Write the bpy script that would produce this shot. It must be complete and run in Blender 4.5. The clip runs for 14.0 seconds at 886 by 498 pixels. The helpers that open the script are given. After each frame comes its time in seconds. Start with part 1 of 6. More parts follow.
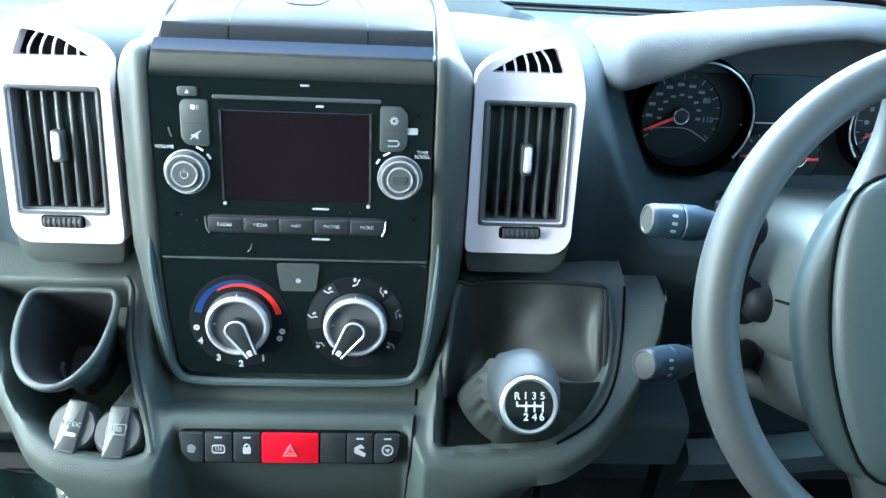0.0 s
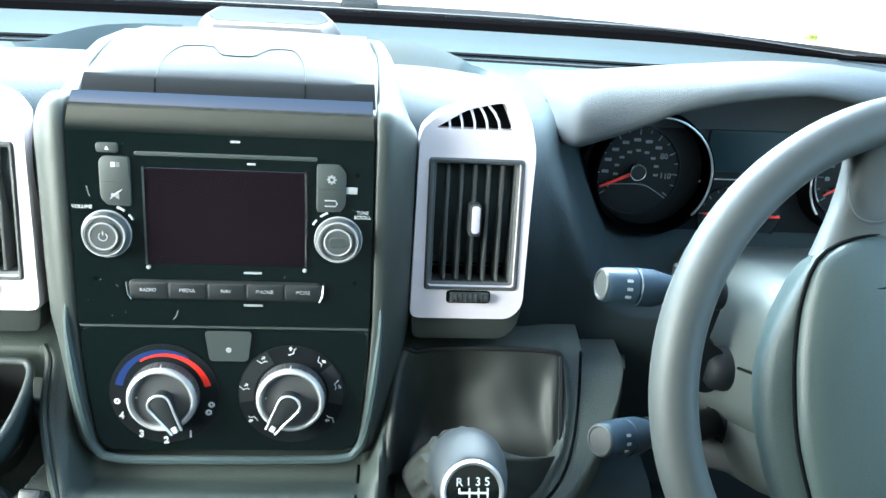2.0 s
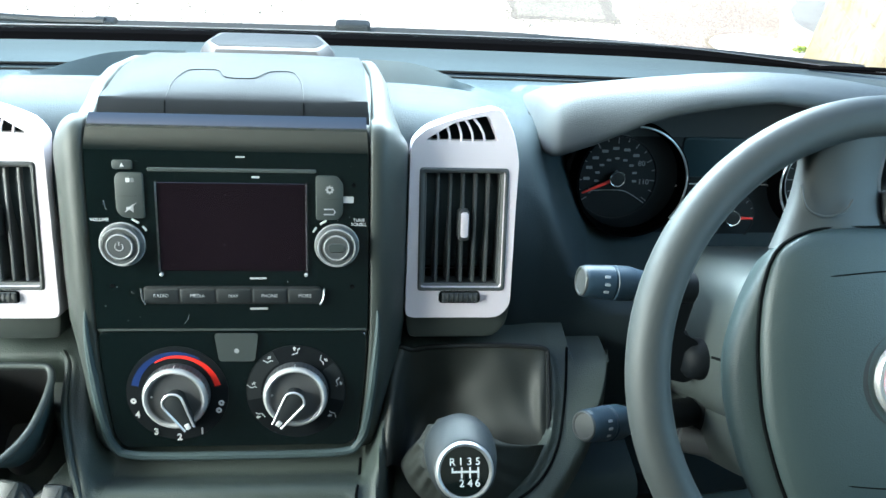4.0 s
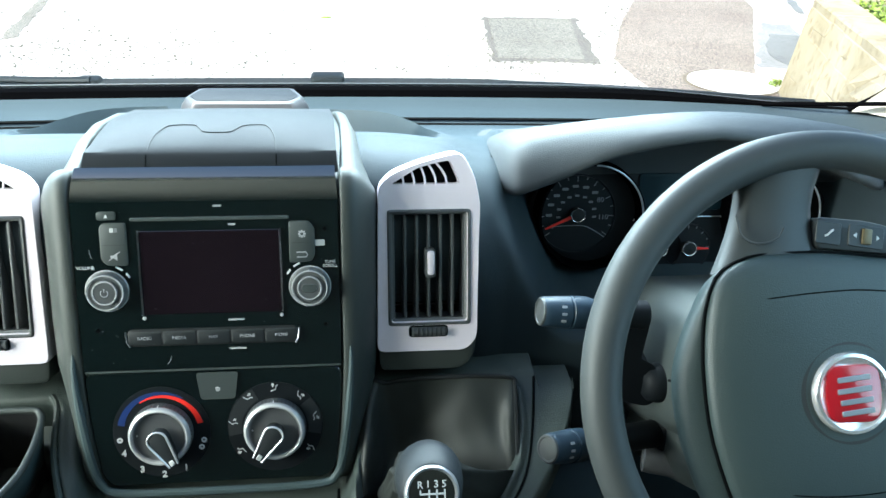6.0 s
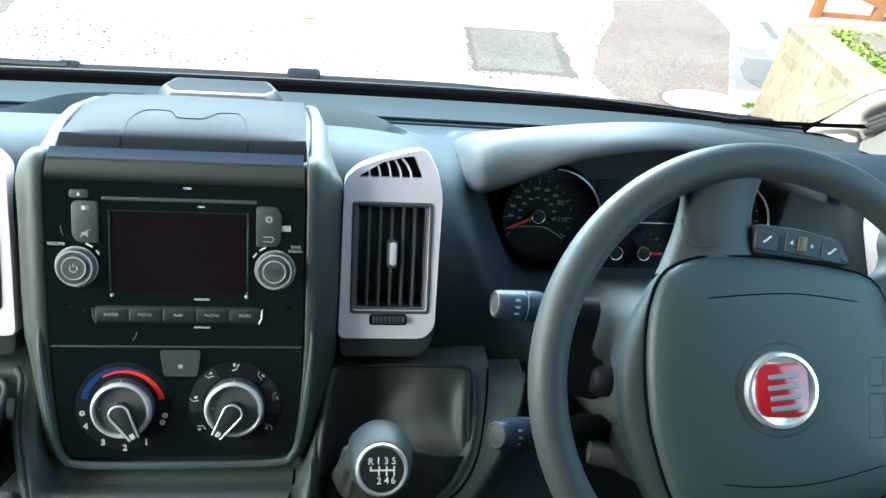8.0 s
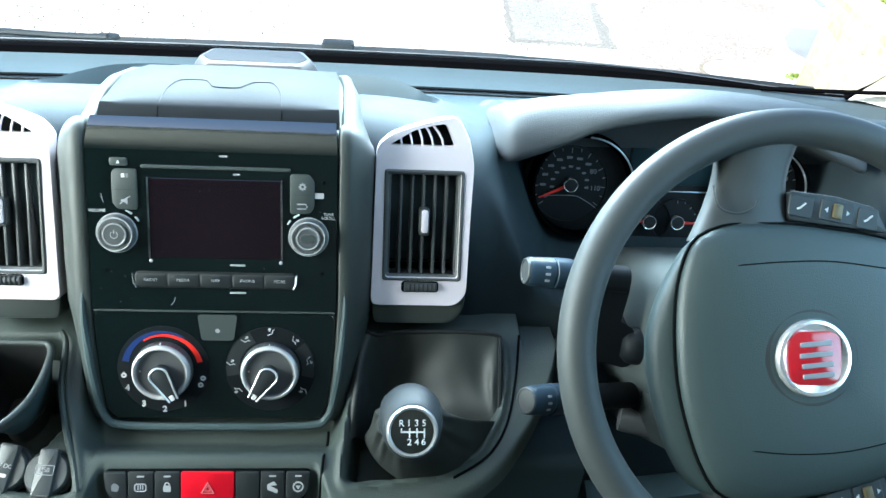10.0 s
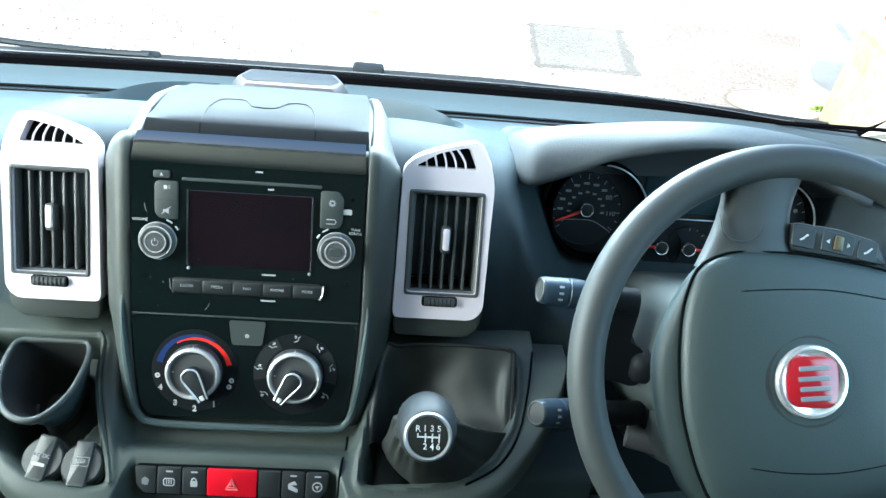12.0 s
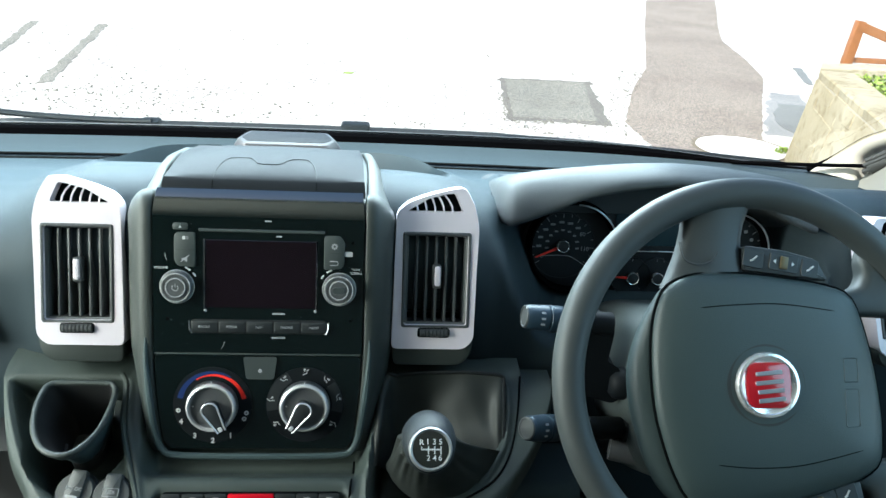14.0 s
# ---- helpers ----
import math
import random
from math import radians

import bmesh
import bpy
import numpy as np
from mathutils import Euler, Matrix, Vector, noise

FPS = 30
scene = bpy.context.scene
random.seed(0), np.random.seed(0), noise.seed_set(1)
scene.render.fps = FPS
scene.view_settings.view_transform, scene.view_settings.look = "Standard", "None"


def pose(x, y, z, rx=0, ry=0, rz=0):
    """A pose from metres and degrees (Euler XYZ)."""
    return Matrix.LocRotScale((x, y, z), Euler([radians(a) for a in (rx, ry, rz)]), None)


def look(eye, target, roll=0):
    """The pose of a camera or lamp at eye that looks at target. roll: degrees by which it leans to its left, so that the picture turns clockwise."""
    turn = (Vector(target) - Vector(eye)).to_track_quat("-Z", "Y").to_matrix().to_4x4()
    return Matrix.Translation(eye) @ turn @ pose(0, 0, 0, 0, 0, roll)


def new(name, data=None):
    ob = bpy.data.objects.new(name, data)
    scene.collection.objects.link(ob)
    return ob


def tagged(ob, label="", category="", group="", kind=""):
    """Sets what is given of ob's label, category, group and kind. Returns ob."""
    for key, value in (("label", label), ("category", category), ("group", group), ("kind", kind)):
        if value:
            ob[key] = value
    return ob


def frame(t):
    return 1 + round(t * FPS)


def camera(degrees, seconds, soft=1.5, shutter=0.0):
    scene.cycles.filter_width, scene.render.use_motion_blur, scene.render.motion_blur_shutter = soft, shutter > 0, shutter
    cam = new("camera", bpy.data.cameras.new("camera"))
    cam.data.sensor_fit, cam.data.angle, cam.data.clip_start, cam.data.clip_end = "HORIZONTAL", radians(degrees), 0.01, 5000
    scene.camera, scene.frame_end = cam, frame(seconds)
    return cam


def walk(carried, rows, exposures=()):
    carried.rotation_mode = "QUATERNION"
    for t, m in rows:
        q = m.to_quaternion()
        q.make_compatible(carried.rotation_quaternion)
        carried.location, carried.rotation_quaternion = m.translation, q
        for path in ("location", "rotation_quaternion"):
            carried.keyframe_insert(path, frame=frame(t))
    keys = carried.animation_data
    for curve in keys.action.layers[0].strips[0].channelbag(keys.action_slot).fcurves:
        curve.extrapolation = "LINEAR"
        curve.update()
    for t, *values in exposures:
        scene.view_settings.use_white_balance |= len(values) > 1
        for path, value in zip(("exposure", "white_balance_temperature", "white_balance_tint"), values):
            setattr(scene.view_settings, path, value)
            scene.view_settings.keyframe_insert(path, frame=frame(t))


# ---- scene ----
cam = camera(56.9, 14.0)
PATH = [
    (0, (0.081, 0.021, 1.810), (0.195, 1.667, 0.680), 3.6),
    (0.5, (0.099, 0.070, 1.792), (0.265, 1.694, 0.636), 3.9),
    (1, (0.116, 0.075, 1.798), (0.348, 1.712, 0.673), 4.8),
    (1.5, (0.097, 0.076, 1.799), (0.297, 1.739, 0.706), 5.4),
    (2, (0.104, 0.063, 1.802), (0.287, 1.764, 0.766), 4.7),
    (2.5, (0.104, 0.052, 1.809), (0.290, 1.764, 0.792), 4.3),
    (4.8, (0.112, 0.001, 1.825), (0.308, 1.745, 0.866), 2.6),
    (5, (0.115, -0.002, 1.829), (0.322, 1.75, 0.885), 2.6),
    (5.5, (0.112, -0.015, 1.832), (0.294, 1.756, 0.921), 2.8),
    (6, (0.123, -0.023, 1.834), (0.329, 1.747, 0.926), 1.8),
    (6.5, (0.127, -0.031, 1.836), (0.385, 1.733, 0.93), 3.6),
    (7, (0.13, -0.037, 1.841), (0.4, 1.743, 0.971), 3.7),
    (7.5, (0.132, -0.044, 1.839), (0.411, 1.725, 0.949), 4.7),
    (8, (0.13, -0.056, 1.836), (0.401, 1.715, 0.948), 5.2),
    (8.5, (0.127, -0.066, 1.829), (0.344, 1.709, 0.933), 5.0),
    (8.7, (0.129, -0.067, 1.831), (0.331, 1.717, 0.948), 4.6),
    (10.8, (0.137, -0.063, 1.836), (0.318, 1.67, 0.854), 3.9),
    (11, (0.138, -0.066, 1.842), (0.323, 1.684, 0.891), 3.3),
    (11.5, (0.127, -0.087, 1.842), (0.227, 1.675, 0.902), 3.4),
    (12, (0.13, -0.101, 1.85), (0.265, 1.675, 0.94), 5.3),
    (12.5, (0.147, -0.123, 1.848), (0.393, 1.649, 0.954), 6.1),
    (13, (0.127, -0.131, 1.863), (0.388, 1.664, 1.021), 4.5),
    (13.5, (0.121, -0.15, 1.86), (0.39, 1.644, 1.018), 4.4),
    (14, (0.113, -0.185, 1.87), (0.291, 1.645, 1.083), 3.5),
]
EXPOSURES = [(0.0, 2.95, 5850, 10), (1.0, 3.38, 6000, 10), (1.5, 3.34, 6300, 10), (2.0, 3.02, 6450, 10), (5.0, 2.30, 6450, 8), (6.0, 2.04, 6430, 8), (7.5, 1.92, 6400, 8), (8.5, 2.17, 6300, 8), (11.0, 2.50, 6100, 8), (12.0, 2.40, 6200, 8), (14.0, 1.72, 6500, 8)]
walk(cam, [(t, look(eye, target, roll)) for t, eye, target, roll in PATH], EXPOSURES)

# ---- daylight ----
SUN_EL, SUN_AZ = 48.0, 230.0        # degrees above the horizon; compass bearing from +y, clockwise
world = bpy.data.worlds.new("sky")
scene.world = world
world.use_nodes = True
wn = world.node_tree.nodes
sky = wn.new("ShaderNodeTexSky")
sky.sky_type = "NISHITA"
sky.sun_disc = False
sky.sun_elevation = radians(SUN_EL)
sky.sun_rotation = radians(SUN_AZ)
wn["Background"].inputs["Strength"].default_value = 0.15
world.node_tree.links.new(sky.outputs["Color"], wn["Background"].inputs["Color"])
sun = new("sun", bpy.data.lights.new("sun", "SUN"))
sun.data.energy, sun.data.angle, sun.data.color = 4.0, radians(0.5), (1.0, 0.95, 0.88)
# daylight through the two side windows
for sx, power, tone in ((-1, 11.8, (0.92, 1.0, 0.91)), (1, 1.5, (0.42, 0.80, 1.0))):
    pane = new("side_window_light", bpy.data.lights.new("side_window_light", "AREA"))
    pane.data.shape, pane.data.size, pane.data.size_y = "RECTANGLE", 0.78, 0.55
    pane.data.energy, pane.data.color = power, tone
    pane.matrix_world = look((0.955 * sx, 0.34, 1.74), (0.0, 0.45, 1.50))
# area lamp added just outside the upper windscreen, standing in for the bright sky's daylight
pane = new("windscreen_fill_lamp", bpy.data.lights.new("windscreen_fill_lamp", "AREA"))
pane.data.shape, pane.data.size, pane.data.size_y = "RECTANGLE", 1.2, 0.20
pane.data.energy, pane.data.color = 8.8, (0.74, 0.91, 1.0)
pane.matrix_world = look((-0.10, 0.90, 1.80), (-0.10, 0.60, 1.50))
sun.matrix_world = look((4 * math.sin(radians(SUN_AZ)), 4 * math.cos(radians(SUN_AZ)), 4 * math.tan(radians(SUN_EL))), (0, 0, 0))


# ---- materials ----
def material(name, color, rough=0.5, metal=0.0, grain=0.0, grain_scale=900.0, mottle=0.0, mottle_scale=9.0, spec=0.5, coat=0.0, rough_var=0.0):
    """A principled material with mottling at a large scale and a fine moulded grain."""
    m = bpy.data.materials.new(name)
    m.use_nodes = True
    nt = m.node_tree
    b = nt.nodes["Principled BSDF"]
    b.inputs["Base Color"].default_value = (*color, 1)
    b.inputs["Roughness"].default_value = rough
    b.inputs["Metallic"].default_value = metal
    b.inputs["Specular IOR Level"].default_value = spec
    b.inputs["Coat Weight"].default_value = coat
    tc = nt.nodes.new("ShaderNodeTexCoord")
    if mottle or rough_var:
        n1 = nt.nodes.new("ShaderNodeTexNoise")
        n1.inputs["Scale"].default_value, n1.inputs["Detail"].default_value = mottle_scale, 6
        nt.links.new(tc.outputs["Object"], n1.inputs["Vector"])
        if mottle:
            mx = nt.nodes.new("ShaderNodeMix")
            mx.data_type = "RGBA"
            mx.inputs[6].default_value = (*[c * (1 - mottle) for c in color], 1)
            mx.inputs[7].default_value = (*[min(1, c * (1 + mottle)) for c in color], 1)
            nt.links.new(n1.outputs["Fac"], mx.inputs[0])
            nt.links.new(mx.outputs[2], b.inputs["Base Color"])
        if rough_var:
            mr = nt.nodes.new("ShaderNodeMapRange")
            mr.inputs["From Min"].default_value, mr.inputs["From Max"].default_value = 0.3, 0.7
            mr.inputs["To Min"].default_value, mr.inputs["To Max"].default_value = max(0, rough - rough_var), rough + rough_var
            nt.links.new(n1.outputs["Fac"], mr.inputs["Value"])
            nt.links.new(mr.outputs["Result"], b.inputs["Roughness"])
    if grain:
        n2 = nt.nodes.new("ShaderNodeTexNoise")
        n2.inputs["Scale"].default_value, n2.inputs["Detail"].default_value = grain_scale, 3
        nt.links.new(tc.outputs["Object"], n2.inputs["Vector"])
        bp = nt.nodes.new("ShaderNodeBump")
        bp.inputs["Strength"].default_value, bp.inputs["Distance"].default_value = grain, 0.001
        nt.links.new(n2.outputs["Fac"], bp.inputs["Height"])
        nt.links.new(bp.outputs["Normal"], b.inputs["Normal"])
    return m


DASH = material("dash_plastic", (0.034, 0.058, 0.062), 0.60, grain=0.45, grain_scale=850, mottle=0.12, rough_var=0.06)
DASH_TOP = material("dash_top_plastic", (0.027, 0.040, 0.047), 0.58, grain=0.45, grain_scale=850, mottle=0.12, rough_var=0.06, spec=0.16)
CONSOLE = material("console_plastic", (0.040, 0.053, 0.048), 0.55, grain=0.45, grain_scale=850, mottle=0.14, rough_var=0.08, spec=0.35)
FRAME = material("frame_plastic", (0.034, 0.042, 0.039), 0.50, grain=0.15, grain_scale=1400, mottle=0.1, rough_var=0.05, spec=0.38)
WHEEL = material("wheel_skin", (0.040, 0.047, 0.047), 0.52, grain=0.08, grain_scale=1100, mottle=0.1, rough_var=0.05, spec=0.36)
SILVER = material("silver_paint", (0.70, 0.645, 0.70), 0.36, metal=0.12, grain=0.05, grain_scale=2500, mottle=0.05)
CHROME = material("chrome", (0.86, 0.87, 0.88), 0.2, metal=0.75, mottle=0.05)
RADIO_KNOB = material("radio_knob_grey", (0.11, 0.118, 0.12), 0.3, metal=0.4, mottle=0.06)
SATIN = material("satin_metal", (0.36, 0.37, 0.38), 0.32, metal=0.7, mottle=0.06)
GLOSS = material("piano_black", (0.0022, 0.0055, 0.0055), 0.06, mottle=0.2, rough_var=0.02, spec=1.0, coat=0.9)
SCREEN = material("screen_glass", (0.007, 0.004, 0.006), 0.14, mottle=0.3, rough_var=0.04)
BUTTON = material("button_rubber", (0.038, 0.048, 0.047), 0.5, grain=0.1, mottle=0.1)
SWITCH = material("switch_plastic", (0.014, 0.018, 0.020), 0.5, grain=0.1, mottle=0.1)
DARK = material("black_plastic", (0.009, 0.011, 0.012), 0.55, grain=0.1, mottle=0.15, spec=0.3)
SLAT = material("slat_plastic", (0.060, 0.066, 0.068), 0.45, grain=0.1, mottle=0.1)
# near-black put where gaps, seams and recesses would only be shaded
GAP_SHADE = material("gap_shade_black", (0.0035, 0.0045, 0.005), 0.85, mottle=0.2, spec=0.03)
KNOB = material("knob_grey", (0.125, 0.130, 0.135), 0.36, metal=0.5, mottle=0.06)
STALK = material("stalk_plastic", (0.018, 0.036, 0.054), 0.42, grain=0.1, mottle=0.08, spec=0.3)
COLUMN = material("column_plastic", (0.050, 0.061, 0.060), 0.45, grain=0.2, grain_scale=1400, mottle=0.1)
BRONZE = material("bronze_rocker", (0.12, 0.095, 0.05), 0.4, metal=0.3, mottle=0.1)
LID_SKIN = material("lid_plastic", (0.018, 0.021, 0.024), 0.58, grain=0.16, grain_scale=900, mottle=0.12, rough_var=0.06, spec=0.10)
KNOB_SKIN = material("knob_skin", (0.016, 0.021, 0.024), 0.48, grain=0.2, grain_scale=1200, mottle=0.1, spec=0.28)
DISPLAY = material("display_glass", (0.006, 0.024, 0.032), 0.5, mottle=0.15, spec=0.25)
# dash-top plastic, lightened here to carry the hood's sheen
HOOD_SHEEN = material("hood_sheen_plastic", (0.041, 0.048, 0.051), 0.58, grain=0.4, grain_scale=900, mottle=0.12, rough_var=0.06)
COVERGREY = material("cover_grey", (0.026, 0.028, 0.032), 0.5, grain=0.2, mottle=0.08)
STALK_ARM = material("stalk_black", (0.005, 0.007, 0.009), 0.6, grain=0.1, mottle=0.1, spec=0.15)
WIPER = material("wiper_black", (0.009, 0.011, 0.012), 0.55, mottle=0.2, spec=0.12)
COWL = material("cowl_plastic", (0.018, 0.019, 0.019), 0.75, grain=0.3, grain_scale=600, mottle=0.2, spec=0.12)
PAD = material("pad_skin", (0.029, 0.046, 0.046), 0.47, grain=0.25, grain_scale=1000, mottle=0.12, rough_var=0.05)
TRIANGLE = material("pink_print", (0.70, 0.16, 0.18), 0.5, mottle=0.04)
REAR = material("rear_closing_dark", (0.012, 0.018, 0.018), 0.8, grain=0.3, mottle=0.2)
GREYCAP = material("grey_cap", (0.043, 0.049, 0.050), 0.5, grain=0.15, mottle=0.08)
PLATING = material("bright_plating", (0.56, 0.57, 0.58), 0.26, metal=0.45, mottle=0.05)
LEATHER = material("gaiter_leather", (0.0165, 0.0205, 0.0185), 0.58, grain=0.22, grain_scale=900, mottle=0.2, mottle_scale=25, rough_var=0.08)
PRINT = material("white_print", (0.50, 0.51, 0.51), 0.5, mottle=0.04)
PRINT_DIM = material("grey_print", (0.32, 0.33, 0.34), 0.5, mottle=0.04)
PRINT_DARK = material("dim_print", (0.15, 0.16, 0.17), 0.5, mottle=0.04)
RED = material("red_plastic", (0.60, 0.004, 0.016), 0.32, grain=0.05, mottle=0.08)
RED_INK = material("red_ink", (0.8, 0.03, 0.02), 0.4, mottle=0.05)
BLUE_INK = material("blue_ink", (0.008, 0.028, 0.12), 0.4, mottle=0.05)
ENAMEL = material("red_enamel", (0.42, 0.012, 0.02), 0.15, mottle=0.12, coat=0.5)
DIAL = material("dial_face", (0.006, 0.008, 0.010), 0.5, mottle=0.2, spec=0.2)
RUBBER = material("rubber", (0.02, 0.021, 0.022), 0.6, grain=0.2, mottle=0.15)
CREAM = material("cream_trim", (0.34, 0.33, 0.29), 0.5, grain=0.1, mottle=0.05)
DOORGREY = material("door_trim", (0.10, 0.105, 0.10), 0.55, grain=0.2, mottle=0.1)
SEAL = material("seal_rubber", (0.020, 0.022, 0.021), 0.55, grain=0.15, mottle=0.15)
PALETRIM = material("pale_trim", (0.13, 0.134, 0.12), 0.5, grain=0.15, mottle=0.06)
CLOTH = material("headlining", (0.46, 0.46, 0.42), 0.9, grain=0.4, grain_scale=500, mottle=0.12)
INK = material("black_border", (0.0014, 0.0015, 0.0018), 0.7, mottle=0.2, spec=0.0)
CARPET = material("floor_mat", (0.018, 0.020, 0.021), 0.85, grain=0.6, grain_scale=500, mottle=0.25)


def glass_material():
    m = bpy.data.materials.new("clear_glass")
    m.use_nodes = True
    nt = m.node_tree
    nt.nodes.remove(nt.nodes["Principled BSDF"])
    tr, gl, mx, fr = (nt.nodes.new("ShaderNode" + k) for k in ("BsdfTransparent", "BsdfGlossy", "MixShader", "Fresnel"))
    tr.inputs["Color"].default_value = (0.90, 0.96, 0.95, 1)
    gl.inputs["Roughness"].default_value = 0.02
    fr.inputs["IOR"].default_value = 1.2
    nt.links.new(fr.outputs[0], mx.inputs[0])
    nt.links.new(tr.outputs[0], mx.inputs[1])
    nt.links.new(gl.outputs[0], mx.inputs[2])
    nt.links.new(mx.outputs[0], nt.nodes["Material Output"].inputs[0])
    return m


GLASS = glass_material()


def ground_material(name, c1, c2, c3, scale, speck=0.5, lo=0.36, hi=0.47):
    """Gritty road surface: broad stains, gravel specks and relief."""
    m = bpy.data.materials.new(name)
    m.use_nodes = True
    nt = m.node_tree
    b = nt.nodes["Principled BSDF"]
    b.inputs["Roughness"].default_value = 0.9
    tc = nt.nodes.new("ShaderNodeTexCoord")
    broad, fine = nt.nodes.new("ShaderNodeTexNoise"), nt.nodes.new("ShaderNodeTexNoise")
    broad.inputs["Scale"].default_value, broad.inputs["Detail"].default_value = 0.9, 8
    fine.inputs["Scale"].default_value, fine.inputs["Detail"].default_value = scale, 4
    for n in (broad, fine):
        nt.links.new(tc.outputs["Object"], n.inputs["Vector"])
    r1, r2 = nt.nodes.new("ShaderNodeValToRGB"), nt.nodes.new("ShaderNodeValToRGB")
    r1.color_ramp.elements[0].position, r1.color_ramp.elements[1].position = 0.35, 0.65
    r1.color_ramp.elements[0].color, r1.color_ramp.elements[1].color = (*c1, 1), (*c2, 1)
    r2.color_ramp.elements[0].position, r2.color_ramp.elements[1].position = lo, hi
    r2.color_ramp.elements[0].color, r2.color_ramp.elements[1].color = (*c3, 1), (1, 1, 1, 1)
    nt.links.new(broad.outputs["Fac"], r1.inputs[0])
    nt.links.new(fine.outputs["Fac"], r2.inputs[0])
    mx = nt.nodes.new("ShaderNodeMix")
    mx.data_type, mx.blend_type = "RGBA", "MULTIPLY"
    mx.inputs[0].default_value = speck
    nt.links.new(r1.outputs[0], mx.inputs[6])
    nt.links.new(r2.outputs[0], mx.inputs[7])
    nt.links.new(mx.outputs[2], b.inputs["Base Color"])
    bp = nt.nodes.new("ShaderNodeBump")
    bp.inputs["Strength"].default_value, bp.inputs["Distance"].default_value = 0.6, 0.01
    nt.links.new(fine.outputs["Fac"], bp.inputs["Height"])
    nt.links.new(bp.outputs["Normal"], b.inputs["Normal"])
    return m


CONCRETE = ground_material("weathered_concrete", (0.33, 0.31, 0.285), (0.50, 0.48, 0.44), (0.15, 0.135, 0.11), 24, 0.9, 0.35, 0.44)
ASPHALT = ground_material("asphalt_patch", (0.195, 0.180, 0.150), (0.245, 0.226, 0.19), (0.25, 0.25, 0.25), 70, 0.8, 0.40, 0.60)
TAR = ground_material("dark_tar", (0.12, 0.108, 0.092), (0.16, 0.145, 0.125), (0.4, 0.4, 0.4), 40, 0.6, 0.40, 0.60)
ASPHALT_OLD = ground_material("brown_asphalt", (0.235, 0.188, 0.152), (0.295, 0.245, 0.20), (0.22, 0.2, 0.2), 60, 0.8, 0.40, 0.62)
SLAB = ground_material("pale_concrete", (0.55, 0.53, 0.49), (0.62, 0.6, 0.56), (0.6, 0.58, 0.55), 20, 0.4)
FLAG = ground_material("brown_flagstone", (0.12, 0.10, 0.075), (0.18, 0.15, 0.115), (0.5, 0.5, 0.45), 25, 0.5)
SLATE = ground_material("grey_slate", (0.115, 0.115, 0.112), (0.155, 0.155, 0.15), (0.6, 0.6, 0.6), 20, 0.4)
WORN = ground_material("worn_concrete", (0.17, 0.165, 0.16), (0.22, 0.215, 0.21), (0.5, 0.5, 0.5), 25, 0.5)
SOIL = ground_material("bed_soil", (0.10, 0.08, 0.055), (0.16, 0.13, 0.09), (0.4, 0.35, 0.3), 25, 0.6)
STONE = ground_material("wall_stone", (0.25, 0.205, 0.125), (0.37, 0.325, 0.235), (0.5, 0.42, 0.3), 14, 0.5)
MORTAR = ground_material("wall_mortar", (0.27, 0.24, 0.19), (0.34, 0.31, 0.26), (0.6, 0.55, 0.5), 30, 0.5)
LEAF = material("green_leaf", (0.17, 0.24, 0.028), 0.5, mottle=0.4, mottle_scale=14)
WOOD = material("bench_wood", (0.23, 0.085, 0.025), 0.45, grain=0.3, grain_scale=120, mottle=0.25, mottle_scale=20)


# ---- mesh helpers ----
def frame_at(origin, xaxis, yaxis):
    """A pose whose local x and y follow the two axes; local z is their cross product."""
    x = Vector(xaxis).normalized()
    z = x.cross(Vector(yaxis)).normalized()
    y = z.cross(x)
    m = Matrix((x, y, z)).transposed().to_4x4()
    m.translation = origin
    return m


def link_mesh(name, bm, mat, smooth=True, angle=40):
    bmesh.ops.recalc_face_normals(bm, faces=bm.faces)
    lim = radians(angle)
    for e in bm.edges:
        e.smooth = smooth and not (len(e.link_faces) == 2 and e.calc_face_angle(0) > lim)
    for f in bm.faces:
        f.smooth = smooth
    me = bpy.data.meshes.new(name)
    bm.to_mesh(me)
    bm.free()
    for mm in mat if isinstance(mat, (list, tuple)) else [mat]:
        me.materials.append(mm)
    return new(name, me)


def part(name, bm, mat, parent=None, label="", smooth=True, angle=40):
    ob = link_mesh(name, bm, mat, smooth, angle)
    if parent:
        ob.parent = parent
        ob.matrix_parent_inverse = parent.matrix_basis.inverted() if parent.type == "EMPTY" else Matrix()
    return tagged(ob, label) if label else ob


def empty(name, at, label, category, group="", kind=""):
    ob = new(name)
    ob.empty_display_size = 0.02
    ob.matrix_basis = Matrix.Translation(at)
    return tagged(ob, label, category, group, kind)


def strip(bm, rows, close_u=False, close_v=False, cap=False):
    """Skin rows of points with quads."""
    vs = [[bm.verts.new(p) for p in r] for r in rows]
    nu, nv = len(vs), len(vs[0])
    for i in range(nu if close_u else nu - 1):
        for j in range(nv if close_v else nv - 1):
            a, b, c, d = vs[i][j], vs[i][(j + 1) % nv], vs[(i + 1) % nu][(j + 1) % nv], vs[(i + 1) % nu][j]
            if len({a, b, c, d}) == 4:
                bm.faces.new((a, b, c, d))
    if cap:
        bm.faces.new(vs[0])
        bm.faces.new(vs[-1][::-1])
    return vs


def loft(rows, close_u=False, close_v=False, cap=False):
    bm = bmesh.new()
    strip(bm, rows, close_u, close_v, cap)
    return bm


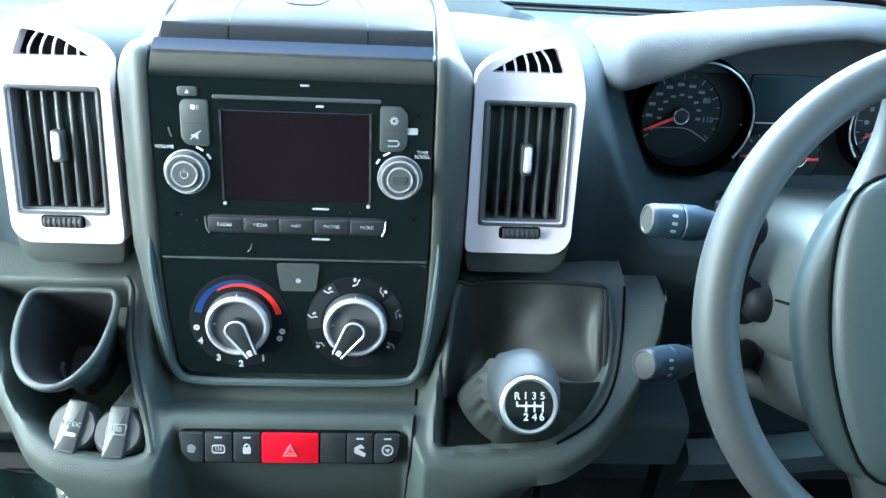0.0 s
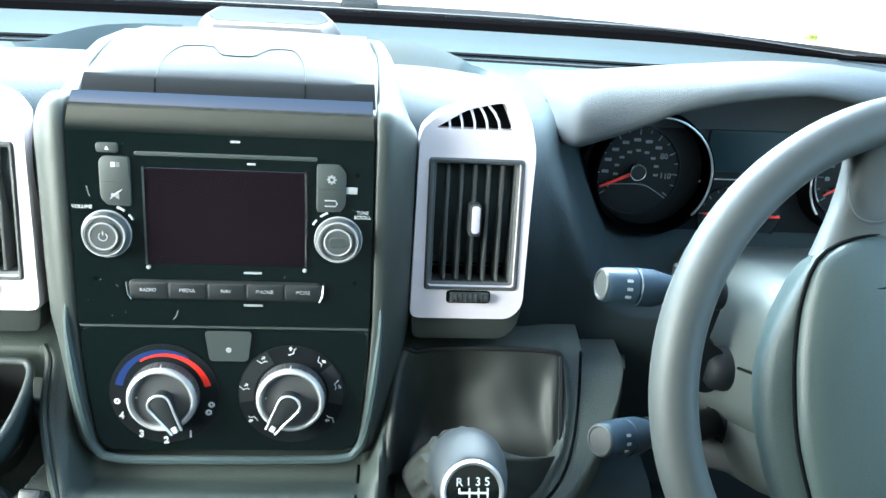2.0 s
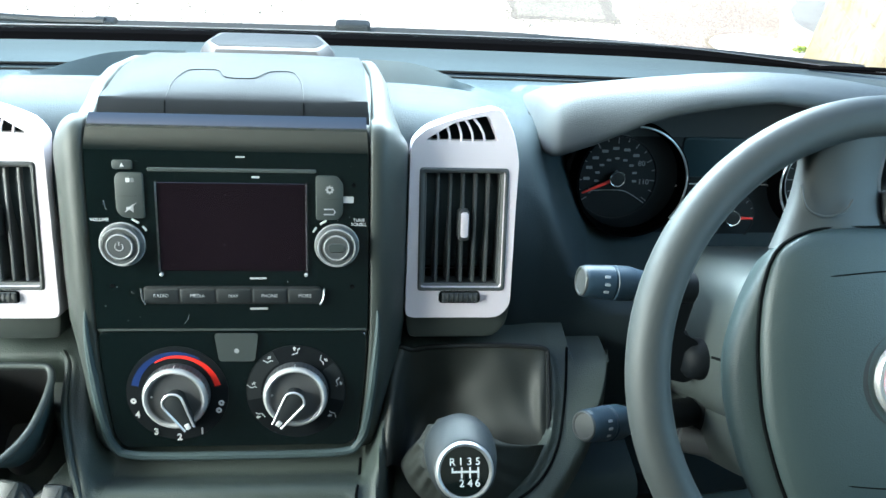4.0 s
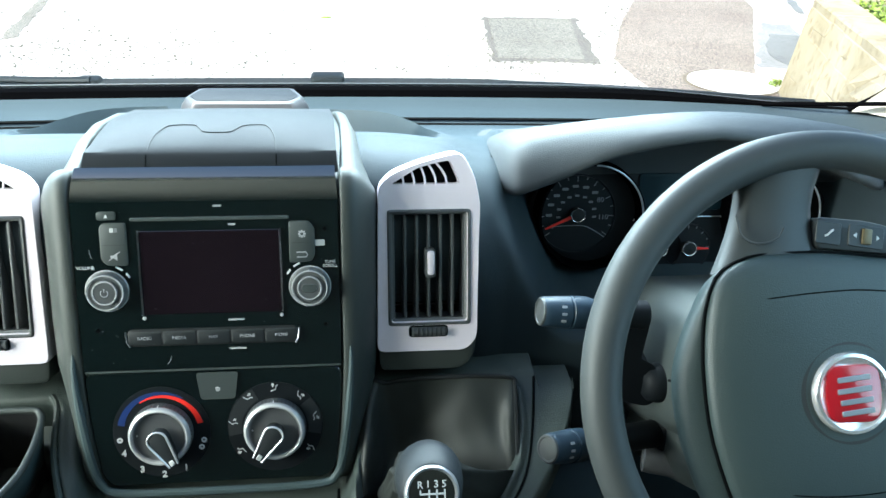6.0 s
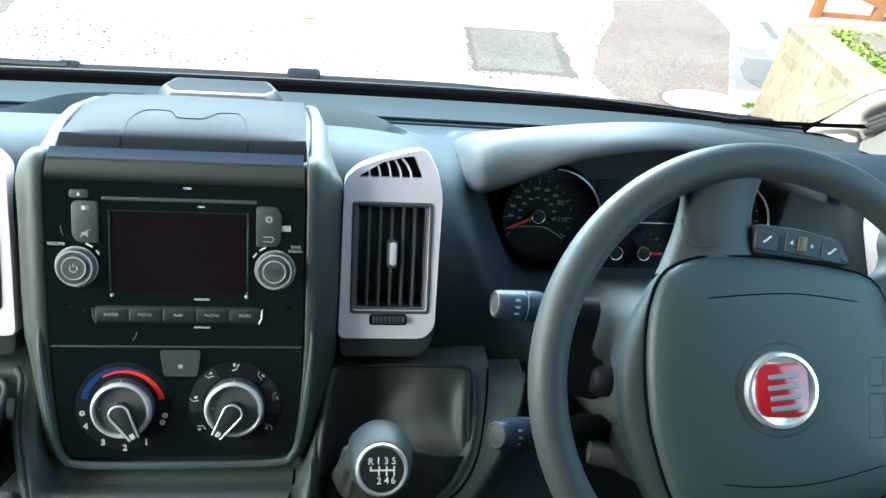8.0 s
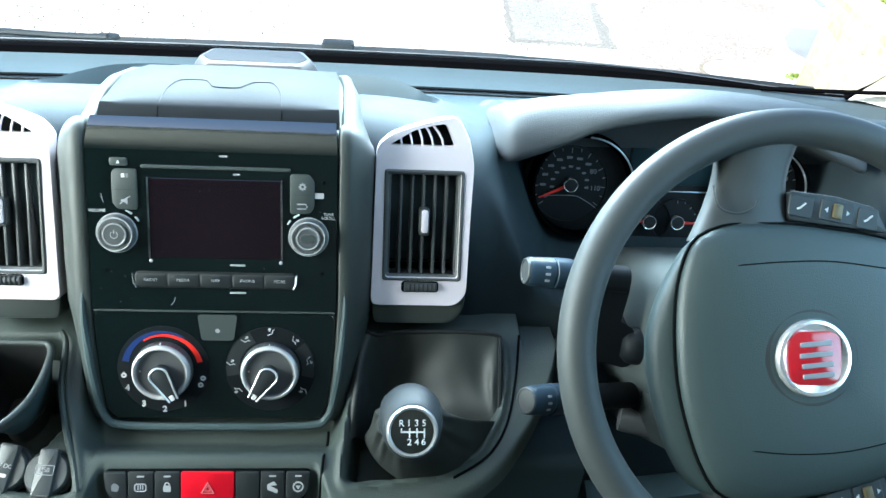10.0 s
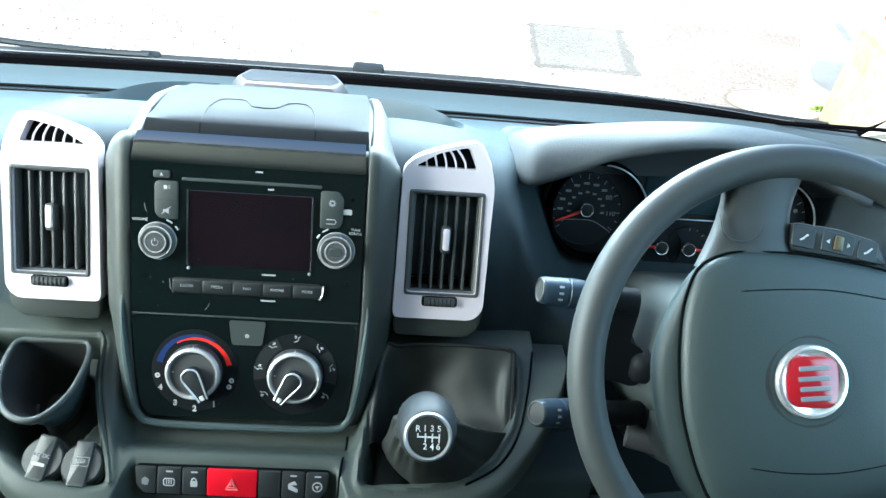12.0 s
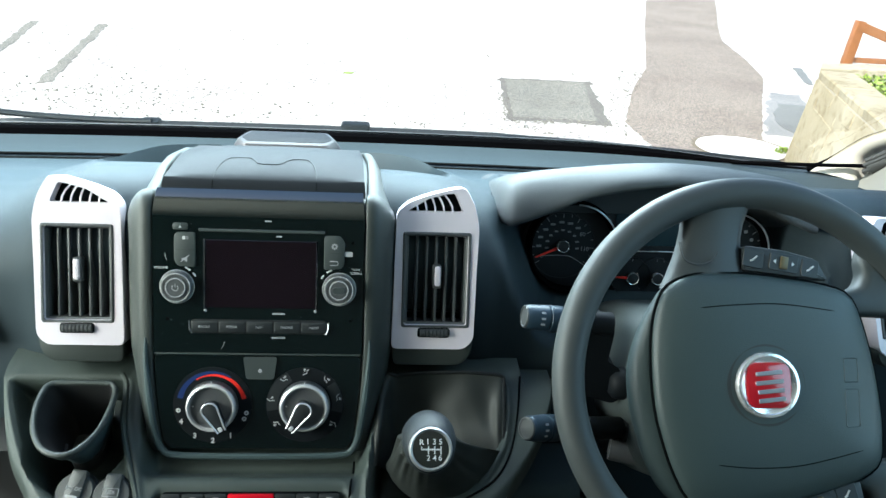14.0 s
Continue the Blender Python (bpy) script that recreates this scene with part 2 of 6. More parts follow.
def add_prism(bm, outline, z0, z1, m, bevel=0.0, seg=2, taper=1.0):
    """Extrude a 2D outline from z0 to z1 in the frame m, with a rounded upper edge."""
    n = len(outline)
    cx, cy = sum(p[0] for p in outline) / n, sum(p[1] for p in outline) / n
    layers = [(z0, 0.0)]
    if bevel:
        for k in range(seg + 1):
            a = math.pi / 2 * k / seg
            layers.append((z1 - bevel + bevel * math.sin(a), bevel * (1 - math.cos(a))))
    else:
        layers.append((z1, 0.0))
    rows = []
    for z, inset in layers:
        row = []
        for i in range(n):
            p, q, r = Vector(outline[i - 1]), Vector(outline[i]), Vector(outline[(i + 1) % n])
            d1, d2 = (q - p).normalized(), (r - q).normalized()
            nn = Vector((-(d1 + d2).y, (d1 + d2).x))
            nn = nn.normalized() if nn.length > 1e-9 else Vector((0, 0))
            w = q + nn * inset
            f = 1 + (taper - 1) * (z - z0) / (z1 - z0) if z1 != z0 else 1
            row.append(m @ Vector((cx + (w.x - cx) * f, cy + (w.y - cy) * f, z)))
        rows.append(row)
    strip(bm, rows, close_v=True, cap=True)


def prism(outline, z0, z1, m, bevel=0.0, seg=2, taper=1.0):
    bm = bmesh.new()
    add_prism(bm, outline, z0, z1, m, bevel, seg, taper)
    return bm


def rrect(x0, y0, x1, y1, r, n=4):
    """A rectangle with rounded corners, counter-clockwise."""
    out = []
    for cx, cy, a0 in ((x1 - r, y0 + r, -90), (x1 - r, y1 - r, 0), (x0 + r, y1 - r, 90), (x0 + r, y0 + r, 180)):
        for k in range(n + 1):
            a = radians(a0 + 90 * k / n)
            out.append((cx + r * math.cos(a), cy + r * math.sin(a)))
    return out


def circle(cx, cy, r, n=32):
    return [(cx + r * math.cos(2 * math.pi * k / n), cy + r * math.sin(2 * math.pi * k / n)) for k in range(n)]


def rounded(points, r, n=4):
    """Round the corners of a polygon by the radius r."""
    out, k = [], len(points)
    for i in range(k):
        p, q, s = Vector(points[i - 1]), Vector(points[i]), Vector(points[(i + 1) % k])
        a, b = (p - q), (s - q)
        rr = min(r, a.length * 0.45, b.length * 0.45)
        a, b = q + a.normalized() * rr, q + b.normalized() * rr
        for j in range(n + 1):
            t = j / n
            out.append(tuple((1 - t) ** 2 * a + 2 * t * (1 - t) * q + t * t * b))
    return out


def add_lathe(bm, prof, m, n=40, closed=False):
    """Turn a profile of (radius, height) round the frame's z axis."""
    rows = [[m @ Vector((max(r, 1e-5) * math.cos(2 * math.pi * k / n), max(r, 1e-5) * math.sin(2 * math.pi * k / n), h)) for k in range(n)] for r, h in prof]
    strip(bm, rows, close_v=True, close_u=closed)


def lathe(prof, m, n=40, closed=False):
    bm = bmesh.new()
    add_lathe(bm, prof, m, n, closed)
    bmesh.ops.remove_doubles(bm, verts=bm.verts, dist=1e-5)
    return bm


def smooth_path(pts, n=6, closed=False):
    """Catmull-Rom through the points."""
    P = [Vector(p) for p in pts]
    k, out = len(P), []
    for i in range(k if closed else k - 1):
        a, b, c, d = (P[(i - 1) % k], P[i], P[(i + 1) % k], P[(i + 2) % k]) if closed else (P[max(i - 1, 0)], P[i], P[i + 1], P[min(i + 2, k - 1)])
        for j in range(n):
            t = j / n
            out.append(0.5 * ((2 * b) + (c - a) * t + (2 * a - 5 * b + 4 * c - d) * t * t + (3 * b - a - 3 * c + d) * t ** 3))
    if not closed:
        out.append(P[-1])
    return out


def tube(path, r, closed=False, n=10, flat=1.0, up=(0, 0, 1)):
    """Sweep a round or oval bar along a path; r may be a number or one number a point."""
    rows, k = [], len(path)
    for i, p in enumerate(path):
        a, b = (path[i - 1], path[(i + 1) % k]) if closed else (path[max(i - 1, 0)], path[min(i + 1, k - 1)])
        t = (Vector(b) - Vector(a)).normalized()
        s = t.cross(Vector(up)).normalized()
        w = s.cross(t)
        rr = r[i] if isinstance(r, (list, tuple)) else r
        rows.append([Vector(p) + s * rr * math.cos(2 * math.pi * j / n) + w * rr * flat * math.sin(2 * math.pi * j / n) for j in range(n)])
    return loft(rows, close_u=closed, close_v=True, cap=not closed)


def add_box(bm, lo, hi, m=Matrix(), bevel=0.0):
    add_prism(bm, [(lo[0], lo[1]), (hi[0], lo[1]), (hi[0], hi[1]), (lo[0], hi[1])], lo[2], hi[2], m, bevel)


def box(lo, hi, m=Matrix(), bevel=0.0):
    bm = bmesh.new()
    add_box(bm, lo, hi, m, bevel)
    return bm


def text(name, body, size, m, mat, parent, depth=0.0004, align="CENTER", bold=0.0):
    cu = bpy.data.curves.new(name, "FONT")
    cu.body, cu.size, cu.extrude, cu.align_x, cu.align_y, cu.offset = body, size, depth, align, "CENTER", bold
    cu.materials.append(mat)
    ob = new(name, cu)
    ob.parent = parent
    ob.matrix_parent_inverse = parent.matrix_basis.inverted() if parent.type == "EMPTY" else Matrix()
    ob.matrix_basis = m
    return ob


def lerp(keys, x):
    """Smooth monotone interpolation through (x, value) keys."""
    n = len(keys)
    if x <= keys[0][0]:
        return keys[0][1]
    if x >= keys[-1][0]:
        return keys[-1][1]
    i = next(k for k in range(n - 1) if x <= keys[k + 1][0])
    slope = [(keys[k + 1][1] - keys[k][1]) / (keys[k + 1][0] - keys[k][0]) for k in range(n - 1)]

    def tangent(k):
        if k == 0 or k == n - 1:
            return slope[min(k, n - 2)]
        a, c = slope[k - 1], slope[k]
        return 0.0 if a * c <= 0 else 2 * a * c / (a + c)
    (x0, v0), (x1, v1) = keys[i], keys[i + 1]
    h = x1 - x0
    t = (x - x0) / h
    return v0 * (2 * t ** 3 - 3 * t * t + 1) + h * tangent(i) * (t ** 3 - 2 * t * t + t) + v1 * (3 * t * t - 2 * t ** 3) + h * tangent(i + 1) * (t ** 3 - t * t)


# ---- outside: ground, patches, raised bed ----
def flat_patch(name, outline, z, mat, label, category="ground", jitter=0.03, seed=1, n=5):
    """A slightly proud slab of road surface with a ragged edge."""
    rnd = random.Random(seed)
    pts, k = [], len(outline)
    for i in range(k):
        a, b = Vector(outline[i]), Vector(outline[(i + 1) % k])
        m_ = max(1, min(60, round((b - a).length / 0.09))) if n > 2 else 1
        for j in range(m_):
            p = a.lerp(b, j / m_)
            pts.append((p.x + rnd.uniform(-jitter, jitter), p.y + rnd.uniform(-jitter, jitter)))
    ob = link_mesh(name, prism(pts, -0.02, z, Matrix(), 0.002, 1), mat, False)
    return tagged(ob, label, category, kind="structure")


bm = bmesh.new()
bmesh.ops.create_grid(bm, x_segments=2, y_segments=2, size=400)
tagged(link_mesh("ground", bm, CONCRETE), "weathered pale concrete yard with gravel specks", "ground", kind="structure")
flat_patch("asphalt_patch", [(1.55, 9.2), (1.37, 7.25), (2.33, 7.19), (2.64, 9.2)], 0.004, TAR, "dark tar edge of an asphalt repair patch", jitter=0.030, seed=2, n=9)
flat_patch("asphalt_patch", [(1.61, 9.10), (1.44, 7.36), (2.24, 7.32), (2.53, 9.10)], 0.008, ASPHALT, "grey rectangular asphalt repair patch in pale concrete", jitter=0.009, seed=12, n=9)
flat_patch("asphalt_strip", [(2.53, 7.37), (2.52, 6.7), (2.6, 5.6), (3.63, 5.6), (3.68, 6.87), (4.49, 8.68), (5.05, 9.91), (5.38, 11.2), (5.72, 12.93), (6.31, 14.6), (7.6, 18.0), (11.4, 28.0), (9.2, 28.0), (6.0, 18.0), (4.77, 14.05), (3.64, 10.3), (3.01, 8.78), (2.66, 7.75)], 0.005, ASPHALT_OLD, "long brown asphalt strip crossing the yard", jitter=0.009, seed=3)
flat_patch("round_slab", circle(3.33, 6.54, 0.385, 28), 0.012, SLAB, "pale round concrete slab beside the asphalt", jitter=0.004, seed=4, n=2)
tagged(link_mesh("slab_joint", lathe([(0.420, -0.01), (0.420, 0.009), (0.388, 0.0105), (0.388, -0.01)], Matrix.Translation((3.33, 6.54, 0)), 48), SOIL), "dark soil joint round the concrete slab", "joint", kind="structure")
flat_patch("worn_patch", [(3.80, 7.05), (4.10, 7.0), (4.84, 8.3), (5.05, 8.9), (4.75, 9.0), (4.42, 8.42)], 0.004, WORN, "grey worn concrete beside the asphalt strip", jitter=0.03, seed=9)
flat_patch("slate_slab", [(4.11, 7.10), (4.24, 7.27), (4.82, 8.30), (4.55, 8.40), (4.28, 7.92), (4.10, 7.50)], 0.012, SLATE, "grey slate paving slab beside the stone wall", jitter=0.012, seed=5)
flat_patch("slate_slab", [(5.47, 9.58), (5.83, 10.72), (5.95, 10.72), (5.55, 9.58)], 0.01, SLATE, "narrow grey slate slab in the pale concrete", jitter=0.015, seed=6)
# loose gravel scattered over the yard, thickest along the asphalt's edge
rnd = random.Random(21)
bm = bmesh.new()
spots = [(rnd.uniform(-5.0, 2.4), rnd.uniform(6.0, 12.0)) for _ in range(900)] + [(rnd.gauss(-2.4, 1.1), rnd.gauss(7.3, 0.7)) for _ in range(1300)] + [(2.5 + 0.36 * max(0, y - 7.3) - abs(rnd.gauss(0, 0.22)) + 0.05, y) for y in [rnd.uniform(6.2, 10.5) for _ in range(420)]] + [(rnd.uniform(1.2, 2.7), rnd.uniform(6.7, 9.6)) for _ in range(160)] + [(rnd.gauss(x, 0.045), rnd.gauss(y, 0.045)) for x, y in [(1.38 + rnd.random() * 0.95, 7.22) for _ in range(150)] + [(1.37 + 0.09 * s, 7.25 + 1.0 * s) for s in [rnd.random() for _ in range(110)]] + [(1.55, 6.98)] * 26 + [(0.55, 7.0)] * 24]
for x, y in spots:
    r = rnd.uniform(0.003, 0.010) * rnd.choice((1.0, 1.0, 1.6))
    a = rnd.uniform(0, 6.28)
    foot = [(x + r * math.cos(a + k * 1.57) * rnd.uniform(0.7, 1.2), y + r * math.sin(a + k * 1.57) * rnd.uniform(0.7, 1.2), 0.002) for k in range(4)]
    strip(bm, [foot, [(x + (px - x) * 0.6, y + (py - y) * 0.6, r * 0.9) for px, py, _ in foot]], close_v=True, cap=True)
tagged(link_mesh("gravel", bm, ASPHALT, False), "loose dark gravel scattered on pale concrete", "gravel", kind="stuff")
flat_patch("dark_stain", [(-3.15, 8.0), (-3.70, 11.8), (-3.58, 11.8), (-3.04, 8.1)], 0.004, ASPHALT, "dark tar streak across the concrete", jitter=0.02, seed=7)
flat_patch("dark_stain", [(-4.02, 8.6), (-4.62, 11.8), (-4.50, 11.8), (-3.92, 8.6)], 0.004, ASPHALT, "dark tar streak across the concrete", jitter=0.02, seed=8)

# fallen leaf
bm = prism(rounded([(-0.24, 9.12), (-0.17, 9.08), (-0.10, 9.13), (-0.18, 9.17)], 0.03), 0.0, 0.012, Matrix(), 0.004, 1)
tagged(link_mesh("fallen_leaf", bm, LEAF), "single yellow-green fallen leaf on the concrete", "leaf")

# raised bed: stone wall blocks, coping, soil, plants
WALL_H = 0.77
bed = empty("raised_bed", (4.2, 5.5, 0), "yellowish coursed stone retaining wall with flat coping stones", "wall", kind="structure")
corner, near = Vector((3.70, 6.20, 0)), Vector((2.86, 3.30, 0))
part("soil", prism([(3.05, 3.3), (3.88, 6.20), (4.0, 6.45), (9.0, 6.45), (9.0, 3.3)][::-1], 0.0, WALL_H - 0.07, Matrix()), SOIL, bed, "brown soil in the raised bed", False)
run = (near - corner).normalized()
inward = Vector((-run.y, run.x, 0))
face = frame_at(corner - inward * 0.12 if inward.x > 0 else corner + inward * 0.12, run, Vector((0, 0, WALL_H)) + (inward if inward.x > 0 else -inward) * 0.12)
top_face = frame_at(corner, run, (0, 0, 1))
part("mortar", box((0.012, 0.0, -0.25), (3.0, WALL_H - 0.06, -0.0025), face), MORTAR, bed, "pale mortar between the stones", smooth=False)
rnd = random.Random(11)
COURSES = [0.0, 0.19, 0.33, 0.50, 0.60, 0.70]
for row, (f0, f1) in enumerate(zip(COURSES, COURSES[1:])):
    u = 0.0
    while u < 2.95:
        du = rnd.uniform(0.16, 0.52) if u or row % 2 else rnd.uniform(0.12, 0.2)
        p = rnd.uniform(0.0, 0.007)
        part("stone", prism(rounded([(u + 0.002, f0 - rnd.uniform(-0.004, 0.02)), (u + du - 0.002 + rnd.uniform(-0.02, 0.02), f0 - rnd.uniform(-0.004, 0.02)), (u + du - 0.002 + rnd.uniform(-0.02, 0.02), f1 + rnd.uniform(-0.012, 0.02)), (u + 0.002, f1 + rnd.uniform(-0.012, 0.02))], 0.02, 2), -0.12, p, face, 0.004, 1), STONE, bed, smooth=False)
        u += du
u = -0.02
while u < 2.95:
    du = rnd.uniform(0.55, 0.85)
    part("coping_stone", prism(rounded([(u + 0.004, -0.27), (u + du - 0.004, -0.27 + rnd.uniform(-0.02, 0.02)), (u + du - 0.004, 0.004), (u + 0.004, 0.004)], 0.012, 2), WALL_H - 0.07, WALL_H + rnd.uniform(-0.008, 0.006), top_face @ Matrix(((1, 0, 0, 0), (0, 0, 1, 0), (0, 1, 0, 0), (0, 0, 0, 1))), 0.012, 1), STONE, bed)
    u += du
for k in range(7):
    x = 3.80 + 0.66 * k
    part("coping_stone", prism([(x + (0 if k else -0.06), 6.28), (x + 0.65, 6.28), (x + 0.65, 6.57), (x + (0 if k else 0.10), 6.56)], 0, WALL_H + rnd.uniform(-0.01, 0.005), Matrix(), 0.012), STONE, bed)
part("flagstone", prism(rounded([(3.96, 5.45), (4.25, 5.65), (4.51, 6.20), (4.10, 6.15)], 0.05), WALL_H - 0.09, WALL_H - 0.045, Matrix(), 0.01), FLAG, bed, "flat brown flagstone in the bed")


def plant(at, size, seed, label):
    """A low clump of leafy shoots."""
    r = random.Random(seed)
    ob = empty("bed_plant", at, label, "plant", "plants in the raised bed")
    bm, stems = bmesh.new(), bmesh.new()
    for k in range(52):
        a, rad = r.uniform(0, 6.283), size * math.sqrt(r.random())
        c = Vector(at) + Vector((rad * math.cos(a), rad * math.sin(a), r.uniform(0.02, 0.9) * size * (1.1 - rad / size)))
        l = size * r.uniform(0.3, 0.6)
        turn = Euler((r.uniform(-0.9, 0.9), r.uniform(-0.9, 0.9), r.uniform(0, 6.28))).to_matrix()
        pts = [(-0.5, 0, 0), (-0.15, 0.3, 0.06), (0.25, 0.24, 0.05), (0.5, 0, -0.1), (0.25, -0.24, 0.05), (-0.15, -0.3, 0.06)]
        vs = [bm.verts.new(c + turn @ (Vector(p) * l)) for p in pts]
        bm.faces.new((vs[0], vs[1], vs[2], vs[3]))
        bm.faces.new((vs[0], vs[3], vs[4], vs[5]))
        if k % 3 == 0:
            foot = Vector(at) + Vector((rad * 0.4 * math.cos(a), rad * 0.4 * math.sin(a), -0.03))
            s = 0.006
            strip(stems, [[foot + Vector((s, 0, 0)), foot + Vector((0, s, 0)), foot + Vector((-s, -s, 0))], [c + Vector((s, 0, 0)), c + Vector((0, s, 0)), c + Vector((-s, -s, 0))]], close_v=True)
    part("leaves", bm, LEAF, ob, smooth=False)
    part("stems", stems, LEAF, ob, smooth=False)


rnd = random.Random(5)
for k in range(30):
    p = corner.lerp(near, 0.03 + 0.62 * (k + rnd.random()) / 30)
    plant((p.x + 0.33 + rnd.uniform(0, 0.12), p.y - 0.08, WALL_H - 0.08), rnd.uniform(0.07, 0.12), k, "bright green low leafy weed growing in the raised bed")
for k in range(18):
    plant((rnd.uniform(4.15, 5.2), rnd.uniform(4.5, 5.5), WALL_H - 0.08), rnd.uniform(0.08, 0.15), 120 + k, "bright green low leafy weed growing in the raised bed")
for k in range(10):
    plant((4.0 + 0.16 * k, rnd.uniform(6.18, 6.26), WALL_H - 0.08), rnd.uniform(0.05, 0.10), 50 + k, "bright green low leafy weed growing behind the coping")
plant((3.66, 6.42, 0.02), 0.07, 80, "tuft of yellow-green grass at the foot of the wall")
plant((3.77, 6.36, 0.02), 0.06, 81, "tuft of yellow-green grass at the foot of the wall")

# garden bench behind the bed
BENCH_Z = 0.62
bench = empty("garden_bench", (4.7, 7.1, BENCH_Z), "orange-brown wooden garden bench behind the stone wall", "bench")


def beam(a, b, w, d):
    m = frame_at(a, (Vector(b) - Vector(a)), (0, 1, 0.001))
    L = (Vector(b) - Vector(a)).length
    return box((0, -d / 2, -w / 2), (L, d / 2, w / 2), m, 0.006)


for dx, dy in ((0.0, 0.0), (1.35, 0.25)):
    x, y = 4.36 + dx, 7.00 + dy
    part("leg", beam((x, y, BENCH_Z), (x + 0.055, y, 1.08), 0.080, 0.07), WOOD, bench)
    part("leg", beam((x + 0.575, y, BENCH_Z), (x + 0.73, y, 1.32), 0.095, 0.07), WOOD, bench)
    part("armrest", beam((x + 0.02, y - 0.01, 1.045), (x + 0.59, y - 0.01, 0.865), 0.080, 0.06), WOOD, bench)
    part("stretcher", beam((x + 0.03, y + 0.02, 0.735), (x + 0.85, y + 0.02, 0.725), 0.045, 0.045), WOOD, bench)
for k in range(3):
    part("back_slat", beam((4.99 + 0.02 * k, 7.0, 1.10 + 0.08 * k), (6.34 + 0.02 * k, 7.25, 1.10 + 0.08 * k), 0.07, 0.03), WOOD, bench)
# paved terrace behind the bed
tagged(link_mesh("terrace", prism([(4.10, 6.60), (12.0, 6.60), (12.0, 8.0), (5.0, 8.0)], 0.0, BENCH_Z, Matrix(), 0.01), CONCRETE), "pale concrete terrace behind the stone wall", "terrace", kind="structure")


# ---- cab shell ----
def shell(name, bm, mat, label, category):
    return tagged(link_mesh(name, bm, mat), label, category, kind="structure")


shell("floor", box((-1.0, -1.35, 0.002), (1.0, 1.1, 0.68)), CARPET, "dark rubber-matted cab floor", "floor")
shell("ceiling", box((-1.0, -1.35, 2.285), (1.0, 0.36, 2.33)), CLOTH, "grey fabric cab roof lining", "ceiling")
# unseen closing wall, kept near-black so the gloss panel reflects dark
shell("wall_rear", box((-1.0, -1.40, 0.002), (1.0, -1.35, 2.33)), REAR, "plain dark unseen wall added to close the cab's rear", "wall")
for side, name in ((-1, "wall_left"), (1, "wall_right")):
    x0, x1 = (0.96, 1.0) if side > 0 else (-1.0, -0.96)
    bm = bmesh.new()
    add_box(bm, (x0, -1.35, 0.68), (x1, 1.1, 1.46))
    add_box(bm, (x0, -1.35, 1.46), (x1, -0.05, 2.28))
    add_box(bm, (x0, -0.05, 2.24), (x1, 0.45, 2.28))
    shell(name, bm, DOORGREY, "grey door trim below the side window", "wall")
shell("wall_front", box((-1.0, 1.10, 0.002), (1.0, 1.16, 1.46)), DARK, "dark bulkhead below the windscreen", "wall")


def screen_y(x):
    return 1.065 - 0.075 * (x - 0.05) ** 2


def thin(x):
    t = max(0.0, min(1.0, (abs(x) - 0.42) / 0.42))
    return 1.0 - 0.72 * t * t * (3 - 2 * t)


# windscreen with black printed border, pillars
base = [Vector((x / 20 * 0.92 + 0.0, screen_y(x / 20 * 0.92), 1.512)) for x in range(-20, 21)]
top = [Vector((p.x * 0.86, 0.34 - 0.05 * p.x ** 2, 2.28)) for p in base]
wind = empty("windscreen_1", (0, 1.06, 1.51), "large raked clear windscreen with a black border", "windscreen", kind="structure")
glass = part("pane", loft([[b.lerp(t, f) + Vector((0, 0.06 * math.sin(math.pi * f), 0)) for b in base for t in [top[base.index(b)]]] for f in (0.0, 0.1, 0.25, 0.5, 0.75, 1.0)]), GLASS, wind)
glass.visible_shadow = False
sec = [(-0.004, -0.012), (-0.004, 0.012), (0.012, 0.016), (0.02, -0.012)]
part("border", loft([[p + Vector((0, dy * thin(p.x) - 0.008, (dz + 0.012) * thin(p.x) - 0.012)) for dy, dz in sec] for p in base if abs(p.x) < 0.915], close_v=True, cap=True), INK, wind, "black printed lower border")
